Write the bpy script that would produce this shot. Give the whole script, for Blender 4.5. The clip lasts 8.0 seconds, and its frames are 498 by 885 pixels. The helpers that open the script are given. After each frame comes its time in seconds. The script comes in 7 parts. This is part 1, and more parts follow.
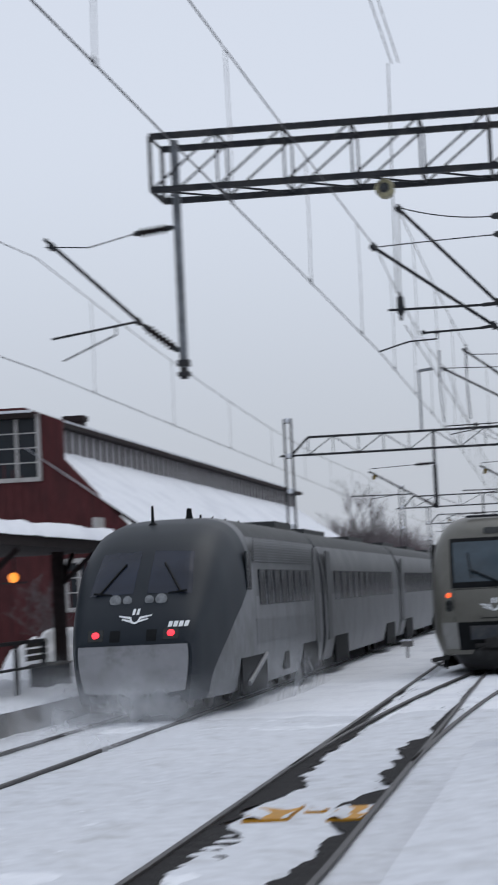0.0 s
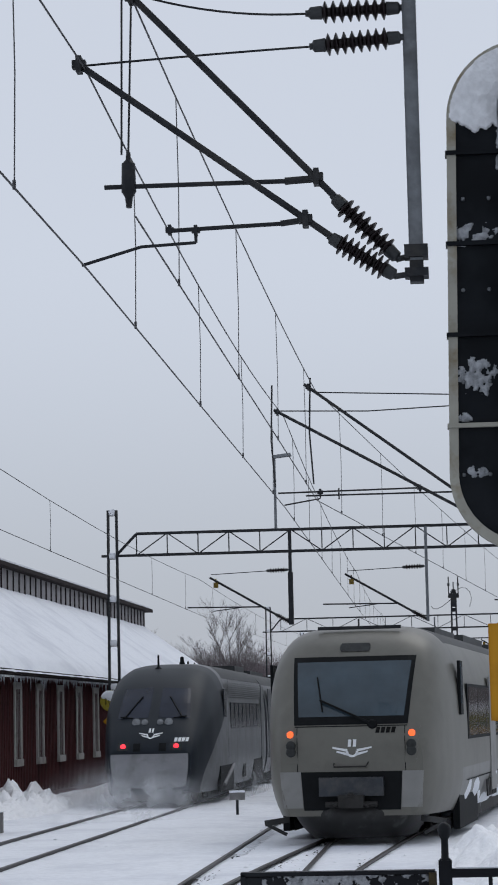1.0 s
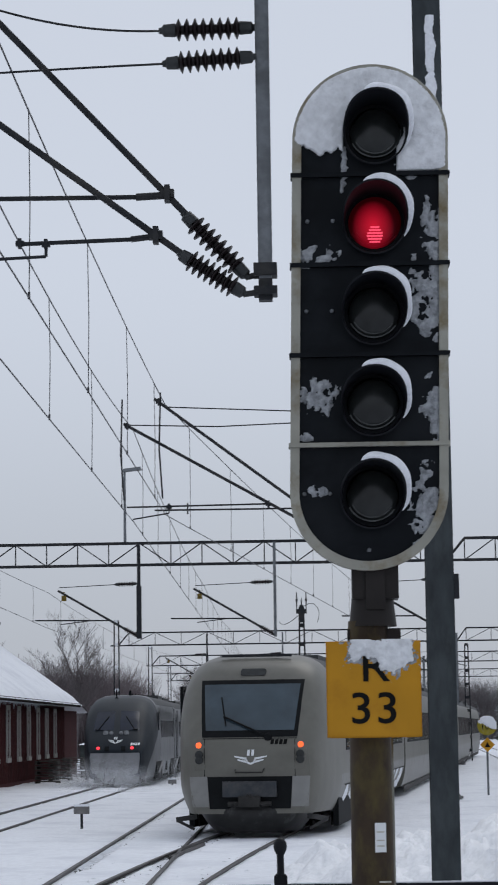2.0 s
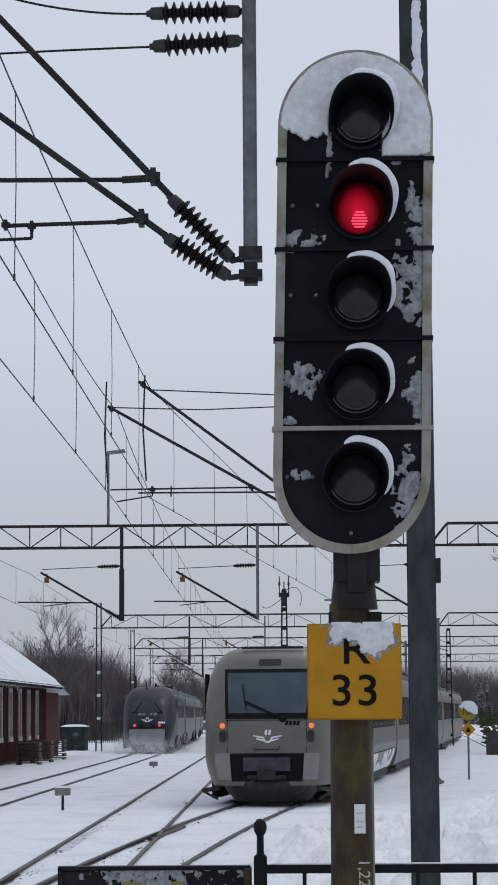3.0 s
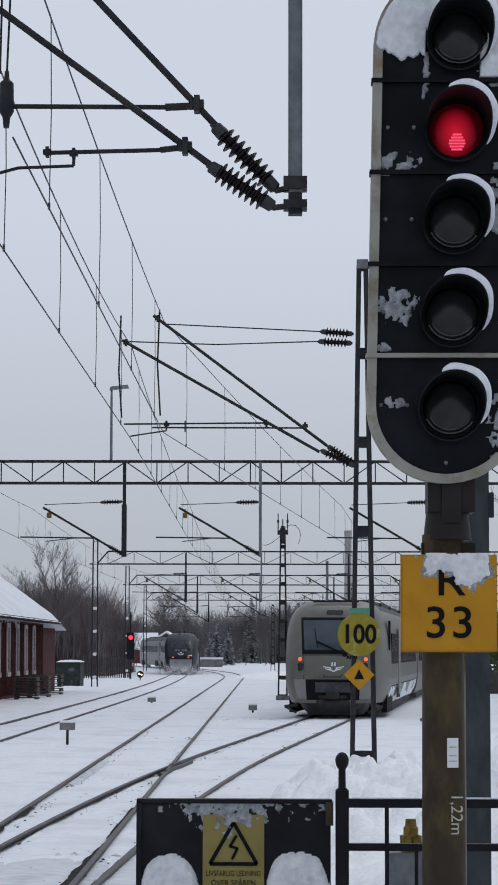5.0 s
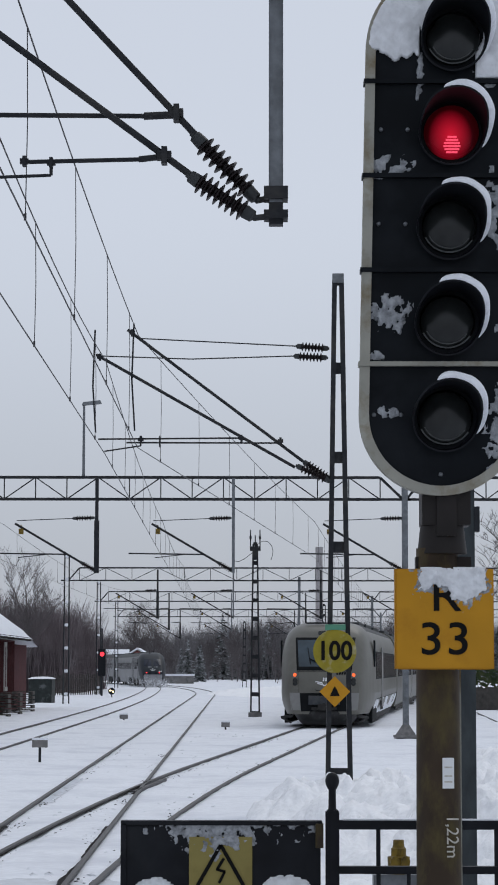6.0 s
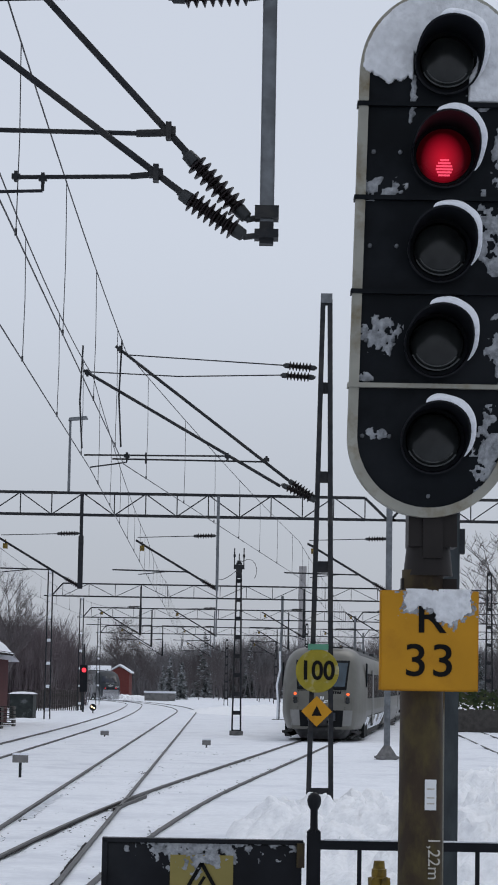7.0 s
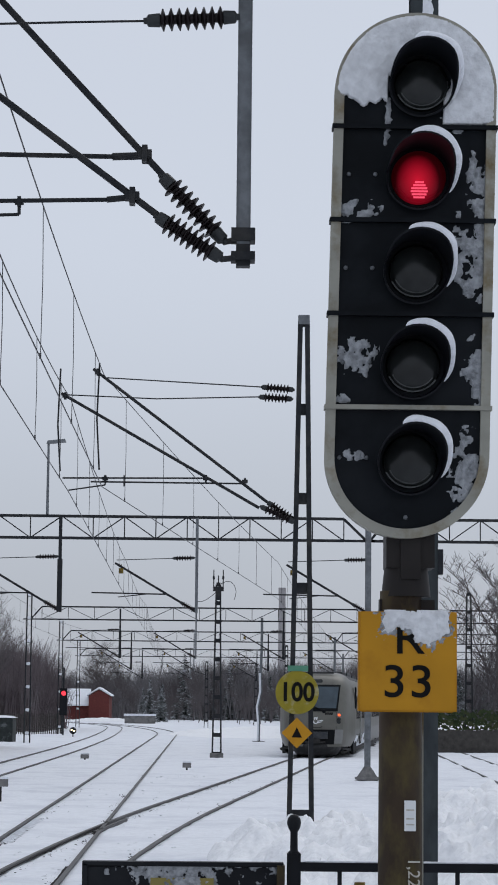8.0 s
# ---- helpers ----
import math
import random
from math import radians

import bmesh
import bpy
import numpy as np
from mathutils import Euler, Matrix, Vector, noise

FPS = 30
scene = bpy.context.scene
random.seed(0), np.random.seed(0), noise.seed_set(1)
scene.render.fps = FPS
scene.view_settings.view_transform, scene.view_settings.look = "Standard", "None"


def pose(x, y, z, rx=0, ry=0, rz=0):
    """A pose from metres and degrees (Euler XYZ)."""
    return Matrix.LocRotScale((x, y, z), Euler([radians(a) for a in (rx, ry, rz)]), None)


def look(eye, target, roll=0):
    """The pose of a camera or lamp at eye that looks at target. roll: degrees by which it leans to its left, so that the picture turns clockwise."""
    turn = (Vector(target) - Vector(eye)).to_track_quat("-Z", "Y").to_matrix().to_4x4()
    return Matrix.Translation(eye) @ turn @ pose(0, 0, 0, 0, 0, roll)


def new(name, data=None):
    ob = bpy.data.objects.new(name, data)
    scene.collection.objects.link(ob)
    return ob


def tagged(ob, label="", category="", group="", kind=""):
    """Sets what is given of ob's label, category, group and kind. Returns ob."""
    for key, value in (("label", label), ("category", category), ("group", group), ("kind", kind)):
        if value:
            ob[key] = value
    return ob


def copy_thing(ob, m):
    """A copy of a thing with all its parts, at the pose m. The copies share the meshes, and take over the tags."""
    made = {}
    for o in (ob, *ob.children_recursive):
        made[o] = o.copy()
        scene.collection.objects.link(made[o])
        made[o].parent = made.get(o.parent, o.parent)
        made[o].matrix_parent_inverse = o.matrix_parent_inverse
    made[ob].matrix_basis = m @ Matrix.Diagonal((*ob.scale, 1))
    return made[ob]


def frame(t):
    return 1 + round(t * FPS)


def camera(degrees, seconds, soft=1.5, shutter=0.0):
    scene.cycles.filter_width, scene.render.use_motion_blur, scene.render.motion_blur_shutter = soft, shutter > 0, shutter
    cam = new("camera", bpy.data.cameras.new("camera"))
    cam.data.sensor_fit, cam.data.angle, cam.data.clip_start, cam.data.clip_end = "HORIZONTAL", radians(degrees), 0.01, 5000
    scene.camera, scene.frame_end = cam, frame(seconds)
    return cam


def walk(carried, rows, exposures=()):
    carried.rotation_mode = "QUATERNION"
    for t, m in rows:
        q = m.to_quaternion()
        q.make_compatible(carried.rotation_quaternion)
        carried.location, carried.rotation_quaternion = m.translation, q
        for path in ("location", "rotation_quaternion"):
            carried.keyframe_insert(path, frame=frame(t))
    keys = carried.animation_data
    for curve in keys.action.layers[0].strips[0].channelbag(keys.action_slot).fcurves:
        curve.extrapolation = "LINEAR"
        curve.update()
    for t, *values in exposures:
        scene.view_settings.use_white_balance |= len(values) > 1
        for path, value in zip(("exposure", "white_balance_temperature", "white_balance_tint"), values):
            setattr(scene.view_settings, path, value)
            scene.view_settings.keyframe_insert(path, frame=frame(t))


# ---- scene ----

# ---------------------------------------------------------------- camera
# seconds, eye x, y, z, yaw to the left, pitch up, roll
PATH = [
    (0.0, -0.138, -18.770, 2.164, 8.035, 3.683, -2.742),
    (0.1, -0.138, -17.170, 2.164, 7.055, 3.904, -2.564),
    (0.2, -0.138, -15.570, 2.164, 6.506, 4.054, -2.071),
    (0.3, -0.138, -12.370, 2.164, 6.581, 4.827, -1.949),
    (0.4, -0.138, -9.470, 2.164, 6.347, 5.565, -1.280),
    (0.5, -0.138, -8.070, 2.164, 5.892, 5.682, -1.322),
    (0.7, -0.138, -6.570, 2.164, 5.304, 5.817, -0.912),
    (1.0, -0.138, -2.572, 2.164, 5.229, 6.769, -1.247),
    (1.5, -0.097, -2.595, 2.166, 3.298, 6.638, -1.104),
    (2.0, -0.100, -2.629, 2.170, 1.541, 7.048, -0.815),
    (2.2, -0.092, -2.631, 2.166, 1.148, 7.163, -0.750),
    (3.3, -0.098, -2.690, 2.160, 1.265, 6.524, -0.250),
    (3.5, -0.100, -2.695, 2.157, 1.364, 6.676, -0.173),
    (4.0, -0.254, -2.656, 2.143, 1.414, 6.720, 0.208),
    (4.5, -0.369, -2.610, 2.135, 1.083, 5.477, 0.258),
    (4.7, -0.410, -2.570, 2.137, 1.087, 5.106, 0.230),
    (5.8, -0.540, -2.300, 2.144, 0.290, 5.316, -0.075),
    (6.0, -0.534, -2.258, 2.143, 0.228, 5.518, 0.079),
    (6.5, -0.541, -2.280, 2.142, 0.029, 5.738, 0.868),
    (7.0, -0.543, -2.272, 2.144, -0.125, 5.971, 1.006),
    (7.5, -0.539, -2.277, 2.147, -0.514, 6.423, 0.880),
    (8.0, -0.539, -2.285, 2.145, -0.651, 6.513, 0.571),
]


def eye_pose(x, y, z, yaw, pitch, roll):
    a, b = radians(yaw), radians(pitch)
    ahead = Vector((-math.sin(a) * math.cos(b), math.cos(a) * math.cos(b), math.sin(b)))
    eye = Vector((x, y, z))
    return look(eye, eye + ahead, roll)


cam = camera(12.235, 8.0, soft=1.8, shutter=0.25)
walk(cam, [(r[0], eye_pose(*r[1:])) for r in PATH], [(0.0, 0.15), (0.2, 0.13), (0.4, 0.02), (0.6, 0.0), (8.0, 0.0)])

# ---------------------------------------------------------------- light
SUN_EL, SUN_ROT = 52.0, 25.0
world = bpy.data.worlds.new("overcast_sky")
scene.world = world
world.use_nodes = True
wn = world.node_tree.nodes
wl = world.node_tree.links
wn.clear()
w_out = wn.new("ShaderNodeOutputWorld")
w_bg = wn.new("ShaderNodeBackground")
w_sky = wn.new("ShaderNodeTexSky")
w_sky.sky_type = "NISHITA"
w_sky.sun_disc = False
w_sky.sun_elevation = radians(SUN_EL)
w_sky.sun_rotation = radians(SUN_ROT)
w_scale = wn.new("ShaderNodeVectorMath")
w_scale.operation = "SCALE"
w_scale.inputs["Scale"].default_value = 0.09
w_mix = wn.new("ShaderNodeMix")
w_mix.data_type = "RGBA"
w_mix.inputs["Factor"].default_value = 0.93
w_mix.inputs["B"].default_value = (0.603, 0.648, 0.738, 1)
w_tc = wn.new("ShaderNodeTexCoord")
w_sep = wn.new("ShaderNodeSeparateXYZ")
w_dull = wn.new("ShaderNodeMapRange")
w_dull.interpolation_type = "SMOOTHSTEP"
w_dull.inputs["From Min"].default_value, w_dull.inputs["From Max"].default_value = 0.0, 0.21
w_dull.inputs["To Min"].default_value, w_dull.inputs["To Max"].default_value = 0.74, 1.03
wl.new(w_tc.outputs["Generated"], w_sep.inputs["Vector"])
wl.new(w_sep.outputs["Z"], w_dull.inputs["Value"])
wl.new(w_dull.outputs["Result"], w_bg.inputs["Strength"])
wl.new(w_sky.outputs["Color"], w_scale.inputs[0])
wl.new(w_scale.outputs["Vector"], w_mix.inputs["A"])
wl.new(w_mix.outputs["Result"], w_bg.inputs["Color"])
wl.new(w_bg.outputs["Background"], w_out.inputs["Surface"])
sun = new("sun", bpy.data.lights.new("sun", "SUN"))
sun.data.energy = 0.55
sun.data.angle = radians(30)
sun.data.color = (1.0, 0.97, 0.93)
sun.matrix_world = look((0, 0, 50), Vector((0, 0, 50)) - Vector((math.sin(radians(SUN_ROT)) * math.cos(radians(SUN_EL)), math.cos(radians(SUN_ROT)) * math.cos(radians(SUN_EL)), math.sin(radians(SUN_EL)))))


# ---------------------------------------------------------------- materials
def material(name, color, rough=0.6, metal=0.0, vary=0.15, scale=6.0, dirt=None, dirt_scale=0.8, dirt_at=0.55, bump=0.15, stretch=(1, 1, 1), spec=0.4, coat=0.0):
    """Grain and larger stains over a base colour, both in the thing's own space."""
    m = bpy.data.materials.new(name)
    m.use_nodes = True
    nt = m.node_tree
    p = nt.nodes["Principled BSDF"]
    tc = nt.nodes.new("ShaderNodeTexCoord")
    mp = nt.nodes.new("ShaderNodeMapping")
    mp.inputs["Scale"].default_value = stretch
    nt.links.new(tc.outputs["Object"], mp.inputs["Vector"])
    n1 = nt.nodes.new("ShaderNodeTexNoise")
    n1.inputs["Scale"].default_value = scale
    n1.inputs["Detail"].default_value = 6
    nt.links.new(mp.outputs["Vector"], n1.inputs["Vector"])
    ramp = nt.nodes.new("ShaderNodeMapRange")
    ramp.inputs["From Min"].default_value = 0.3
    ramp.inputs["From Max"].default_value = 0.7
    nt.links.new(n1.outputs["Fac"], ramp.inputs["Value"])
    mix = nt.nodes.new("ShaderNodeMix")
    mix.data_type = "RGBA"
    mix.inputs["A"].default_value = (*[c * (1 - vary) for c in color], 1)
    mix.inputs["B"].default_value = (*[min(1, c * (1 + vary)) for c in color], 1)
    nt.links.new(ramp.outputs["Result"], mix.inputs["Factor"])
    last = mix.outputs["Result"]
    if dirt:
        n2 = nt.nodes.new("ShaderNodeTexNoise")
        n2.inputs["Scale"].default_value = dirt_scale
        n2.inputs["Detail"].default_value = 8
        n2.inputs["Roughness"].default_value = 0.65
        nt.links.new(mp.outputs["Vector"], n2.inputs["Vector"])
        r2 = nt.nodes.new("ShaderNodeMapRange")
        r2.inputs["From Min"].default_value = dirt_at - 0.08
        r2.inputs["From Max"].default_value = dirt_at + 0.1
        nt.links.new(n2.outputs["Fac"], r2.inputs["Value"])
        mx = nt.nodes.new("ShaderNodeMix")
        mx.data_type = "RGBA"
        mx.inputs["B"].default_value = (*dirt, 1)
        nt.links.new(last, mx.inputs["A"])
        nt.links.new(r2.outputs["Result"], mx.inputs["Factor"])
        last = mx.outputs["Result"]
    nt.links.new(last, p.inputs["Base Color"])
    if bump:
        b = nt.nodes.new("ShaderNodeBump")
        b.inputs["Strength"].default_value = bump
        b.inputs["Distance"].default_value = 0.02
        nt.links.new(n1.outputs["Fac"], b.inputs["Height"])
        nt.links.new(b.outputs["Normal"], p.inputs["Normal"])
    p.inputs["Roughness"].default_value = rough
    p.inputs["Metallic"].default_value = metal
    p.inputs["Specular IOR Level"].default_value = spec
    p.inputs["Coat Weight"].default_value = coat
    return m


def glowing(name, color, strength, base=(0.05, 0.01, 0.01)):
    m = bpy.data.materials.new(name)
    m.use_nodes = True
    p = m.node_tree.nodes["Principled BSDF"]
    p.inputs["Base Color"].default_value = (*base, 1)
    p.inputs["Emission Color"].default_value = (*color, 1)
    p.inputs["Emission Strength"].default_value = strength
    p.inputs["Roughness"].default_value = 0.25
    return m


SNOW = material("snow", (0.78, 0.80, 0.84), 0.85, vary=0.06, scale=9, dirt=(0.66, 0.68, 0.73), dirt_scale=0.5, dirt_at=0.57, bump=0.7, spec=0.2)
SNOW_TRACK = material("trodden_snow", (0.62, 0.64, 0.68), 0.85, vary=0.10, scale=5, dirt=(0.48, 0.49, 0.51), dirt_scale=1.8, dirt_at=0.60, bump=0.9, spec=0.2)
RAIL = material("rail_steel", (0.040, 0.037, 0.037), 0.5, 0.3, vary=0.3, scale=8, dirt=(0.055, 0.050, 0.048), dirt_scale=3, bump=0.1, spec=0.3)
# ballast stones, base colour lowered to hold the shade of the deep gaps
BALLAST_SHADED = material("shade_darkened_ballast", (0.016, 0.015, 0.016), 0.9, vary=0.5, scale=22, dirt=(0.35, 0.36, 0.38), dirt_scale=7, dirt_at=0.76, bump=1.0, spec=0.2)
DARK_STEEL = material("dark_steel", (0.020, 0.022, 0.026), 0.6, 0.1, vary=0.25, scale=10, dirt=(0.04, 0.039, 0.038), dirt_scale=2.5, bump=0.1, spec=0.2)
GALV = material("galvanised_steel", (0.16, 0.172, 0.185), 0.55, 0.35, vary=0.2, scale=14, dirt=(0.105, 0.112, 0.118), dirt_scale=3, bump=0.08, spec=0.3)
BEAM = material("weathered_beam", (0.038, 0.045, 0.049), 0.6, 0.1, vary=0.3, scale=12, dirt=(0.062, 0.072, 0.076), dirt_scale=4, dirt_at=0.58, bump=0.12, stretch=(1, 1, 0.35), spec=0.2)
WIRE = material("wire_copper", (0.045, 0.045, 0.05), 0.6, 0.3, vary=0.2, bump=0)
INSUL = material("brown_porcelain", (0.014, 0.010, 0.011), 0.4, vary=0.2, scale=12, bump=0.03, spec=0.2)
CAPMETAL = material("insulator_cap", (0.045, 0.048, 0.05), 0.55, 0.3, vary=0.2, bump=0.05, spec=0.2)
REDWOOD = material("falu_red_boards", (0.082, 0.026, 0.027), 0.85, vary=0.25, scale=5, dirt=(0.055, 0.022, 0.023), dirt_scale=1.2, bump=0.3, stretch=(4, 4, 0.5), spec=0.15)
WHITEWOOD = material("white_painted_wood", (0.40, 0.385, 0.37), 0.6, vary=0.1, scale=7, dirt=(0.25, 0.23, 0.22), dirt_scale=2, dirt_at=0.6, bump=0.1, spec=0.2)
GREYWOOD = material("grey_clerestory_boards", (0.34, 0.33, 0.335), 0.8, vary=0.15, scale=5, dirt=(0.24, 0.22, 0.22), dirt_scale=1.5, bump=0.2, stretch=(3, 3, 0.6), spec=0.2)
DARKWOOD = material("dark_eave_wood", (0.022, 0.016, 0.016), 0.85, vary=0.3, scale=8, bump=0.3, spec=0.15)
PANE = material("dark_window_glass", (0.012, 0.015, 0.019), 0.22, vary=0.3, scale=1.5, bump=0.0, spec=0.25)
ICE = material("ice", (0.34, 0.36, 0.39), 0.3, vary=0.1, bump=0.1, spec=0.3)
CONCRETE = material("concrete", (0.20, 0.195, 0.19), 0.9, vary=0.2, scale=8, dirt=(0.1, 0.1, 0.1), dirt_scale=1.5, bump=0.4)
BLACKPAINT = material("black_paint", (0.008, 0.009, 0.012), 0.5, vary=0.3, scale=9, dirt=(0.018, 0.02, 0.023), dirt_scale=2.5, dirt_at=0.6, bump=0.06, spec=0.15)
SIGNALFACE = material("signal_black_face", (0.0045, 0.0062, 0.0085), 0.5, vary=0.3, scale=6, dirt=(0.010, 0.012, 0.015), dirt_scale=3, bump=0.04, spec=0.10)
SIGNALRIM = material("aged_white_rim", (0.30, 0.295, 0.255), 0.65, vary=0.14, scale=9, dirt=(0.16, 0.12, 0.06), dirt_scale=5, dirt_at=0.58, bump=0.08, spec=0.2)
FROST = material("rim_snow", (0.78, 0.80, 0.84), 0.8, vary=0.06, scale=40, bump=0.6, spec=0.2)
POST = material("brown_patinated_post", (0.036, 0.024, 0.014), 0.6, 0.1, vary=0.4, scale=7, dirt=(0.085, 0.066, 0.022), dirt_scale=6, dirt_at=0.57, bump=0.15, stretch=(1, 1, 0.5), spec=0.25)
SIGNALNECK = material("signal_neck", (0.022, 0.019, 0.018), 0.55, 0.1, vary=0.2, bump=0.1, spec=0.2)
YELLOW = material("yellow_sign_paint", (0.47, 0.225, 0.012), 0.55, vary=0.08, scale=6, dirt=(0.36, 0.16, 0.010), dirt_scale=3.5, dirt_at=0.62, bump=0.04, spec=0.2)
YELLOWDIM = material("faded_yellow_sign", (0.25, 0.205, 0.02), 0.55, vary=0.1, scale=8, dirt=(0.36, 0.34, 0.22), dirt_scale=5, dirt_at=0.62, bump=0.05, spec=0.2)
WARNYELLOW = material("warning_sign_yellow", (0.27, 0.225, 0.075), 0.6, vary=0.1, scale=8, dirt=(0.22, 0.18, 0.06), dirt_scale=4, dirt_at=0.55, bump=0.05, spec=0.15)
BLACKTEXT = material("sign_black", (0.008, 0.008, 0.008), 0.7, vary=0.2, bump=0, spec=0.08)
WHITETEXT = material("white_marking", (0.72, 0.74, 0.75), 0.5, vary=0.08, bump=0)
GREYTEXT = material("chalk_writing", (0.45, 0.43, 0.38), 0.8, vary=0.2, scale=60, bump=0)
GREEN = material("green_plate", (0.07, 0.22, 0.14), 0.5, vary=0.15, bump=0.03)
X2GREY = material("silver_grey_train_paint", (0.170, 0.175, 0.185), 0.45, 0.1, vary=0.08, scale=3, dirt=(0.115, 0.118, 0.120), dirt_scale=0.7, dirt_at=0.54, bump=0.02, spec=0.3)
X2SIDE = material("ribbed_grey_steel", (0.075, 0.079, 0.084), 0.45, 0.2, vary=0.1, scale=3, dirt=(0.12, 0.123, 0.127), dirt_scale=0.8, bump=0.03, spec=0.3)
X2BUMPER = material("grey_bumper_cover", (0.255, 0.257, 0.270), 0.55, vary=0.07, scale=4, dirt=(0.165, 0.164, 0.168), dirt_scale=1.8, dirt_at=0.56, bump=0.03, spec=0.25)
X2ROOF = material("dark_roof_paint", (0.045, 0.048, 0.05), 0.65, vary=0.2, scale=3, dirt=(0.16, 0.16, 0.17), dirt_scale=1.0, dirt_at=0.66, bump=0.05, spec=0.25)
REGINA = material("warm_grey_train_paint", (0.132, 0.129, 0.112), 0.42, 0.05, vary=0.07, scale=3, dirt=(0.105, 0.102, 0.088), dirt_scale=0.8, dirt_at=0.56, bump=0.02, spec=0.35)
REGINA_LOW = material("pale_grey_train_paint", (0.215, 0.215, 0.208), 0.5, vary=0.08, scale=3, dirt=(0.17, 0.165, 0.155), dirt_scale=1.4, dirt_at=0.60, bump=0.02, spec=0.3)
UNDER = material("undercarriage_grime", (0.02, 0.019, 0.018), 0.75, vary=0.4, scale=7, dirt=(0.35, 0.36, 0.38), dirt_scale=2.5, dirt_at=0.68, bump=0.3)
# black for rubber parts, and for the shade inside the wheel openings
RUBBER_AND_SHADE = material("black_rubber_and_shade", (0.007, 0.008, 0.009), 0.7, vary=0.2, bump=0.05, spec=0.12)
BARK = material("winter_bark", (0.112, 0.100, 0.102), 0.95, vary=0.35, scale=4, dirt=(0.30, 0.30, 0.31), dirt_scale=1.5, dirt_at=0.70, bump=0.2, spec=0.1)
NEEDLES = material("dark_needles", (0.030, 0.038, 0.032), 0.9, vary=0.4, scale=3, dirt=(0.48, 0.50, 0.53), dirt_scale=1.3, dirt_at=0.53, bump=0.2)
THICKET = material("reddish_twigs", (0.135, 0.112, 0.118), 0.95, vary=0.35, scale=0.6, dirt=(0.20, 0.185, 0.19), dirt_scale=0.3, dirt_at=0.60, bump=0.2, spec=0.1)
# far twigs, base colour raised to paint in the haze before them
HAZY_TWIGS = material("twigs_paled_for_haze", (0.155, 0.148, 0.155), 0.95, vary=0.3, scale=0.3, dirt=(0.24, 0.235, 0.24), dirt_scale=0.12, dirt_at=0.58, bump=0.2, spec=0.1)
HEDGE = material("hedge_green", (0.05, 0.075, 0.03), 0.9, vary=0.5, scale=5, dirt=(0.10, 0.11, 0.05), dirt_scale=2, bump=0.3)
SHEDRED = material("shed_red_boards", (0.135, 0.040, 0.036), 0.85, vary=0.2, scale=5, bump=0.2, spec=0.15)
FENCEWOOD = material("old_grey_fence", (0.06, 0.055, 0.05), 0.9, vary=0.3, scale=4, bump=0.3)
BRASS = material("yellow_brass_cap", (0.17, 0.115, 0.02), 0.5, 0.2, vary=0.3, scale=14, dirt=(0.04, 0.03, 0.02), dirt_scale=9, bump=0.05, spec=0.2)
TANK = material("dark_green_container", (0.022, 0.028, 0.027), 0.8, vary=0.3, scale=4, dirt=(0.2, 0.21, 0.22), dirt_scale=1.5, dirt_at=0.64, bump=0.2)
RED_HOT = glowing("red_signal_filament", (1.0, 0.07, 0.15), 0.90, (0.3, 0.02, 0.03))
TAIL = glowing("red_tail_light", (1.0, 0.035, 0.055), 1.9)
TAIL_ORANGE = glowing("orange_tail_light", (1.0, 0.13, 0.03), 1.5)
LAMP_WHITE = glowing("warm_lamp", (1.0, 0.78, 0.45), 4.0)
LAMP_ORANGE = glowing("orange_lamp", (1.0, 0.30, 0.04), 1.4)
WINDSHIELD = material("tinted_windscreen", (0.034, 0.054, 0.070), 0.10, vary=0.25, scale=1.2, bump=0.0, spec=0.5)
BROWNGLASS = material("brownish_window_glass", (0.060, 0.045, 0.038), 0.12, vary=0.3, scale=1.0, bump=0.0, spec=0.5)
UNDERDARK = material("dark_front_skirt", (0.020, 0.020, 0.020), 0.5, vary=0.3, scale=5, dirt=(0.075, 0.075, 0.075), dirt_scale=2.4, dirt_at=0.62, bump=0.1, spec=0.3)
FROSTTHIN = material("thin_frost", (0.33, 0.345, 0.365), 0.85, vary=0.25, scale=50, dirt=(0.16, 0.17, 0.18), dirt_scale=30, dirt_at=0.55, bump=0.5, spec=0.1)
PORCELAIN = material("yellowed_porcelain", (0.30, 0.28, 0.17), 0.4, vary=0.15, scale=8, dirt=(0.06, 0.055, 0.05), dirt_scale=7, dirt_at=0.56, bump=0.05, spec=0.3)
HEAPSNOW = material("ploughed_snow", (0.87, 0.88, 0.90), 0.8, vary=0.06, scale=14, dirt=(0.74, 0.75, 0.78), dirt_scale=2.5, dirt_at=0.64, bump=0.9, spec=0.2)
CROWNSNOW = material("greyish_wet_snow", (0.70, 0.715, 0.74), 0.8, vary=0.12, scale=30, dirt=(0.50, 0.51, 0.53), dirt_scale=9, dirt_at=0.62, bump=0.5, spec=0.2)
LENSRING = material("lens_ring_glass", (0.085, 0.09, 0.09), 0.25, vary=0.3, scale=20, bump=0.0, spec=0.3)
FROSTPANE = material("frosted_pane", (0.17, 0.16, 0.155), 0.4, vary=0.3, scale=3, bump=0.05, spec=0.3)
COVER = material("coupler_cover_grey", (0.030, 0.035, 0.042), 0.4, vary=0.25, scale=4, dirt=(0.06, 0.06, 0.062), dirt_scale=3, bump=0.03, spec=0.3)
X2GLASS = material("bluish_windscreen", (0.014, 0.019, 0.034), 0.22, vary=0.3, scale=1.2, bump=0.0, spec=0.22)
HEADGLASS = material("clear_headlight_glass", (0.16, 0.17, 0.18), 0.12, vary=0.3, scale=14, bump=0.05, spec=0.6)
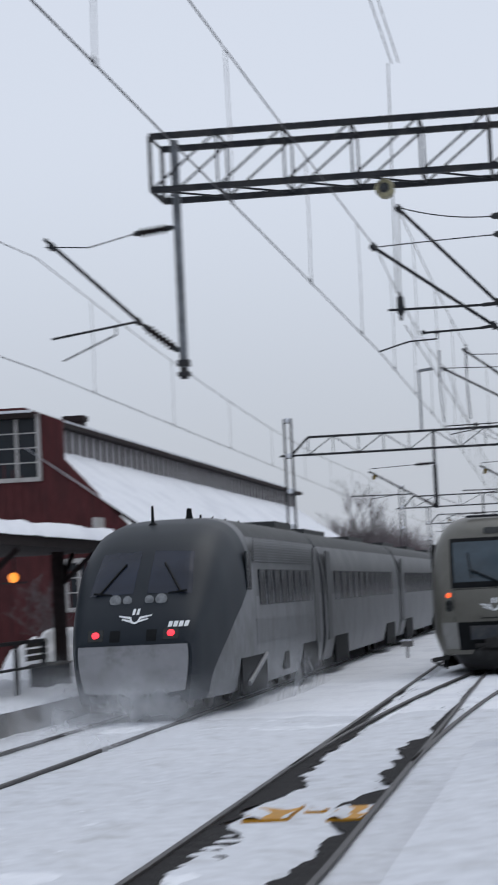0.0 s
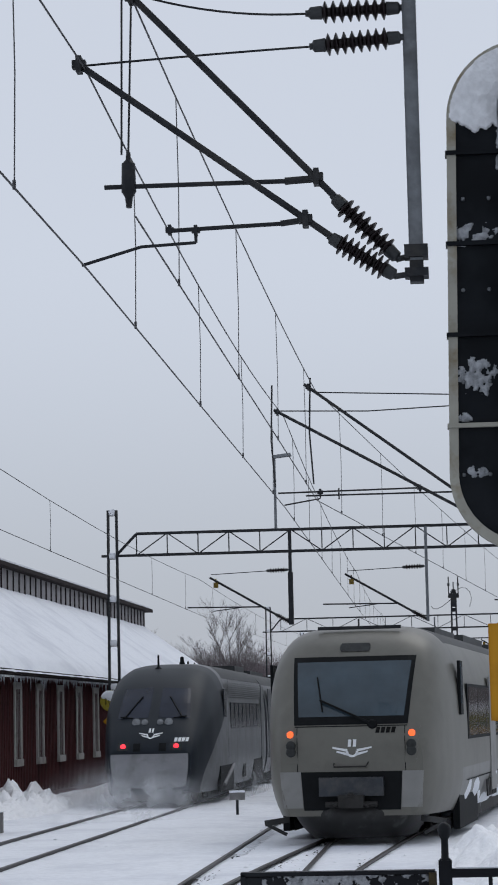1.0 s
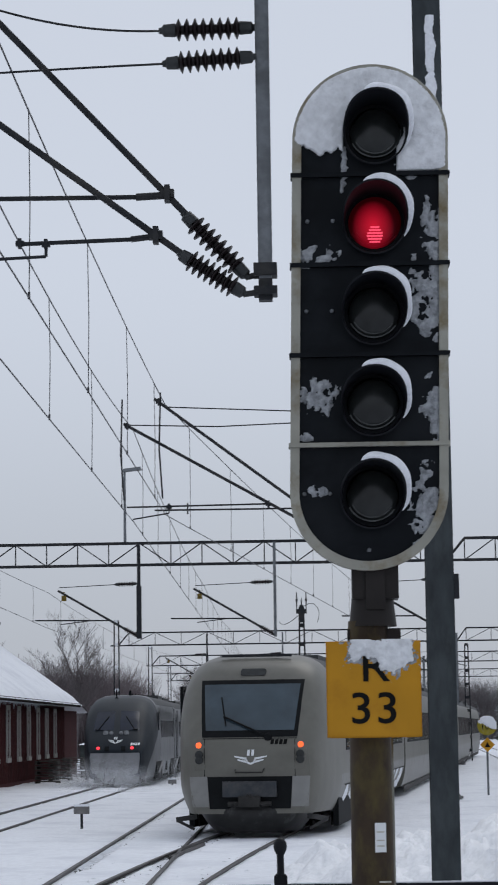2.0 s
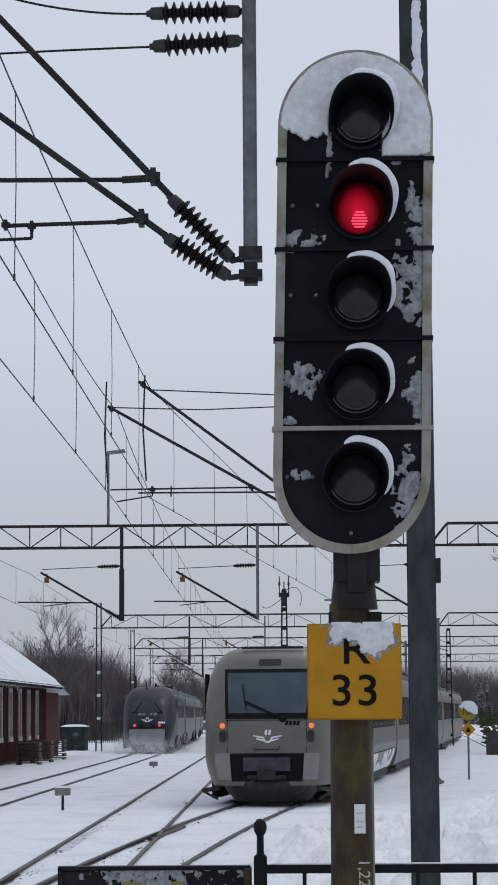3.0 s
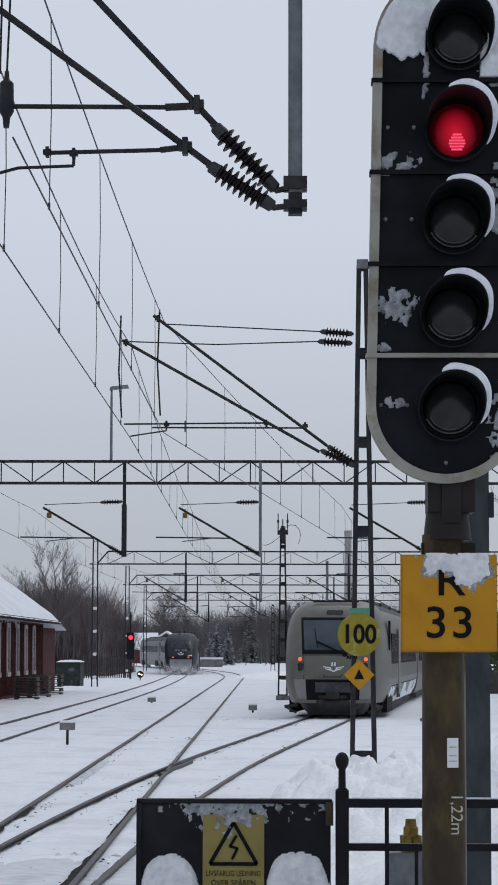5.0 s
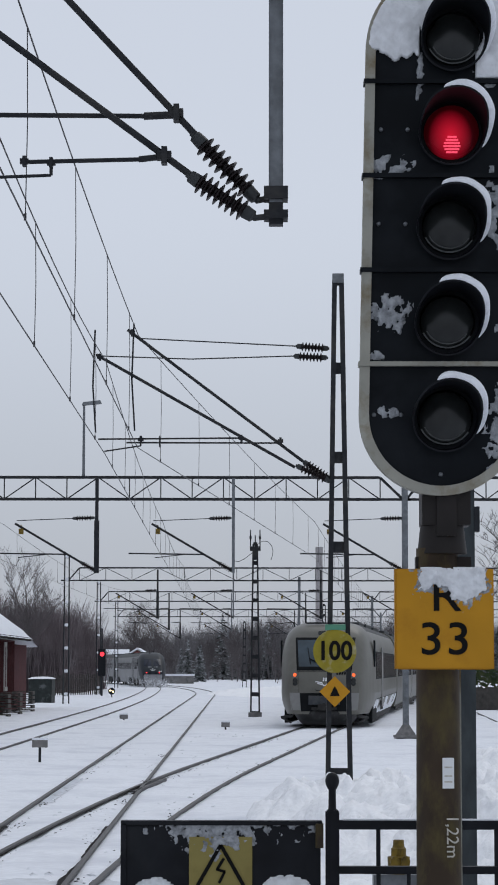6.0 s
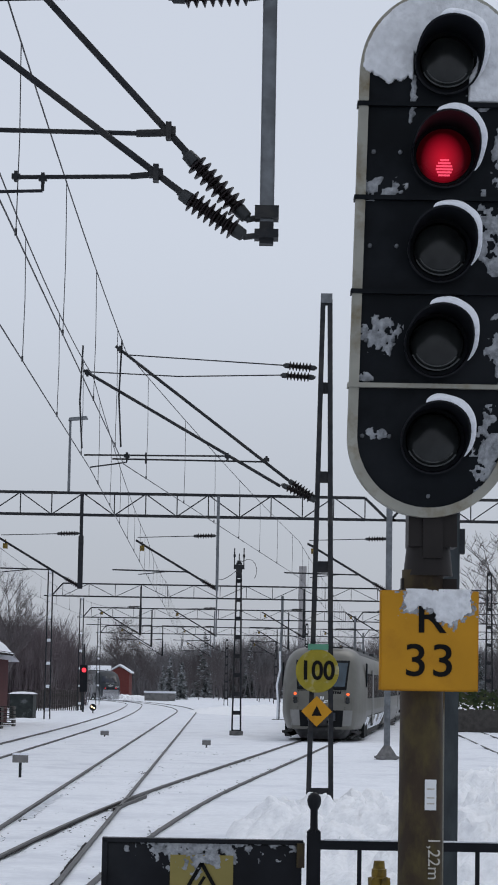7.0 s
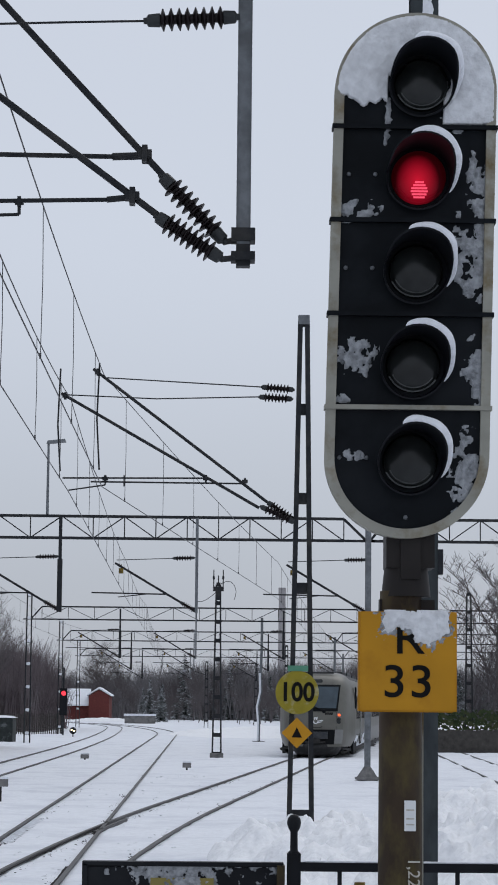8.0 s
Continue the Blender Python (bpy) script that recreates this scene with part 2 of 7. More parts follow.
LENS = material("dark_lens", (0.016, 0.018, 0.018), 0.2, vary=0.4, scale=10, bump=0.05, spec=0.35)


def signal_glass(name, cx, cz):
    """Red glass that glows most round its lit centre."""
    m = glowing(name, (1.0, 0.010, 0.045), 0.3, (0.05, 0.002, 0.006))
    nt = m.node_tree
    nt.nodes["Principled BSDF"].inputs["Roughness"].default_value = 0.5
    nt.nodes["Principled BSDF"].inputs["Specular IOR Level"].default_value = 0.1
    tc = nt.nodes.new("ShaderNodeTexCoord")
    flat = nt.nodes.new("ShaderNodeVectorMath")
    flat.operation = "MULTIPLY"
    flat.inputs[1].default_value = (1, 0, 0.8)
    far = nt.nodes.new("ShaderNodeVectorMath")
    far.operation = "DISTANCE"
    far.inputs[1].default_value = (cx, 0, 0.8 * (cz - 0.02))
    rng = nt.nodes.new("ShaderNodeMapRange")
    rng.inputs["From Min"].default_value, rng.inputs["From Max"].default_value = 0.0, 0.078
    rng.inputs["To Min"].default_value, rng.inputs["To Max"].default_value = 0.55, 0.012
    nt.links.new(tc.outputs["Object"], flat.inputs[0])
    nt.links.new(flat.outputs["Vector"], far.inputs[0])
    nt.links.new(far.outputs["Value"], rng.inputs["Value"])
    nt.links.new(rng.outputs["Result"], nt.nodes["Principled BSDF"].inputs["Emission Strength"])
    return m


def powder_material():
    """Powder snow hanging in the air: thick in the heart of a puff, thinning out to nothing at its rim."""
    m = bpy.data.materials.new("powder_snow")
    m.use_nodes = True
    nt = m.node_tree
    nt.nodes.clear()
    out = nt.nodes.new("ShaderNodeOutputMaterial")
    white = nt.nodes.new("ShaderNodeBsdfDiffuse")
    lit = nt.nodes.new("ShaderNodeBsdfTranslucent")
    for n in (white, lit):
        n.inputs["Color"].default_value = (0.80, 0.82, 0.85, 1)
    both = nt.nodes.new("ShaderNodeMixShader")
    clear = nt.nodes.new("ShaderNodeBsdfTransparent")
    thick = nt.nodes.new("ShaderNodeMixShader")
    tc = nt.nodes.new("ShaderNodeTexCoord")
    ball = nt.nodes.new("ShaderNodeVectorMath")
    ball.operation = "LENGTH"
    fall = nt.nodes.new("ShaderNodeMapRange")
    fall.interpolation_type = "SMOOTHSTEP"
    fall.inputs["From Min"].default_value, fall.inputs["From Max"].default_value = 0.05, 0.98
    fall.inputs["To Min"].default_value, fall.inputs["To Max"].default_value = 0.55, 0.0
    swirl = nt.nodes.new("ShaderNodeTexNoise")
    swirl.inputs["Scale"].default_value = 1.6
    swirl.inputs["Detail"].default_value = 5
    gain = nt.nodes.new("ShaderNodeMapRange")
    gain.inputs["From Min"].default_value, gain.inputs["From Max"].default_value = 0.30, 0.70
    dens = nt.nodes.new("ShaderNodeMath")
    dens.operation = "MULTIPLY"
    nt.links.new(tc.outputs["UV"], ball.inputs[0])
    nt.links.new(ball.outputs["Value"], fall.inputs["Value"])
    nt.links.new(tc.outputs["Object"], swirl.inputs["Vector"])
    nt.links.new(swirl.outputs["Fac"], gain.inputs["Value"])
    nt.links.new(fall.outputs["Result"], dens.inputs[0])
    nt.links.new(gain.outputs["Result"], dens.inputs[1])
    nt.links.new(dens.outputs["Value"], thick.inputs["Fac"])
    nt.links.new(white.outputs["BSDF"], both.inputs[1])
    nt.links.new(lit.outputs["BSDF"], both.inputs[2])
    nt.links.new(clear.outputs["BSDF"], thick.inputs[1])
    nt.links.new(both.outputs["Shader"], thick.inputs[2])
    nt.links.new(thick.outputs["Shader"], out.inputs["Surface"])
    return m


def livery(name):
    """Train paint: dark nose that sweeps back in a curve over the grey side, with road dirt."""
    m = material(name, (0.165, 0.170, 0.180), 0.5, 0.0, vary=0.08, scale=3, dirt=(0.115, 0.118, 0.120), dirt_scale=0.7, dirt_at=0.54, bump=0.02, spec=0.14)
    nt = m.node_tree
    p = nt.nodes["Principled BSDF"]
    old = p.inputs["Base Color"].links[0].from_socket
    tc = nt.nodes.new("ShaderNodeTexCoord")
    sep = nt.nodes.new("ShaderNodeSeparateXYZ")
    nt.links.new(tc.outputs["Object"], sep.inputs["Vector"])

    def calc(op, one, two):
        n = nt.nodes.new("ShaderNodeMath")
        n.operation = op
        for k, v in ((0, one), (1, two)):
            if isinstance(v, (int, float)):
                n.inputs[k].default_value = v
            else:
                nt.links.new(v, n.inputs[k])
        return n.outputs["Value"]
    rise = calc("MAXIMUM", calc("SUBTRACT", sep.outputs["Z"], 0.5), 0.0)
    bound = calc("MINIMUM", calc("ADD", calc("MULTIPLY", calc("POWER", rise, 1.5), 1.63), 0.95), 4.7)
    gap = nt.nodes.new("ShaderNodeMapRange")
    gap.inputs["From Min"].default_value, gap.inputs["From Max"].default_value = -0.03, 0.03
    nt.links.new(calc("SUBTRACT", sep.outputs["Y"], bound), gap.inputs["Value"])
    mix = nt.nodes.new("ShaderNodeMix")
    mix.data_type = "RGBA"
    grain = nt.nodes.new("ShaderNodeTexNoise")
    grain.inputs["Scale"].default_value = 1.1
    grain.inputs["Detail"].default_value = 7
    nt.links.new(tc.outputs["Object"], grain.inputs["Vector"])
    dark = nt.nodes.new("ShaderNodeMix")
    dark.data_type = "RGBA"
    dark.inputs["A"].default_value = (0.011, 0.015, 0.021, 1)
    dark.inputs["B"].default_value = (0.023, 0.029, 0.036, 1)
    nt.links.new(grain.outputs["Fac"], dark.inputs["Factor"])
    nt.links.new(gap.outputs["Result"], mix.inputs["Factor"])
    nt.links.new(dark.outputs["Result"], mix.inputs["A"])
    nt.links.new(old, mix.inputs["B"])
    nt.links.new(mix.outputs["Result"], p.inputs["Base Color"])
    return m


X2LIVERY = livery("express_livery")
RED_GLASS = signal_glass("red_signal_glass", 0.018, 3.6325)
POWDER = powder_material()


# ---------------------------------------------------------------- mesh tools
class Shape:
    """Collects vertices and faces of one mesh."""

    def __init__(self):
        self.v, self.f = [], []

    def add(self, verts, faces):
        k = len(self.v)
        self.v += [tuple(p) for p in verts]
        self.f += [tuple(i + k for i in f) for f in faces]
        return self

    def box(self, x0, x1, y0, y1, z0, z1):
        return self.add([(x0, y0, z0), (x1, y0, z0), (x1, y1, z0), (x0, y1, z0), (x0, y0, z1), (x1, y0, z1), (x1, y1, z1), (x0, y1, z1)],
                        [(0, 3, 2, 1), (4, 5, 6, 7), (0, 1, 5, 4), (1, 2, 6, 5), (2, 3, 7, 6), (3, 0, 4, 7)])

    def tube(self, p, q, r, r2=None, n=8, cap=True):
        p, q = Vector(p), Vector(q)
        r2 = r if r2 is None else r2
        d = (q - p).normalized()
        a = d.orthogonal().normalized()
        b = d.cross(a)
        ring = [a * math.cos(2 * math.pi * i / n) + b * math.sin(2 * math.pi * i / n) for i in range(n)]
        verts = [p + c * r for c in ring] + [q + c * r2 for c in ring]
        faces = [(i, (i + 1) % n, n + (i + 1) % n, n + i) for i in range(n)]
        if cap:
            faces += [tuple(range(n))[::-1], tuple(range(n, 2 * n))]
        return self.add(verts, faces)

    def pipe(self, pts, r, n=6):
        """One continuous round wire through the points."""
        pts = [Vector(p) for p in pts]
        verts, faces = [], []
        for i, p in enumerate(pts):
            d = (pts[min(i + 1, len(pts) - 1)] - pts[max(i - 1, 0)]).normalized()
            a = d.cross(Vector((0, 0.6, 0.8)) if abs(d.z) < 0.9 else Vector((0, 1, 0))).normalized()
            b = d.cross(a)
            verts += [p + (a * math.cos(2 * math.pi * k / n) + b * math.sin(2 * math.pi * k / n)) * r for k in range(n)]
        for i in range(len(pts) - 1):
            faces += [(i * n + k, i * n + (k + 1) % n, (i + 1) * n + (k + 1) % n, (i + 1) * n + k) for k in range(n)]
        faces += [tuple(range(n))[::-1], tuple(range((len(pts) - 1) * n, len(pts) * n))]
        return self.add(verts, faces)

    def bar(self, p, q, w, h=None):
        """A square bar from p to q."""
        h = w if h is None else h
        p, q = Vector(p), Vector(q)
        d = (q - p).normalized()
        up = Vector((0, 0, 1)) if abs(d.z) < 0.95 else Vector((0, 1, 0))
        a = d.cross(up).normalized() * w / 2
        b = a.cross(d).normalized() * h / 2
        c = [-a - b, a - b, a + b, -a + b]
        return self.add([p + o for o in c] + [q + o for o in c], [(0, 1, 2, 3), (7, 6, 5, 4), (0, 4, 5, 1), (1, 5, 6, 2), (2, 6, 7, 3), (3, 7, 4, 0)])

    def lathe(self, p, axis, stations, n=14):
        """Turned shape: stations of (distance along the axis, radius)."""
        p, d = Vector(p), Vector(axis).normalized()
        a = d.orthogonal().normalized()
        b = d.cross(a)
        verts, faces = [], []
        for s, r in stations:
            verts += [p + d * s + (a * math.cos(2 * math.pi * i / n) + b * math.sin(2 * math.pi * i / n)) * r for i in range(n)]
        for k in range(len(stations) - 1):
            faces += [(k * n + i, k * n + (i + 1) % n, (k + 1) * n + (i + 1) % n, (k + 1) * n + i) for i in range(n)]
        faces += [tuple(range(n))[::-1], tuple(range((len(stations) - 1) * n, len(stations) * n))]
        return self.add(verts, faces)

    def grid(self, nu, nv, fn):
        verts = [fn(i / nu, j / nv) for j in range(nv + 1) for i in range(nu + 1)]
        faces = [(j * (nu + 1) + i, j * (nu + 1) + i + 1, (j + 1) * (nu + 1) + i + 1, (j + 1) * (nu + 1) + i) for j in range(nv) for i in range(nu)]
        return self.add(verts, faces)

    def mesh(self, name, mat, smooth=None):
        used = sorted({i for f in self.f for i in f})
        place = {i: k for k, i in enumerate(used)}
        me = bpy.data.meshes.new(name)
        me.from_pydata([self.v[i] for i in used], [], [tuple(place[i] for i in f) for f in self.f])
        me.update()
        bm = bmesh.new()
        bm.from_mesh(me)
        bmesh.ops.recalc_face_normals(bm, faces=bm.faces)
        bm.to_mesh(me)
        bm.free()
        if smooth:
            me.shade_smooth()
            me.set_sharp_from_angle(angle=radians(smooth))
        me.materials.append(mat)
        return me


def part(name, shape, mat, parent=None, label="", smooth=None):
    me = shape if isinstance(shape, bpy.types.Mesh) else shape.mesh(name, mat, smooth)
    ob = new(name, me)
    if parent:
        ob.parent = parent
    if label:
        ob["label"] = label
    return ob


def thing(name, label, category, group="", kind="", at=(0, 0, 0)):
    ob = new(name)
    ob.location = at
    ob.empty_display_size = 0.2
    return tagged(ob, label, category, group, kind)


def bevelled(shape, name, mat, width=0.01, parent=None, label="", segments=2, smooth=40):
    me = shape.mesh(name, mat)
    bm = bmesh.new()
    bm.from_mesh(me)
    bmesh.ops.bevel(bm, geom=bm.edges[:], offset=width, segments=segments, affect="EDGES", clamp_overlap=True)
    bm.to_mesh(me)
    bm.free()
    me.shade_smooth()
    me.set_sharp_from_angle(angle=radians(smooth))
    return part(name, me, mat, parent, label)


def lettering(name, text, size, mat, parent, at, turn=(90, 0, 0), thick=0.002, label="", align="CENTER", squeeze=1.0, bold=0.0):
    cu = bpy.data.curves.new(name, "FONT")
    cu.body, cu.size, cu.extrude, cu.align_x, cu.align_y = text, size, thick, align, "CENTER"
    cu.offset = bold
    tmp = bpy.data.objects.new(name + "_tmp", cu)
    scene.collection.objects.link(tmp)
    bpy.context.view_layer.update()
    me = bpy.data.meshes.new_from_object(tmp.evaluated_get(bpy.context.evaluated_depsgraph_get()))
    bpy.data.objects.remove(tmp)
    me.materials.clear()
    me.materials.append(mat)
    me.transform(pose(*at, *turn) @ Matrix.Diagonal((squeeze, 1, 1, 1)))
    ob = new(name, me)
    ob.parent = parent
    if label:
        ob["label"] = label
    return ob


def frost_field(x0, x1, z0, z1, y, nx, nz, field, thick, sink=0.004):
    """Snow clinging to an upright face at y: it stands out where field(x, z) is above nought, and sinks into the face elsewhere."""
    sh, vals = Shape(), {}
    for j in range(nz + 1):
        for i in range(nx + 1):
            x, z = x0 + (x1 - x0) * i / nx, z0 + (z1 - z0) * j / nz
            t = field(x, z)
            vals[i, j] = t
            h = thick * min(1.0, t * 2.2) ** 0.6 if t > 0 else -sink
            h *= 1 + 0.25 * noise.noise((x * 55, z * 55, 3)) if t > 0 else 1
            sh.v.append((x, y - h, z))
    for j in range(nz):
        for i in range(nx):
            if max(vals[i, j], vals[i + 1, j], vals[i, j + 1], vals[i + 1, j + 1]) > 0:
                k = j * (nx + 1) + i
                sh.f.append((k, k + 1, k + nx + 2, k + nx + 1))
    return sh


def rough(x, z, seed, f=24.0):
    return noise.noise((x * f + seed, z * f, seed)) + 0.55 * noise.noise((x * f * 2.3, z * f * 2.3 + seed, 1)) + 0.3 * noise.noise((x * f * 5, z * f * 5, seed))


def smoothstep(a, b, x):
    t = max(0.0, min(1.0, (x - a) / (b - a)))
    return t * t * (3 - 2 * t)


def table(x, rows):
    """Straight lines between rows of (x, value)."""
    return float(np.interp(x, [r[0] for r in rows], [r[1] for r in rows]))


# ---------------------------------------------------------------- plan of the tracks
def x_main(y):
    """Centre of the through track that the express runs on."""
    return -7.95 - 0.002 * max(0.0, y) - 0.00013 * max(0.0, y - 90) ** 2 - 0.0011 * max(0.0, y - 236) ** 2


def x_side(y):
    """Centre of the platform track."""
    return -3.02 - 0.0090 * max(0.0, y) - 0.0007 * max(0.0, y - 175) ** 2


def x_turn(y):
    """Centre of the track that branches off to the right."""
    s = max(0.0, min(y, 50.0) - 8.0)
    return -3.12 + 0.0011 * s * s + 0.0924 * max(0.0, y - 50.0)


def x_yard(y):
    return 9.2 + 0.05 * (y - 80)


def x_yard_far(y):
    return 13.6 + 0.085 * (y - 80)


# ---------------------------------------------------------------- ground
def ground_height(x, y):
    off = min(abs(x - x_main(y)), abs(x - x_side(y)), abs(x - x_turn(y)) if y > 8 else 99)
    calm = 0.22 + 0.78 * smoothstep(0.9, 2.2, off)
    h = -0.048 + 0.01 * smoothstep(1.0, 2.0, off)
    h += calm * (0.05 * noise.noise((x * 0.35, y * 0.25, 0.3)) + 0.035 * noise.noise((x * 1.3, y * 0.9, 2.0)))
    if y < 130:
        h += calm * 0.03 * noise.noise((x * 3.1, y * 2.4, 5.0))
    for c in (x_main(y), x_side(y), x_turn(y)):
        for side in (-0.67, 0.67):
            h -= 0.022 * math.exp(-(((x - c - side) / 0.09) ** 2))
    return h


def spread(stops):
    out = []
    for a, b, step in stops:
        n = max(1, round((b - a) / step))
        out += [a + (b - a) * i / n for i in range(n)]
    return out + [stops[-1][1]]


def build_ground():
    xs = spread([(-2500, -400, 300), (-400, -60, 40), (-60, -14, 2.5), (-14, -10, 0.4), (-10, 6, 0.17), (6, 14, 0.5), (14, 60, 3), (60, 400, 40), (400, 2500, 300)])
    ys = spread([(-400, -40, 60), (-40, 0, 3), (0, 60, 0.3), (60, 130, 0.8), (130, 380, 4), (380, 900, 40), (900, 3500, 300)])
    sh = Shape()
    w = len(xs)
    sh.v = [(x, y, ground_height(x, y)) for y in ys for x in xs]
    sh.f = [(j * w + i, j * w + i + 1, (j + 1) * w + i + 1, (j + 1) * w + i) for j in range(len(ys) - 1) for i in range(w - 1)]
    tagged(part("ground", sh, SNOW, smooth=80), "deep white snow over the whole station yard", "ground", kind="structure")


def build_track(name, fn, y0, y1, label, step=4.0):
    root = thing(name, label, "railway track", kind="structure")
    n = max(2, int((y1 - y0) / step))
    section = [(-0.030, -0.004), (-0.022, 0.0), (0.022, 0.0), (0.030, -0.004), (0.030, -0.03), (0.012, -0.05), (0.012, -0.13), (0.07, -0.15), (0.07, -0.17), (-0.07, -0.17), (-0.07, -0.15), (-0.012, -0.13), (-0.012, -0.05), (-0.030, -0.03)]
    for side in (-0.755, 0.755):
        verts, faces = [], []
        k = len(section)
        for i in range(n + 1):
            y = y0 + (y1 - y0) * i / n
            verts += [(fn(y) + side + a, y, b) for a, b in section]
        for i in range(n):
            faces += [(i * k + j, i * k + (j + 1) % k, (i + 1) * k + (j + 1) % k, (i + 1) * k + j) for j in range(k)]
        part("rail", Shape().add(verts, faces), RAIL, root, smooth=30)
    return root


def rail_grooves():
    """Ragged strips of bare ballast that the wheels have kept open along the near rails, coloured near black for the
    shade down in the gaps.
    """
    root = thing("bare_ballast", "ballast beside the rails, darkened for the shade of the gap", "ballast", kind="stuff")
    for fn, y0, y1, side, wide, seed in ((x_side, -30, 30, -0.755, 0.50, 1), (x_side, -30, 30, 0.755, 0.46, 2), (x_turn, 12, 40, 0.755, 0.14, 3), (x_turn, 12, 40, -0.755, 0.20, 4)):
        inner = -1 if side > 0 else 1
        sh, n = Shape(), int((y1 - y0) / 0.1)
        fade = lambda y: 1 - 0.8 * smoothstep(9, 24, y)
        for i in range(n + 1):
            y = y0 + (y1 - y0) * i / n
            w = fade(y) * wide * max(0.0, 0.50 + 0.9 * noise.noise((y * 0.35, seed, 0)) + 0.45 * noise.noise((y * 1.1, seed, 4)) + 0.12 * noise.noise((y * 3.0, seed, 7))) + 0.012
            x = fn(y) + side + inner * 0.026
            z = -0.030 + 0.012 * noise.noise((y * 4, seed, 2))
            sh.v += [(x, y, z), (x + inner * w * 0.6, y, z - 0.008), (x + inner * w, y, z - 0.004)]
            if i:
                k = 3 * i
                sh.f += [(k - 3, k - 2, k + 1, k), (k - 2, k - 1, k + 2, k + 1)]
        part("strip", sh, BALLAST_SHADED, root)
    comb = Shape()
    for i in range(17):
        y = 35.6 + 0.45 * i
        x = x_side(y) - 0.70 + 0.02 * noise.noise((i, 3, 1))
        comb.add([(x, y, -0.03), (x + 0.20, y + 0.06, -0.045), (x + 0.20, y + 0.16, -0.045), (x, y + 0.13, -0.03), (x + 0.08, y + 0.08, 0.0)], [(0, 1, 4), (1, 2, 4), (2, 3, 4), (3, 0, 4)])
    part("sleeper_edge", comb, SNOW_TRACK, root)["kind"] = "stuff"


def trodden_strip():
    """Grey trampled snow over the tracks between the platforms, thinning out ahead."""
    def fn(u, v):
        x, y = -9.62 + 8.22 * u, -40 + 66 * v
        lift = 0.006 - 0.05 * smoothstep(20, 26, y + 5 * noise.noise((x * 0.7, y * 0.3, 8)))
        return (x, y, ground_height(x, y) + lift)
    tagged(part("trodden_snow", Shape().grid(60, 300, fn), SNOW_TRACK, smooth=80), "grey trampled snow between the platforms", "snow", kind="stuff")


def clods(name, label, spots, seed, size=(0.04, 0.16), mat=SNOW):
    sh = Shape()
    rng = random.Random(seed)
    for x0, x1, y0, y1, z, n in spots:
        for _ in range(n):
            x, y, r = rng.uniform(x0, x1), rng.uniform(y0, y1), rng.uniform(*size) * rng.random() ** 0.6
            v = []
            for i in range(3):
                zz, rr = (-0.4, 1.0, 0.9)[i], (1.0, 0.75, 0.0)[i]
                for j in range(5):
                    a = j * 1.2566 + i * 0.5
                    q = r * rr * rng.uniform(0.75, 1.25)
                    v.append((x + q * math.cos(a), y + q * math.sin(a), z + r * (0, 0.45, 0.7)[i] * rng.uniform(0.8, 1.2)))
            f = [(i * 5 + j, i * 5 + (j + 1) % 5, i * 5 + 5 + (j + 1) % 5, i * 5 + 5 + j) for i in range(2) for j in range(5)]
            sh.add(v, f)
    return tagged(part(name, sh, mat, smooth=70), label, "snow", kind="stuff")


def snow_heap(name, label, cx, cy, rx, ry, h, seed, z=-0.2, n=84, lumps=1.0):
    def fn(u, v):
        a, b = u * 2 - 1, v * 2 - 1
        x, y = cx + a * rx, cy + b * ry
        edge = max(0.0, 1 - (abs(a) ** 2.2 + abs(b) ** 2.2) ** 0.6)
        top = edge ** 0.45 * h * (0.72 + 0.5 * noise.noise((x * 0.35 + seed, y * 0.25, 0)))
        cell = noise.voronoi((x * 1.5 + seed, y * 0.9, seed))[0]
        top += edge ** 0.4 * lumps * (0.55 * (cell[1] - cell[0]) + 0.30 * noise.noise((x * 2.3, y * 1.8, seed)) + 0.16 * noise.noise((x * 6, y * 5, seed)) + 0.09 * noise.noise((x * 13, y * 10, seed)))
        return (x, y, z + max(-0.1, top - 0.05))
    return tagged(part(name, Shape().grid(n, n, fn), HEAPSNOW, smooth=60), label, "snow pile", "ploughed snow piles")


# ---------------------------------------------------------------- platforms
def build_platforms():
    def top(x0, x1, y0, y1, z, seed):
        def fn(u, v):
            x, y = x0 + (x1 - x0) * u, y0 + (y1 - y0) * v
            inner = min(1.0, min(u, 1 - u, v, 1 - v) * 14)
            return (x, y, z + 0.05 * inner * (1 + noise.noise((x * 0.9 + seed, y * 0.5, seed))) + 0.02 * inner * noise.noise((x * 4, y * 3, seed)))
        return Shape().grid(24, 90, fn)
    a = thing("platform_near", "snow-covered concrete platform under the fence", "platform", kind="structure")
    part("slab", Shape().box(-1.38, 9, -40, 7.1, -0.3, 0.42), CONCRETE, a)
    part("snow_cover", top(-1.42, 9, -40, 7.15, 0.43, 3), SNOW_TRACK, a, smooth=80)
    b = thing("platform_far", "snow-covered low platform beside the red building", "platform", kind="structure")
    part("slab", Shape().box(-16, -9.72, -30, 45.0, -0.3, 0.36), CONCRETE, b)
    part("snow_cover", top(-16, -9.68, -30, 45.1, 0.37, 8), SNOW_TRACK, b, smooth=80)


# ---------------------------------------------------------------- station building
EAVE_X, EAVE_Z, RIDGE_X, RIDGE_LO, RIDGE_HI, B0, B1 = -12.2, 3.58, -16.7, 6.82, 7.84, 50.0, 117.0


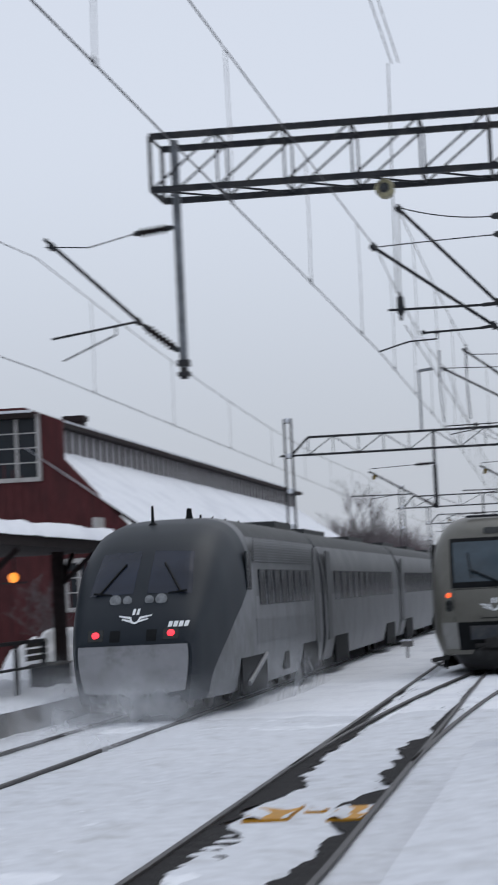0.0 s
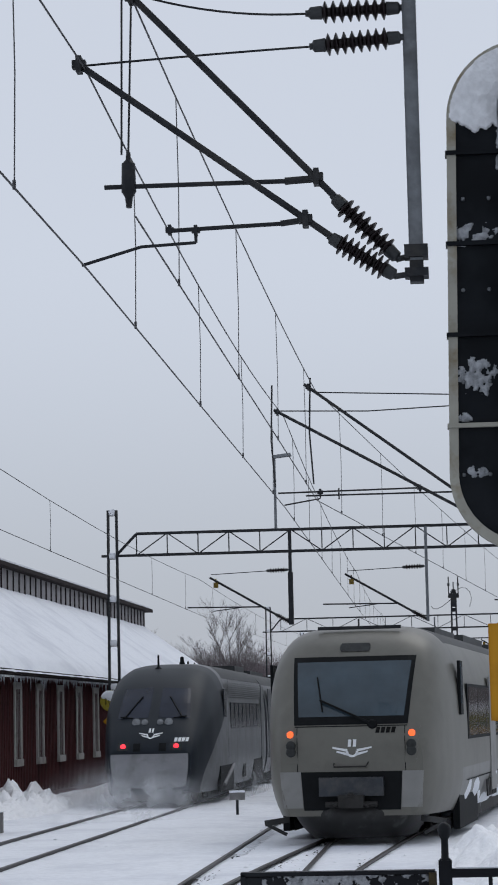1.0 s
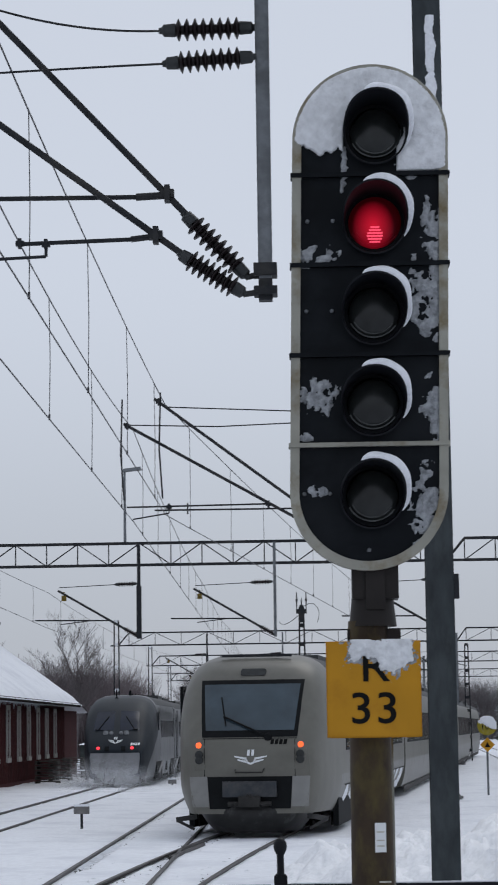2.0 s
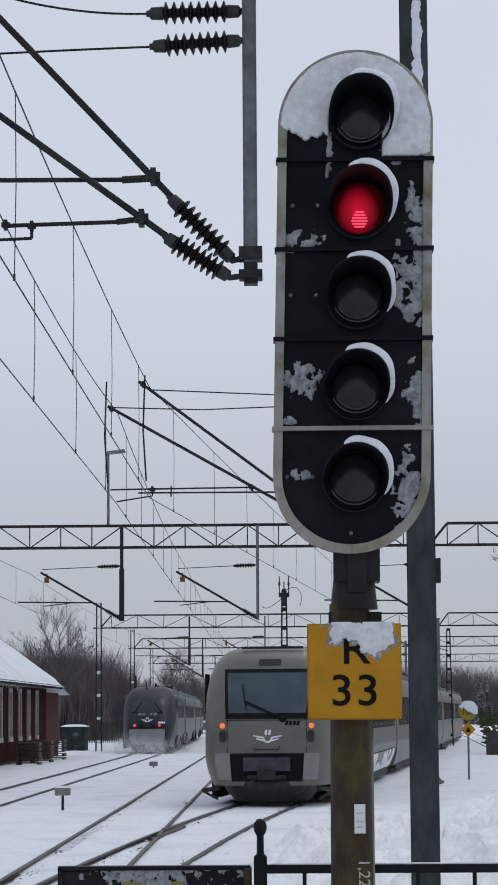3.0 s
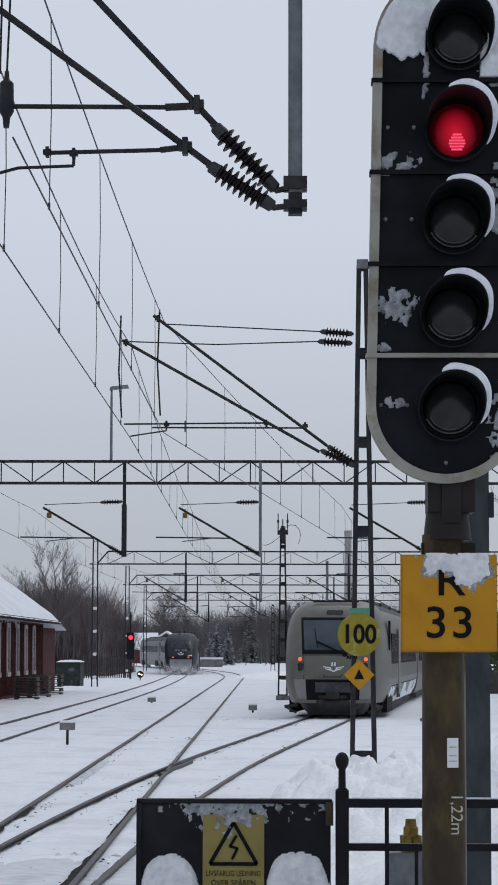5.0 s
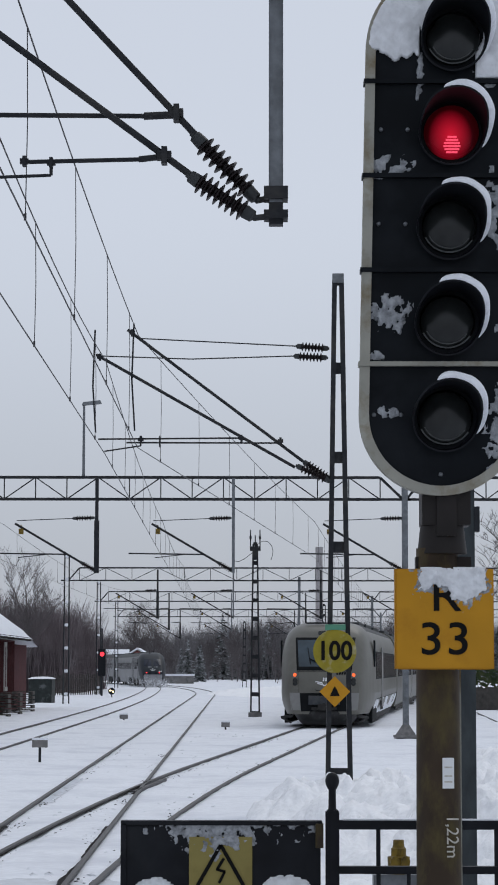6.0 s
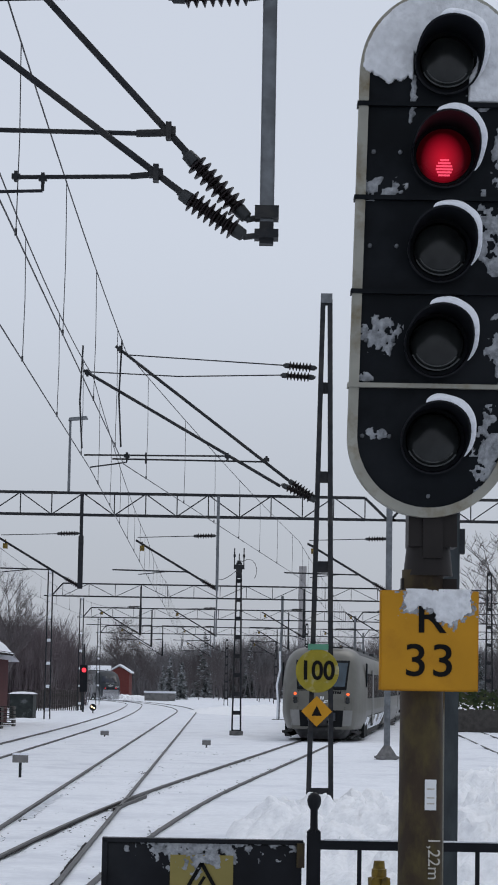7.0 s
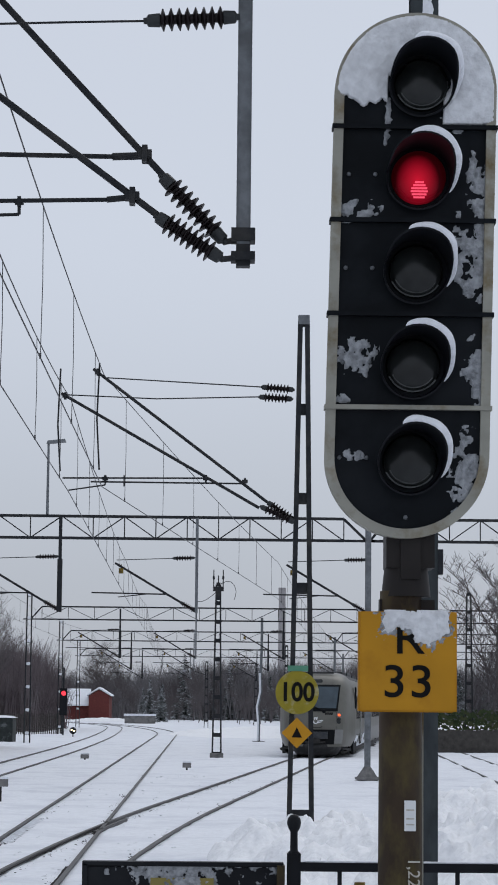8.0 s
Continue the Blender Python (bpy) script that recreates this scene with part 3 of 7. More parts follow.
def window(parent, x0, x1, z0, z1, plane, axis, cols, rows, frame_w=0.09, glass=None):
    """A white framed window. axis 'y': in a wall facing -y at y = plane; 'x': facing +x at x = plane."""
    root = new("window")
    root.parent = parent
    out = -1 if axis == "y" else 1

    def put(name, a0, a1, z_0, z_1, d0, d1, mat):
        lo, hi = sorted((plane + out * d0, plane + out * d1))
        sh = Shape()
        if axis == "y":
            sh.box(a0, a1, lo, hi, z_0, z_1)
        else:
            sh.box(lo, hi, a0, a1, z_0, z_1)
        return part(name, sh, mat, root)
    put("pane", x0, x1, z0, z1, -0.02, 0.012, glass or PANE)
    put("frame", x0 - frame_w, x0, z0 - frame_w, z1 + frame_w, -0.02, 0.06, WHITEWOOD)
    put("frame", x1, x1 + frame_w, z0 - frame_w, z1 + frame_w, -0.02, 0.06, WHITEWOOD)
    put("frame", x0, x1, z1, z1 + frame_w, -0.02, 0.057, WHITEWOOD)
    put("sill", x0 - frame_w * 0.9, x1 + frame_w * 0.9, z0 - frame_w, z0, -0.02, 0.10, WHITEWOOD)
    for i in range(1, cols):
        c = x0 + (x1 - x0) * i / cols
        wd = 0.045 if (cols % 2 == 0 and i == cols // 2) else 0.02
        put("mullion", c - wd, c + wd, z0, z1, 0.0, 0.045, WHITEWOOD)
    for i in range(1, rows):
        c = z0 + (z1 - z0) * i / rows
        put("glazing_bar", x0, x1, c - 0.018, c + 0.018, 0.0, 0.035, WHITEWOOD)
    return root


def build_station():
    root = thing("station_building", "long red wooden station building with a snowy roof", "building")
    wx = EAVE_X - 0.75
    back = 2 * RIDGE_X - EAVE_X
    # long wall in vertical boards, then the end gable
    part("wall", Shape().box(wx - 0.25, wx, B0 + 0.1, B1 - 0.3, -0.2, EAVE_Z - 0.12), REDWOOD, root)
    boards = Shape()
    y = B0 + 0.2
    while y < B1 - 0.5:
        boards.box(wx, wx + 0.022, y, y + 0.05, 0.1, EAVE_Z - 0.2)
        y += 0.24
    part("batten", boards, REDWOOD, root)["kind"] = "stuff"
    gable = Shape()
    gy0, gy1 = B0, B0 + 0.25
    pts = [(wx, -0.2), (wx, EAVE_Z), (RIDGE_X + 1.15, RIDGE_LO - 0.35), (RIDGE_X + 1.15, RIDGE_HI - 0.2), (RIDGE_X, RIDGE_HI + 0.25), (RIDGE_X - 4, RIDGE_HI + 0.25), (back, EAVE_Z), (back, -0.2)]
    n = len(pts)
    gable.add([(a, gy0, b) for a, b in pts] + [(a, gy1, b) for a, b in pts], [tuple(range(n)), tuple(range(n, 2 * n))[::-1]] + [(i, (i + 1) % n, n + (i + 1) % n, n + i) for i in range(n)])
    part("gable_wall", gable, REDWOOD, root)
    slats = Shape()
    x = back
    while x < wx:
        top = min(EAVE_Z + (wx - x) * (RIDGE_LO - EAVE_Z) / (EAVE_X - RIDGE_X), RIDGE_HI) - 0.4
        slats.box(x, x + 0.045, gy0 - 0.02, gy0, 0.3, max(1.0, top))
        x += 0.27
    part("batten", slats, REDWOOD, root)["kind"] = "stuff"
    # lower roof slope: boards, snow blanket and a dark eave
    s = (RIDGE_LO - EAVE_Z) / (EAVE_X - RIDGE_X)
    e0 = B0 - 0.12

    def slope(x0, x1, y0, y1, lift, thick):
        z0, z1 = EAVE_Z + (EAVE_X - x0) * s + lift, EAVE_Z + (EAVE_X - x1) * s + lift
        v = [(x0, y0, z0), (x1, y0, z1), (x1, y1, z1), (x0, y1, z0), (x0, y0, z0 - thick), (x1, y0, z1 - thick), (x1, y1, z1 - thick), (x0, y1, z0 - thick)]
        return Shape().add(v, [(0, 1, 2, 3), (7, 6, 5, 4), (0, 4, 5, 1), (1, 5, 6, 2), (2, 6, 7, 3), (3, 7, 4, 0)])
    part("roof", slope(EAVE_X, RIDGE_X, B0 + 0.26, B1 + 0.4, 0.0, 0.14), DARKWOOD, root)

    def snowfn(u, v):
        x, y = EAVE_X + 0.09 + 0.05 * noise.noise((v * 90, 0, 2)) + (RIDGE_X - EAVE_X - 0.09) * u, e0 + (B1 + 0.45 - e0) * v
        rim = min(1.0, u * 12) * min(1.0, v * 60, (1 - v) * 60 + 0.05)
        return (x, y, EAVE_Z + (EAVE_X - x) * s + 0.02 + 0.17 * rim + 0.03 * noise.noise((x * 0.8, y * 0.5, 1)) * rim)
    part("roof_snow", Shape().grid(24, 140, snowfn), SNOW, root, smooth=80)
    part("fascia", Shape().box(EAVE_X - 0.05, EAVE_X + 0.05, e0, B1 + 0.4, EAVE_Z - 0.10, EAVE_Z + 0.03), DARKWOOD, root)
    # hip at the far end
    hip = Shape().add([(EAVE_X, B1 + 0.4, EAVE_Z), (RIDGE_X, B1 + 0.4, RIDGE_LO), (back, B1 + 0.4, EAVE_Z), (EAVE_X - 0.2, B1 + 6.4, EAVE_Z - 0.4), (back, B1 + 6.4, EAVE_Z - 0.4)], [(0, 3, 1), (1, 3, 4, 2), (0, 1, 2)])
    part("hip_snow", hip, SNOW, root)
    part("end_wall", Shape().box(back, wx, B1 - 0.3, B1 + 5.8, -0.2, EAVE_Z - 0.3), REDWOOD, root)
    # clerestory: grey boards with dark posts under a thin dark roof
    part("clerestory_wall", Shape().box(RIDGE_X - 0.2, RIDGE_X, B0 + 0.15, B1, RIDGE_LO - 0.4, RIDGE_HI - 0.1), GREYWOOD, root)
    me = Shape().box(0, 0.05, -0.03, 0.03, RIDGE_LO - 0.05, RIDGE_HI - 0.12).mesh("clerestory_post", DARKWOOD)
    y = B0 + 0.4
    while y < B1:
        ob = part("clerestory_post", me, DARKWOOD, root)
        ob.location = (RIDGE_X, y, 0)
        y += 1.12
    part("clerestory_roof", Shape().box(RIDGE_X - 8, RIDGE_X + 0.35, B0 - 0.5, B1 + 0.6, RIDGE_HI - 0.1, RIDGE_HI + 0.05), DARKWOOD, root)
    part("clerestory_snow", Shape().box(RIDGE_X - 8, RIDGE_X + 0.25, B0 - 0.4, B1 + 0.5, RIDGE_HI + 0.05, RIDGE_HI + 0.14), SNOW, root)
    part("chimney", Shape().box(RIDGE_X - 1.2, RIDGE_X - 0.6, 61, 61.7, RIDGE_HI, RIDGE_HI + 0.75).box(RIDGE_X - 1.28, RIDGE_X - 0.52, 60.92, 61.78, RIDGE_HI + 0.62, RIDGE_HI + 0.8), DARKWOOD, root)
    # tall white window strips on the long wall
    y = B0 + 2.2
    while y < B1 - 2:
        window(root, y, y + 0.72, 1.15, EAVE_Z - 0.45, wx, "x", 1, 1, 0.20, FROSTPANE)
        y += 3.5
    # gable windows
    window(root, -17.6, -16.35, 5.95, 7.75, gy0, "y", 2, 4, 0.13)
    for x0, x1 in ((-15.55, -14.85), (-14.55, -13.85), (-13.58, -13.1)):
        window(root, x0, x1, 1.95, 3.3, gy0, "y", 2, 3, 0.13)
    # icicles along the eave
    rng = random.Random(9)
    ice = Shape()
    y = B0
    while y < 100:
        ln = rng.uniform(0.04, 0.32) * (0.3 + rng.random())
        ice.tube((EAVE_X - 0.02, y, EAVE_Z - 0.1), (EAVE_X - 0.02, y, EAVE_Z - 0.14 - ln), 0.022, 0.003, 5)
        y += rng.uniform(0.05, 0.3)
    part("icicle", ice, ICE, root, "icicles hanging from the eave")["kind"] = "stuff"
    return root


# ---------------------------------------------------------------- lattice work
def lattice_mast(name, label, x, y, z0, z1, w0, w1, mat, depth=0.16, pitch=1.3, category="mast", group="lattice masts"):
    root = thing(name, label, category, group, at=(x, y, 0))
    for side in (-1, 1):
        part("leg", Shape().bar((side * w0 / 2, 0, z0), (side * w1 / 2, 0, z1), 0.075, depth), mat, root)
    n = max(2, round((z1 - z0) / pitch))
    for i in range(n + 1):
        z = z0 + (z1 - z0) * i / n
        w = w0 + (w1 - w0) * i / n
        part("batten_plate", Shape().box(-w / 2, w / 2, -0.03, 0.03, z - 0.09, z + 0.09), mat, root)
    return root


def truss(parent, x0, x1, y, z0, z1, mat, bay, chord=0.1, web=0.04, depth=0.0, ends=True):
    """A flat lattice girder, or a box girder when depth is given."""
    planes = (0.0,) if not depth else (0.0, depth)
    for dy in planes:
        part("chord", Shape().bar((x0, y + dy, z1), (x1, y + dy, z1), chord), mat, parent)
        part("chord", Shape().bar((x0, y + dy, z0), (x1, y + dy, z0), chord), mat, parent)
        n = max(1, round((x1 - x0) / bay))
        for i in range(n + 1):
            xa = x0 + (x1 - x0) * i / n
            part("post", Shape().bar((xa, y + dy, z0), (xa, y + dy, z1), web), mat, parent)
            if i < n:
                xb = x0 + (x1 - x0) * (i + 1) / n
                up = (i % 2 == 0) if not depth else True
                part("diagonal", Shape().bar((xa, y + dy, z0 if up else z1), (xb, y + dy, z1 if up else z0), web), mat, parent)
    if depth:
        n = max(1, round((x1 - x0) / bay))
        for i in range(n + 1):
            xa = x0 + (x1 - x0) * i / n
            for z in (z0, z1):
                part("cross_tie", Shape().bar((xa, y, z), (xa, y + depth, z), web), mat, parent)
            if i < n:
                xb = x0 + (x1 - x0) * (i + 1) / n
                part("plan_brace", Shape().bar((xa, y, z0), (xb, y + depth, z0), web * 0.9), mat, parent)


def insulator(parent, p, q, r=0.075, sheds=7):
    """A ribbed insulator with metal caps between p and q."""
    p, q = Vector(p), Vector(q)
    d = q - p
    ln = d.length
    st = []
    a, b = 0.16 * ln, 0.84 * ln
    st.append((a, r * 0.35))
    for i in range(sheds):
        s = a + (b - a) * (i + 0.15) / sheds
        t = (b - a) / sheds
        st += [(s, r * 0.42), (s + t * 0.25, r), (s + t * 0.38, r), (s + t * 0.72, r * 0.42)]
    st.append((b, r * 0.35))
    root = part("insulator", Shape().lathe(p, d, st, 14), INSUL, parent, "ribbed dark brown porcelain insulator", smooth=50)
    part("cap", Shape().lathe(p, d, [(0, r * 0.28), (0.03 * ln, r * 0.3), (0.05 * ln, r * 0.55), (0.17 * ln, r * 0.62), (0.18 * ln, r * 0.4)], 10), CAPMETAL, root, smooth=40)
    part("cap", Shape().lathe(q, -d, [(0, r * 0.28), (0.03 * ln, r * 0.3), (0.05 * ln, r * 0.55), (0.17 * ln, r * 0.62), (0.18 * ln, r * 0.4)], 10), CAPMETAL, root, smooth=40)
    return root


def fitting(parent, p, size=0.06):
    x, y, z = p
    return part("clamp", Shape().box(x - size, x + size, y - size * 0.7, y + size * 0.7, z - size * 0.6, z + size * 0.6).box(x - size * 0.4, x + size * 0.4, y - size, y + size, z - size * 1.2, z + size * 1.2), DARK_STEEL, parent)


# ---------------------------------------------------------------- near gantry
def build_near_gantry():
    """The girder over the platform track with two hanging posts, and their brackets."""
    root = thing("near_gantry", "dark steel box girder with hanging galvanised posts", "catenary gantry", at=(-0.05, 0, 0))
    Y = 14.0
    truss(root, -5.87, 9.5, Y - 0.5, 7.93, 8.70, DARK_STEEL, 0.98, 0.085, 0.028, 1.0)
    for x in (-5.87, -0.42, 0.1):
        part("end_frame", Shape().bar((x, Y - 0.5, 7.93), (x, Y - 0.5, 8.70), 0.05).bar((x, Y - 0.5, 7.93), (x, Y + 0.5, 7.93), 0.05).bar((x, Y + 0.5, 7.93), (x, Y + 0.5, 8.70), 0.05), DARK_STEEL, root)
    part("mast", Shape().box(9.35, 9.65, Y - 0.15, Y + 0.15, -0.3, 9.4), GALV, root)
    for x, top in ((-5.60, 8.72), (-0.36, 9.0)):
        post = part("hanging_post", Shape().box(x - 0.046, x + 0.046, Y - 0.05, Y + 0.05, 5.42, top), GALV, root, "square galvanised hanging post")
        part("flange", Shape().box(x - 0.051, x - 0.046, Y - 0.06, Y + 0.06, 5.5, top).box(x + 0.046, x + 0.051, Y - 0.06, Y + 0.06, 5.5, top), GALV, post)
        part("foot", Shape().box(x - 0.05, x + 0.05, Y - 0.05, Y + 0.05, 5.26, 5.42).box(x - 0.085, x + 0.085, Y - 0.085, Y + 0.085, 5.30, 5.36).box(x - 0.085, x + 0.085, Y - 0.085, Y + 0.085, 5.44, 5.53), DARK_STEEL, post)
        for x0, x1, y0, y1, z0, z1 in ((x - 0.15, x - 0.07, Y - 0.56, Y + 0.1, 7.82, 8.10), (x + 0.07, x + 0.15, Y - 0.56, Y + 0.1, 7.82, 8.10), (x - 0.15, x + 0.15, Y - 0.57, Y - 0.05, 8.62, 8.76)):
            if x > -2:
                part("saddle", Shape().box(x0, x1, y0, y1, z0, z1), DARK_STEEL, post)
    # two brackets on the right post
    b = new("bracket")
    b.parent = root
    b["label"] = "double cantilever bracket in dark steel tube"
    A, B = (-1.07, Y, 6.07), (-1.15, Y - 0.1, 5.74)
    tipA, tipB = (-2.41, Y, 7.50), (-2.79, Y - 0.1, 6.965)
    part("tube", Shape().tube((-0.92, Y, 5.90), tipA, 0.025, n=10), DARK_STEEL, b)
    part("tube", Shape().tube((-0.94, Y - 0.1, 5.585), tipB, 0.025, n=10), DARK_STEEL, b)
    for p in (A, B, tipA, tipB):
        fitting(b, p, 0.05)
    insulator(root, (-0.48, Y, 5.43), (-0.96, Y, 5.93), 0.083, 8)
    part("link", Shape().tube((-0.36, Y, 5.47), (-0.49, Y, 5.44), 0.022), DARK_STEEL, b)
    insulator(root, (-0.50, Y - 0.1, 5.29), (-0.99, Y - 0.1, 5.61), 0.083, 8)
    part("link", Shape().tube((-0.38, Y - 0.05, 5.32), (-0.51, Y - 0.1, 5.295), 0.022), DARK_STEEL, b)
    insulator(root, (-0.40, Y, 7.31), (-1.12, Y, 7.30), 0.083, 8)
    insulator(root, (-0.40, Y - 0.1, 7.06), (-1.09, Y - 0.1, 7.02), 0.083, 8)

    def stay(p, q, sag):
        p, q = Vector(p), Vector(q)
        pts = [p.lerp(q, i / 10) - Vector((0, 0, sag * 4 * (i / 10) * (1 - i / 10))) for i in range(11)]
        part("stay_wire", Shape().pipe(pts, 0.009), DARK_STEEL, b)
    stay((-1.10, Y, 7.30), (-2.41, Y, 7.52), 0.06)
    stay((-1.08, Y - 0.1, 7.02), (-2.79, Y - 0.1, 6.955), -0.005)
    part("registration_arm", Shape().tube((-2.63, Y, 6.06), (-1.24, Y, 6.05), 0.018).tube((-1.3, Y, 6.05), (-1.07, Y, 6.06), 0.028), DARK_STEEL, b)
    part("registration_arm", Shape().tube((-2.14, Y - 0.1, 5.695), (-1.30, Y - 0.1, 5.715), 0.016).tube((-1.33, Y - 0.1, 5.715), (-1.15, Y - 0.1, 5.735), 0.023), DARK_STEEL, b)
    part("steady_arm", Shape().tube((-1.95, Y - 0.1, 5.71), (-1.95, Y - 0.1, 5.60), 0.012).tube((-1.95, Y - 0.1, 5.60), (-2.35, Y - 0.1, 5.585), 0.012).tube((-2.35, Y - 0.1, 5.585), (-2.79, Y - 0.1, 5.465), 0.012), DARK_STEEL, b)
    fitting(b, (-1.95, Y - 0.1, 5.69), 0.03)
    fitting(b, (-2.14, Y - 0.1, 5.70), 0.03)
    part("weight", Shape().lathe((-2.45, Y, 6.32), (0, 0, -1), [(0, 0.015), (0.06, 0.02), (0.09, 0.05), (0.3, 0.055), (0.34, 0.03), (0.42, 0.02)], 10), DARK_STEEL, b, "hanging clamp with a yellowish body", smooth=40)
    part("hanger", Shape().tube((-2.45, Y, 6.3), (-2.41, Y, 7.5), 0.008).tube((-2.50, Y, 6.3), (-2.45, Y, 9.6), 0.008), DARK_STEEL, b)
    # round glass insulator under the girder
    part("disc_insulator", Shape().lathe((-2.56, Y - 0.48, 7.74), (0, 1, 0), [(0, 0.03), (0.01, 0.05), (0.02, 0.05), (0.03, 0.11), (0.05, 0.13), (0.09, 0.14), (0.12, 0.09), (0.22, 0.13), (0.26, 0.13), (0.30, 0.05)], 22), PORCELAIN, root, "pale yellowed ribbed disc insulator", smooth=40)
    part("insulator_cap", Shape().lathe((-2.56, Y - 0.45, 7.74), (0, -1, 0), [(0, 0.075), (0.03, 0.07), (0.035, 0.045), (0.11, 0.04), (0.13, 0.02)], 18), CAPMETAL, root, "dark cap in the middle of the disc", smooth=40)
    part("insulator_groove", Shape().lathe((-2.56, Y - 0.43, 7.74), (0, -1, 0), [(0, 0.112), (0.006, 0.112), (0.006, 0.096), (0, 0.096)], 24), INSUL, root, smooth=40)
    # single bracket on the left post
    c = new("bracket")
    c.parent = root
    part("tube", Shape().tube((-6.18, Y, 6.08), (-7.57, Y, 7.42), 0.028, n=10), DARK_STEEL, c)
    part("registration_arm", Shape().tube((-6.24, Y, 6.13), (-7.52, Y, 5.95), 0.018), DARK_STEEL, c)
    part("steady_arm", Shape().tube((-6.57, Y, 6.07), (-6.57, Y, 5.96), 0.012).tube((-6.57, Y, 5.96), (-7.37, Y, 5.62), 0.012), DARK_STEEL, c)
    fitting(c, (-7.47, Y, 7.3), 0.05)
    fitting(c, (-6.24, Y, 6.13), 0.045)
    insulator(root, (-5.66, Y, 5.66), (-6.18, Y, 6.08), 0.075)
    insulator(root, (-5.66, Y, 7.46), (-6.26, Y, 7.40), 0.075)
    part("stay_wire", Shape().tube((-6.26, Y, 7.40), (-6.92, Y, 7.25), 0.009).tube((-6.92, Y, 7.25), (-7.57, Y, 7.3), 0.009), DARK_STEEL, c)


def hung_bracket(parent, x, y, mast=False, pale=False):
    """Cantilever with insulators that reaches 2.5 m to the left of a post at x."""
    z = 5.04
    if pale:
        part("drop_post", Shape().box(x - 0.045, x + 0.045, y - 0.045, y + 0.045, z - 0.05, 7.9), GALV, parent, "slim galvanised drop post")
    elif not mast:
        part("drop_post", Shape().box(x - 0.05, x + 0.05, y - 0.05, y + 0.05, z - 0.05, 7.9).box(x - 0.075, x + 0.075, y - 0.07, y + 0.07, z - 0.05, 6.6), DARK_STEEL, parent)
    b = new("bracket")
    b.parent = parent
    part("tube", Shape().tube((x - 0.45, y, z + 0.26), (x - 2.5, y, z + 1.46), 0.035, n=8), DARK_STEEL, b)
    insulator(b, (x, y, z), (x - 0.5, y, z + 0.29), 0.085, 6)
    insulator(b, (x - 0.05, y, z + 1.64), (x - 0.75, y, z + 1.62), 0.08, 6)
    part("stay_wire", Shape().tube((x - 0.7, y, z + 1.62), (x - 2.45, y, z + 1.55), 0.012), DARK_STEEL, b)
    part("registration_arm", Shape().tube((x - 0.9, y, z + 0.52), (x - 3.2, y, z + 0.55), 0.022), DARK_STEEL, b)
    part("steady_arm", Shape().tube((x - 1.5, y, z + 0.52), (x - 2.4, y, z + 0.42), 0.014), DARK_STEEL, b)
    part("balance_weight", Shape().box(x - 2.38, x - 2.24, y - 0.07, y + 0.07, z + 1.14, z + 1.30).tube((x - 2.31, y, z + 1.3), (x - 2.31, y, z + 1.42), 0.02), BRASS, b, "small yellow box hanging from the bracket")
    return b


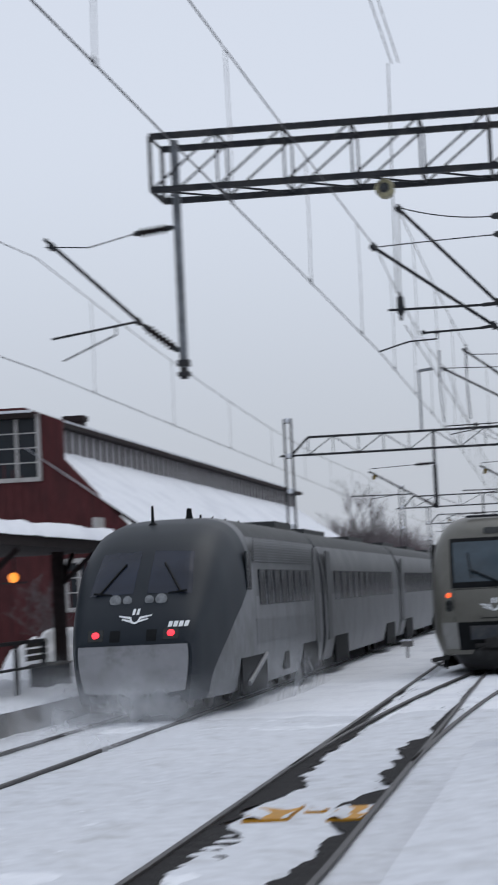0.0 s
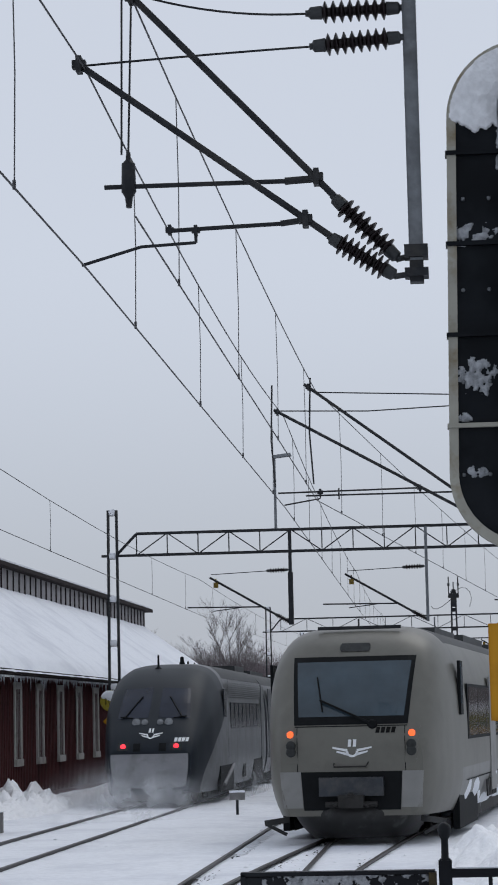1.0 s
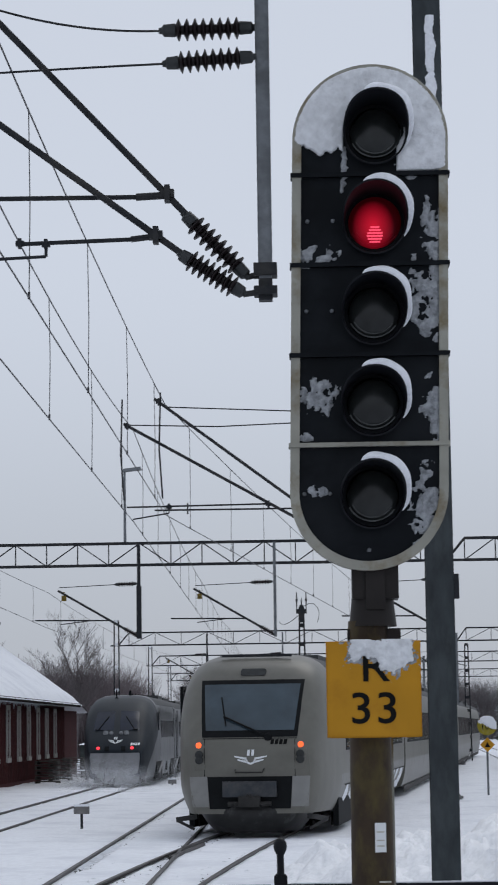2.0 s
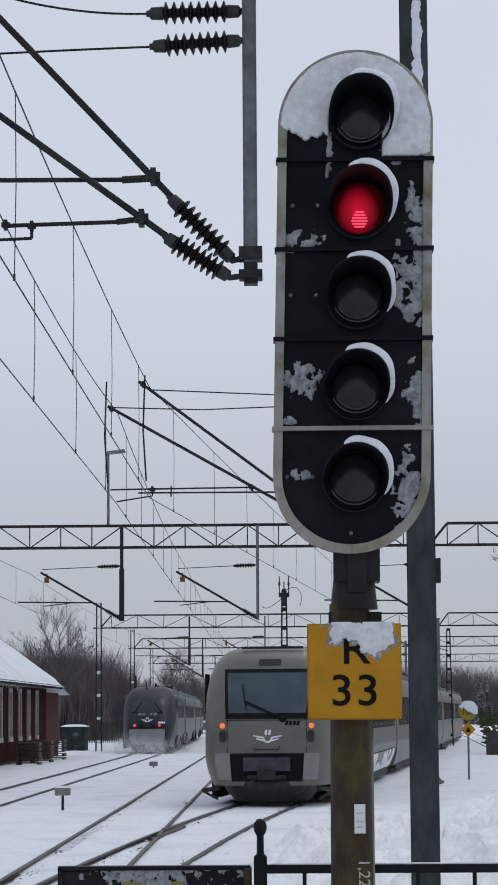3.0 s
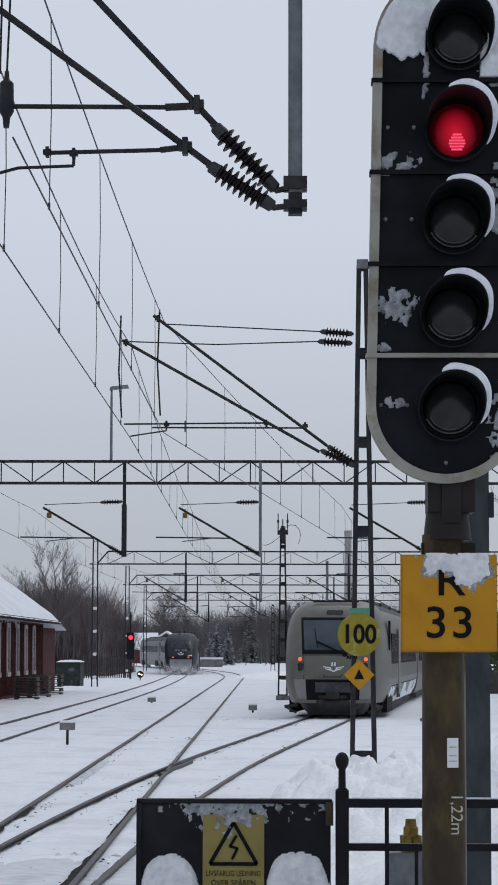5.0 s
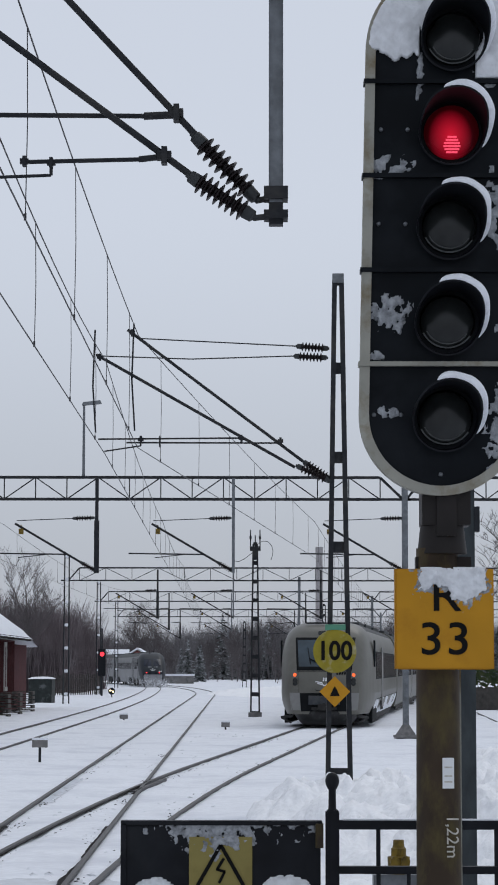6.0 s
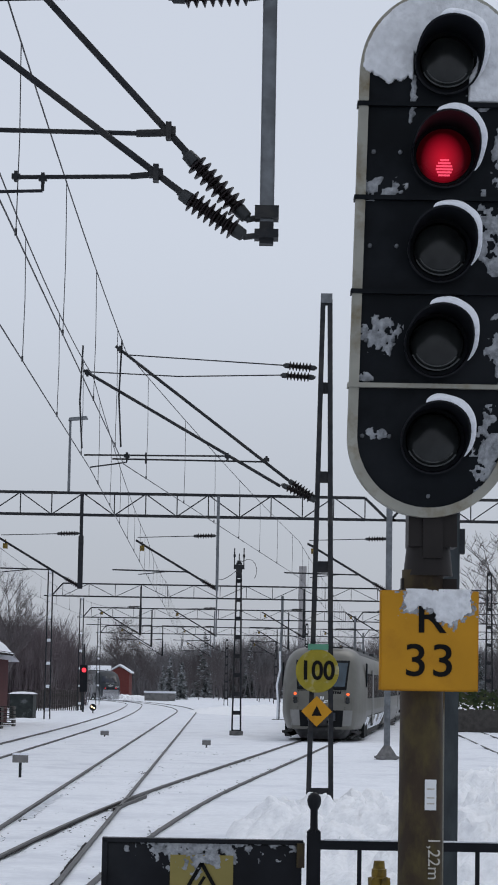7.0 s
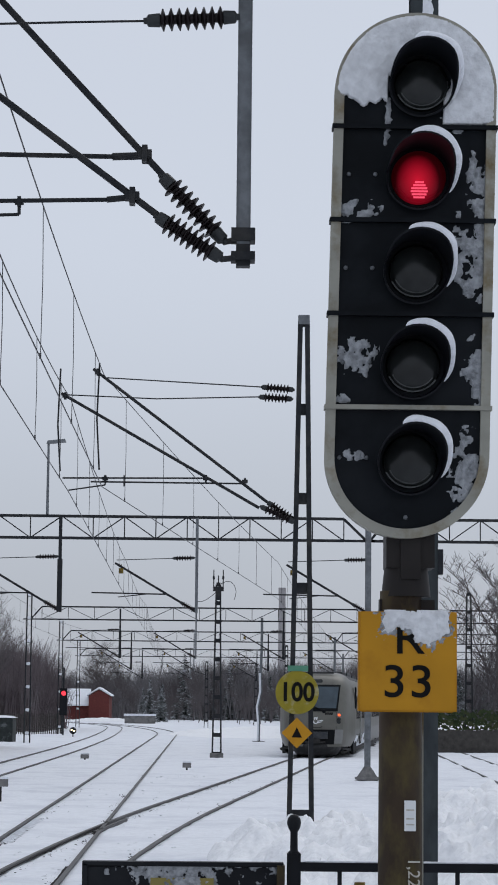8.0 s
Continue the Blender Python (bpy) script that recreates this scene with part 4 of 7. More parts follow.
def build_gantry(name, y, xl, xr, ztop, zbot, posts, bay, mats, thick=1.0, extend=0.0, label="dark lattice gantry across the tracks"):
    root = thing(name, label, "catenary gantry", "lattice gantries")
    m = mats
    for x, top in ((xl, ztop + 0.75),):
        for s in (-0.13, 0.13):
            part("mast_leg", Shape().bar((x + s * 1.3, y, -0.2), (x + s, y, top), 0.085 * thick, 0.14), m, root)
        for i in range(7):
            z = 0.5 + i * (top - 0.6) / 6
            plate = part("batten_plate", Shape().box(x - 0.14, x + 0.14, y - 0.05, y + 0.05, z - 0.08, z + 0.08), m, root)
            part("snow", Shape().add([(x - 0.11, y - 0.052, z - 0.05), (x + 0.09, y - 0.052, z - 0.07), (x + 0.12, y - 0.052, z + 0.08), (x - 0.12, y - 0.052, z + 0.08), (x - 0.07, y - 0.10, z), (x + 0.06, y - 0.10, z - 0.01), (x + 0.08, y - 0.08, z + 0.13), (x - 0.08, y - 0.08, z + 0.12)], [(0, 1, 5, 4), (1, 2, 6, 5), (2, 3, 7, 6), (3, 0, 4, 7), (4, 5, 6, 7)]), FROST, plate, "clump of snow stuck to the plate", smooth=60)
        part("truss_end", Shape().bar((x + 0.1, y, zbot), (x + 0.75, y, ztop), 0.09 * thick).bar((x - 0.35, y, zbot), (x + 0.8, y, zbot), 0.09 * thick), m, root)
    truss(root, xl + 0.75, xr - 0.75, y, zbot, ztop, m, bay, 0.10 * thick, 0.04 * thick)
    part("truss_end", Shape().bar((xr - 0.75, y, ztop), (xr - 0.05, y, zbot), 0.09 * thick).bar((xr - 0.75, y, zbot), (xr + 0.2, y, zbot), 0.09 * thick), m, root)
    mast = part("mast", Shape().box(xr - 0.09, xr + 0.09, y - 0.09, y + 0.09, 0.0, ztop - 0.3), GALV, root, "galvanised square mast")
    part("base", Shape().box(xr - 0.36, xr + 0.36, y - 0.36, y + 0.36, -0.4, -0.02).box(xr - 0.3, xr + 0.3, y - 0.3, y + 0.3, -0.02, 0.02).box(xr - 0.36, xr + 0.36, y - 0.36, y + 0.36, 0.02, 0.09).add([(xr - 0.30, y - 0.30, 0.09), (xr + 0.30, y - 0.30, 0.09), (xr + 0.30, y + 0.30, 0.09), (xr - 0.30, y + 0.30, 0.09), (xr, y, 0.55)], [(0, 1, 4), (1, 2, 4), (2, 3, 4), (3, 0, 4)]), CONCRETE, mast)
    for x in posts:
        hung_bracket(root, x, y, pale=x == posts[1])
    hung_bracket(root, xr, y, True)
    if extend:
        truss(root, xr + 0.6, xr + extend, y, zbot, ztop, m, bay, 0.10 * thick, 0.04 * thick)
        part("truss_end", Shape().bar((xr + 0.05, y, zbot), (xr + 0.6, y, ztop), 0.09 * thick).bar((xr, y, zbot), (xr + 0.7, y, zbot), 0.09 * thick), m, root)
        part("mast", Shape().box(xr + extend - 0.1, xr + extend + 0.1, y - 0.1, y + 0.1, -0.3, ztop + 0.4), m, root)
    return root


def build_gantries():
    g = build_gantry("gantry", 68.7, -10.98, 3.95, 7.92, 7.25, (-5.47, -1.29), 0.93, DARK_STEEL, 0.85, 11.0)
    lamp = thing("yard_lamp", "slim yard lamp on a pole above the gantry", "lamp", at=(-5.89, 68.75, 7.9))
    part("pole", Shape().tube((0, 0, 0), (0, 0, 2.26), 0.045, 0.035), GALV, lamp)
    part("head", Shape().add([(-0.06, -0.12, 2.24), (0.54, -0.12, 2.30), (0.54, 0.12, 2.30), (-0.06, 0.12, 2.24), (-0.03, -0.07, 2.34), (0.50, -0.07, 2.40), (0.50, 0.07, 2.40), (-0.03, 0.07, 2.34)], [(0, 3, 2, 1), (4, 5, 6, 7), (0, 1, 5, 4), (1, 2, 6, 5), (2, 3, 7, 6), (3, 0, 4, 7)]), GALV, lamp, "flat grey lamp head")
    build_gantry("gantry", 136, -11.9, 8.3, 8.0, 7.25, (-6.5, -2.0, 3.2), 1.5, DARK_STEEL, 0.85, 14)
    build_gantry("gantry", 180, -13.0, 8.4, 8.0, 7.25, (-7.5, -2.6, 3.2), 1.6, DARK_STEEL, 0.85, 18)
    build_gantry("gantry", 236, -15.0, 12, 8.0, 7.25, (-8.5, -3.6, 3.2), 1.8, DARK_STEEL, 0.85, 18)


def build_mast_m():
    """Lattice mast beside the branching track, with two brackets and two signs."""
    x, y = 0.74, 34.5
    root = lattice_mast("bracket_mast", "slender tapering lattice mast of dark steel", x, y, -0.25, 8.31, 0.37, 0.11, DARK_STEEL, pitch=1.45)
    for o in root.children:
        if o.name.startswith("leg"):
            o["label"] = "dark steel channel leg"
        if o.name.startswith("batten_plate") and 0.5 < sum(w.co.z for w in o.data.vertices) / 8 < 1.9:
            o.location.z = -0.70

    def loc(a, b):
        return (a - x, 0.0, b)
    part("cap", Shape().box(-0.09, 0.09, -0.09, 0.09, 8.25, 8.40), GALV, root)
    br = new("bracket")
    br.parent = root
    part("tube", Shape().tube(loc(0.17, 5.40), loc(-2.62, 7.50), 0.025), DARK_STEEL, br)
    part("tube", Shape().tube(loc(0.05, 5.30), loc(-3.12, 7.10), 0.025), DARK_STEEL, br)
    insulator(root, loc(0.62, 5.10), loc(0.17, 5.40), 0.075)
    insulator(root, (0.62 - x, -0.12, 5.06), (0.06 - x, -0.12, 5.32), 0.075)
    insulator(root, loc(0.60, 7.20), loc(0.06, 7.24), 0.075)
    insulator(root, loc(0.58, 7.05), loc(0.02, 7.08), 0.075)
    part("stay_wire", Shape().tube(loc(0.06, 7.24), loc(-2.4, 7.36), 0.010).tube(loc(0.02, 7.08), loc(-1.6, 7.03), 0.010).tube(loc(-1.6, 7.03), loc(-3.1, 7.08), 0.010), DARK_STEEL, br)
    part("registration_arm", Shape().tube(loc(-3.08, 5.745), loc(-0.82, 5.765), 0.014), DARK_STEEL, br)
    part("registration_arm", Shape().tube(loc(-2.63, 5.69), loc(-0.23, 5.685), 0.014), DARK_STEEL, br)
    part("steady_arm", Shape().tube(loc(-2.4, 5.74), loc(-2.4, 5.64), 0.012).tube(loc(-2.4, 5.64), loc(-2.98, 5.55), 0.012).tube(loc(-2.1, 5.8), loc(-2.1, 5.62), 0.012), DARK_STEEL, br)
    part("jumper", Shape().tube(loc(-2.52, 7.6), loc(-2.55, 6.7), 0.014).tube(loc(-2.55, 6.7), loc(-2.50, 5.88), 0.014), DARK_STEEL, br)
    part("jumper", Shape().tube(loc(-3.14, 7.5), loc(-3.17, 6.6), 0.014).tube(loc(-3.17, 6.6), loc(-3.12, 5.85), 0.014), DARK_STEEL, br)
    for p in ((-0.18, 5.72), (-0.80, 5.76), (-2.55, 7.45), (-3.06, 7.06), (-2.4, 5.74)):
        fitting(br, loc(*p), 0.045)
    # speed signs
    for name, ob in (("speed_sign", thing("speed_sign", "round yellow speed sign with black figures", "sign", "speed signs", at=(0.67, 34.33, 2.39))),):
        part("disc", Shape().lathe((0, 0.02, 0), (0, -1, 0), [(0, 0.33), (0.03, 0.34), (0.04, 0.335)], 40), YELLOWDIM, ob, smooth=40)
        lettering("figures", "100", 0.41, BLACKTEXT, ob, (0, -0.024, -0.005), squeeze=0.90, bold=0.010, label="black figures 100")
        part("green_plate", Shape().box(-0.15, 0.17, -0.02, 0.0, 0.33, 0.42), GREEN, ob)
        part("bracket", Shape().box(-0.2, 0.2, 0.022, 0.06, -0.04, 0.04), GALV, ob)
    d = thing("diamond_sign", "small yellow diamond sign with a black triangle", "sign", "speed signs", at=(0.67, 34.33, 1.76))
    part("plate", Shape().add([(0.24, 0, 0), (0, 0, 0.24), (-0.24, 0, 0), (0, 0, -0.24), (0.24, 0.02, 0), (0, 0.02, 0.24), (-0.24, 0.02, 0), (0, 0.02, -0.24)], [(0, 1, 2, 3), (7, 6, 5, 4), (0, 4, 5, 1), (1, 5, 6, 2), (2, 6, 7, 3), (3, 7, 4, 0)]), YELLOW, d)
    part("triangle", Shape().add([(-0.08, -0.004, -0.07), (0.08, -0.004, -0.07), (0, -0.004, 0.09), (-0.08, 0, -0.07), (0.08, 0, -0.07), (0, 0, 0.09)], [(0, 1, 2), (0, 3, 4, 1), (1, 4, 5, 2), (2, 5, 3, 0)]), BLACKTEXT, d)


# ---------------------------------------------------------------- wires
def catenary(root, pts, lift, drop_every, r=0.0075, sag=0.55):
    """Contact wire through pts with a messenger above it and droppers."""
    messenger = []
    for (a, b), (la, lb) in zip(zip(pts, pts[1:]), zip(lift, lift[1:])):
        a, b = Vector(a), Vector(b)
        n = 10
        for i in range(n):
            t = i / n
            messenger.append(a.lerp(b, t) + Vector((0, 0, la + (lb - la) * t - sag * 4 * t * (1 - t))))
        m = max(1, round((b - a).length / drop_every))
        for i in range(m):
            t = (i + 0.5) / m
            p = a.lerp(b, t)
            h = la + (lb - la) * t - sag * 4 * t * (1 - t)
            ob = part("dropper", Shape().pipe([(0, 0, 0), (0.01, 0, h * 0.5), (0, 0, h)], 0.0045, 4).lathe((0, 0, -0.012), (0, 0, 1), [(0, 0.012), (0.06, 0.012)], 5), WIRE, root)
            ob.location = p
    messenger.append(Vector(pts[-1]) + Vector((0, 0, lift[-1])))
    part("contact_wire", Shape().pipe(pts, r, 5), WIRE, root)
    part("messenger_wire", Shape().pipe(messenger, r, 5), WIRE, root)


def build_wires():
    a = thing("overhead_line", "overhead contact line above the platform track", "overhead line", "overhead lines")
    catenary(a, [(-3.3, -45, 5.55), (-2.79, 13.9, 5.425), (-2.97, 34.5, 5.51), (-3.45, 68.7, 5.46), (-3.9, 102, 5.5), (-4.5, 136, 5.5), (-5.0, 180, 5.5), (-6.6, 236, 5.5)], [1.4, 1.5, 1.5, 1.1, 1.2, 1.2, 1.2, 1.2], 5.2, sag=0.22)
    b = thing("overhead_line", "overhead contact line of the branching track", "overhead line", "overhead lines")
    catenary(b, [(-2.45, 14, 5.83), (-2.45, 34.5, 5.61), (1.2, 68.7, 5.46), (5.6, 136, 5.5), (8.5, 180, 5.5)], [1.64, 1.80, 1.1, 1.2, 1.2], 5.2, sag=0.10)
    c = thing("overhead_line", "overhead contact line above the through track", "overhead line", "overhead lines")
    catenary(c, [(-8.2, -45, 5.4), (-7.75, 14, 5.5), (-8.3, 68.7, 5.36), (-8.2, 136, 5.4), (-9.4, 180, 5.5), (-11.2, 236, 5.5)], [1.4, 1.65, 1.1, 1.2, 1.2, 1.2], 7.5, sag=0.4)
    d = thing("feeder_wire", "pair of bare feeder wires rising over the gantry", "wire", "feeder wires")
    for p, q in (((-2.5, -45, 12.4), (-2.45, 14, 9.6)), ((-2.40, -45, 12.4), (-2.35, 14, 9.6))):
        p, q = Vector(p), Vector(q)
        part("wire", Shape().pipe([p.lerp(q, k / 8) - Vector((0, 0, 1.2 * (k / 8) * (1 - k / 8))) for k in range(9)], 0.008, 5), WIRE, d)


# ---------------------------------------------------------------- signal and fence
def build_signal():
    X, Y = 0.126, 5.95
    root = thing("signal", "five-lamp railway signal showing red, edged with snow", "railway signal", at=(X, Y, 0.4))
    zc, half, z_lo, z_hi = 0.0, 0.29, 3.03 - 0.4, 4.345 - 0.4

    def outline(inset, n=40):
        r = half - inset
        pts = [(r * math.cos(math.pi * i / n), z_hi + r * math.sin(math.pi * i / n)) for i in range(n + 1)]
        pts += [(-r * math.cos(math.pi * i / n), z_lo - r * math.sin(math.pi * i / n)) for i in range(n + 1)]
        return pts

    def plate(y0, y1, inset):
        o = outline(inset)
        k = len(o)
        return Shape().add([(x, y0, z) for x, z in o] + [(x, y1, z) for x, z in o], [tuple(range(k)), tuple(range(k, 2 * k))[::-1]] + [(i, (i + 1) % k, k + (i + 1) % k, k + i) for i in range(k)])
    head = part("background_plate", plate(-0.10, -0.06, 0.006), SIGNALFACE, root, "black background plate with rounded ends")
    o, q = outline(0.0), outline(0.034)
    k = len(o)
    ring = Shape()
    ring.add([(x, -0.115, z) for x, z in o] + [(x, -0.115, z) for x, z in q] + [(x, -0.05, z) for x, z in o] + [(x, -0.05, z) for x, z in q],
             [(i, (i + 1) % k, k + (i + 1) % k, k + i) for i in range(k)] + [(i, 2 * k + i, 2 * k + (i + 1) % k, (i + 1) % k) for i in range(k)] + [(k + i, k + (i + 1) % k, 3 * k + (i + 1) % k, 3 * k + i) for i in range(k)])
    part("rim", ring, SIGNALRIM, root, "aged white rim", smooth=40)
    centres = [3.972 - i * 0.3395 for i in range(5)]
    for i in range(4):
        z = (3.815, 3.475, 3.137, 2.803)[i]
        part("joint_strip", Shape().box(-half - 0.006, half + 0.006, -0.122, -0.055, z - 0.008, z + 0.008), SIGNALFACE if i < 3 else SIGNALRIM, root)
    for i, z in enumerate(centres):
        lamp = new("lamp")
        lamp.parent = root
        x = 0.02 - 0.002 * i
        lens_mat = RED_GLASS if i == 1 else LENS
        part("lens", Shape().lathe((x, -0.10, z), (0, -1, 0), [(0, 0.098), (0.018, 0.094), (0.03, 0.075), (0.038, 0.04), (0.04, 0.01)], 36), lens_mat, lamp, "lit red lens" if i == 1 else "unlit dark glass lens", smooth=60)
        rings = Shape()
        for rr in (0.062, 0.078, 0.092):
            rings.add([(x + rr * math.cos(a * 0.1745 + 3.6), -0.124 - (0.104 - rr) * 0.1, z + rr * math.sin(a * 0.1745 + 3.6)) for a in range(13)] + [(x + (rr + 0.006) * math.cos(a * 0.1745 + 3.6), -0.127 - (0.104 - rr) * 0.1, z + (rr + 0.006) * math.sin(a * 0.1745 + 3.6)) for a in range(13)], [(j, j + 1, 14 + j, 13 + j) for j in range(12)])
        part("lens_ring", rings, LENSRING if i != 1 else RED_GLASS, lamp)
        if i == 1:
            bars = Shape()
            for j in range(6):
                wd = (0.016, 0.022, 0.028, 0.03, 0.026, 0.02)[j]
                bars.box(x - wd, x + wd, -0.1435, -0.138, z - 0.028 - j * 0.011, z - 0.022 - j * 0.011)
            part("bright_bar", bars, RED_HOT, lamp)
        # hood: an open tube, longer on top, with its own thickness
        n = 36
        verts, faces = [], []
        for (r, back) in ((0.116, True), (0.110, True)):
            for j in range(n):
                a = 2 * math.pi * j / n
                verts.append((x + r * math.cos(a), -0.10, z + r * math.sin(a)))
        for r in (0.121, 0.115):
            for j in range(n):
                a = 2 * math.pi * j / n
                up = math.sin(a)
                ln = 0.035 + 0.21 * smoothstep(-0.55, 0.75, up)
                verts.append((x + r * math.cos(a), -0.10 - ln, z + r * math.sin(a) * 1.02 - 0.05 * ln))
        for j in range(n):
            m = (j + 1) % n
            faces += [(j, m, 2 * n + m, 2 * n + j), (n + j, 3 * n + j, 3 * n + m, n + m), (2 * n + j, 2 * n + m, 3 * n + m, 3 * n + j)]
        part("hood", Shape().add(verts, faces), BLACKPAINT, lamp, "black curved hood", smooth=50)

        # crescent of snow along the hood's upper right edge
        def cap(u, v, x=x, z=z, i=i):
            a = radians(112 - u * 140)
            taper = max(0.0, math.sin(math.pi * (0.015 + 0.97 * u ** 0.8))) ** 0.55
            ln = 0.035 + 0.21 * smoothstep(-0.55, 0.75, math.sin(a))
            arc = math.pi * v
            lump = (0.028 * taper) * (1 + 0.25 * noise.noise((u * 5, v * 2, i)))
            r = 0.1195 + max(0.0, math.sin(arc)) * lump
            w = -0.10 - ln * (1.0 - 0.55 * taper * (0.5 + 0.5 * math.cos(arc)) - 0.02) + 0.012 * math.sin(arc) * taper * (-1 if v > 0.5 else 0.2)
            return (x + r * math.cos(a), w, z + r * math.sin(a) * 1.02 - 0.05 * ln + 0.25 * max(0.0, math.sin(arc)) * lump)
        part("hood_snow", Shape().grid(30, 10, cap), FROST, lamp, "white snow on the hood", smooth=80)
        for dx in (-0.155, -0.25):
            part("bolt", Shape().lathe((x + dx, -0.10, z + 0.01), (0, -1, 0), [(0, 0.008), (0.006, 0.008), (0.01, 0.004)], 8), GALV, lamp)
    part("bolt", Shape().lathe((0, -0.10, z_lo - 0.215), (0, -1, 0), [(0, 0.008), (0.006, 0.008), (0.01, 0.004)], 8), GALV, root)

    # snow and frost stuck to the face
    def within(x, z, inset=0.036):
        zz = max(z_lo, min(z_hi, z))
        return (half - inset) - math.hypot(x, z - zz)

    def crown(x, z):
        edge = z_hi - 0.045 + (0.02 if x < -0.1 else (-0.075 if x > 0.10 else 0.12)) + 0.05 * rough(x, 0.0, 4, 9)
        hood = math.hypot(x - 0.02, z - centres[0] - 0.02) - 0.118
        return min((z - edge) * 6, hood * 9 + 0.04, within(x, z, 0.014) * 16 + 0.02, (z - 3.828) * 30) + 0.05 * rough(x, z, 8, 26) + 0.05
    part("crown_snow", frost_field(-half, half, z_hi - 0.24, z_hi + half, -0.1160, 170, 150, crown, 0.006, 0.010), CROWNSNOW, root, "snow sheet on the rounded top", smooth=80)
    spots = ((-0.205, centres[1] - 0.125, 0.10, 0.045, 3), (-0.19, centres[3] + 0.03, 0.085, 0.075, 7), (0.245, centres[1] - 0.05, 0.06, 0.16, 11), (0.225, centres[2] + 0.06, 0.085, 0.19, 15), (0.24, centres[3] - 0.02, 0.06, 0.14, 19), (0.215, centres[4] - 0.06, 0.075, 0.19, 23), (-0.2, centres[4] + 0.02, 0.05, 0.022, 27), (-0.235, centres[3] - 0.12, 0.035, 0.028, 29), (0.20, centres[0] - 0.125, 0.11, 0.055, 31), (-0.095, centres[0] - 0.13, 0.016, 0.10, 33))
    for sx, sz, rx, rz, seed in spots:
        def spot(x, z):
            d = 1 - ((x - sx) / rx) ** 2 - ((z - sz) / rz) ** 2
            return min(0.55 * d + 0.75 * rough(x, z, seed, 22) - 0.26, within(x, z, 0.03) * 20)
        part("frost_patch", frost_field(sx - rx, sx + rx, sz - rz, sz + rz, -0.1005, 44, max(20, int(44 * rz / rx * 0.6)), spot, 0.006), FROSTTHIN, root, "snow stuck to the black face", smooth=80)
    # neck, bracket and post
    part("neck", Shape().box(-0.085, 0.085, -0.075, 0.085, 2.24, 2.46).box(-0.035, 0.035, -0.088, 0.1, 2.20, 2.40), SIGNALNECK, root, "dark cast bracket")
    part("collar", Shape().lathe((-0.01, 0, 2.14), (0, 0, 1), [(0, 0.088), (0.12, 0.075), (0.19, 0.065)], 24).box(-0.105, 0.09, -0.03, 0.03, 2.09, 2.13), SIGNALNECK, root, smooth=40)
    part("post", Shape().lathe((-0.028, 0, -0.3), (0, 0, 1), [(0, 0.080), (1.2, 0.079), (2.46, 0.074)], 32), POST, root, "brown weathered round post", smooth=40)
    part("cable_strip", Shape().box(0.045, 0.056, 0.03, 0.07, -0.2, 2.1), SIGNALRIM, root, "thin pale cable along the post")
    part("sticker", Shape().box(-0.020, 0.020, -0.0815, -0.079, 1.325, 1.43), WHITETEXT, root, "small white paper sticker")
    for z in (1.345, 1.365, 1.395):
        part("print_bar", Shape().box(-0.013, 0.013, -0.0822, -0.0814, z, z + 0.005), GREYTEXT, root)
    lettering("chalk_mark", "1,22m", 0.06, GREYTEXT, root, (0.012, -0.0765, 1.16), (90, 90, 0), 0.0008, "handwritten chalk mark")
    # number plate
    pl = bevelled(Shape().box(-0.184, 0.154, -0.16, -0.145, 1.737, 2.082), "number_plate", YELLOW, 0.004, root, "square yellow plate with black characters")
    part("plate_lip", Shape().box(-0.186, -0.174, -0.145, -0.10, 1.737, 2.082).box(0.143, 0.156, -0.145, -0.10, 1.737, 2.082).box(-0.174, 0.143, -0.145, -0.10, 1.735, 1.747), YELLOW, pl)
    for dx in (-0.047, 0.047):
        lettering("character", "3", 0.158, BLACKTEXT, pl, (-0.015 + dx, -0.1612, 1.835), thick=0.0015, squeeze=1.10, bold=0.0009)
    lettering("character", "R", 0.158, BLACKTEXT, pl, (-0.012, -0.1612, 1.985), thick=0.0015, squeeze=1.12, bold=0.0009)

    def platesnow(x, z):
        low = 2.012 - 0.055 * smoothstep(-0.02, 0.06, x) * (1 - smoothstep(0.06, 0.13, x))
        side = min(x + 0.105, 0.120 - x)
        return min((z - low) * 9, side * 9, (2.088 - z) * 14 + 0.05) + 0.30 * rough(x, z, 12, 20) - 0.02
    part("plate_snow", frost_field(-0.16, 0.15, 1.90, 2.088, -0.1603, 90, 60, platesnow, 0.014), CROWNSNOW, pl, "clinging snow that half covers the letter", smooth=80)
    part("plate_frost", frost_field(-0.17, 0.152, 1.87, 2.080, -0.1602, 130, 84, lambda x, z: platesnow(x, z) + 0.22 + 0.30 * rough(x, z, 41, 60) * smoothstep(-0.9, 0.2, platesnow(x, z)) - 0.10, 0.0022, 0.002), FROSTTHIN, pl, "thin wisps of frost round the snow", smooth=80)
    # the head hangs slightly askew on its bracket
    for ob in root.children_recursive:
        if ob.type == "MESH" and ob.name.split(".")[0] in ("background_plate", "rim", "joint_strip", "lens", "lens_ring", "bright_bar", "hood", "hood_snow", "bolt", "crown_snow", "frost_patch"):
            for vert in ob.data.vertices:
                vert.co.x += 0.022 * (vert.co.z - 3.35)


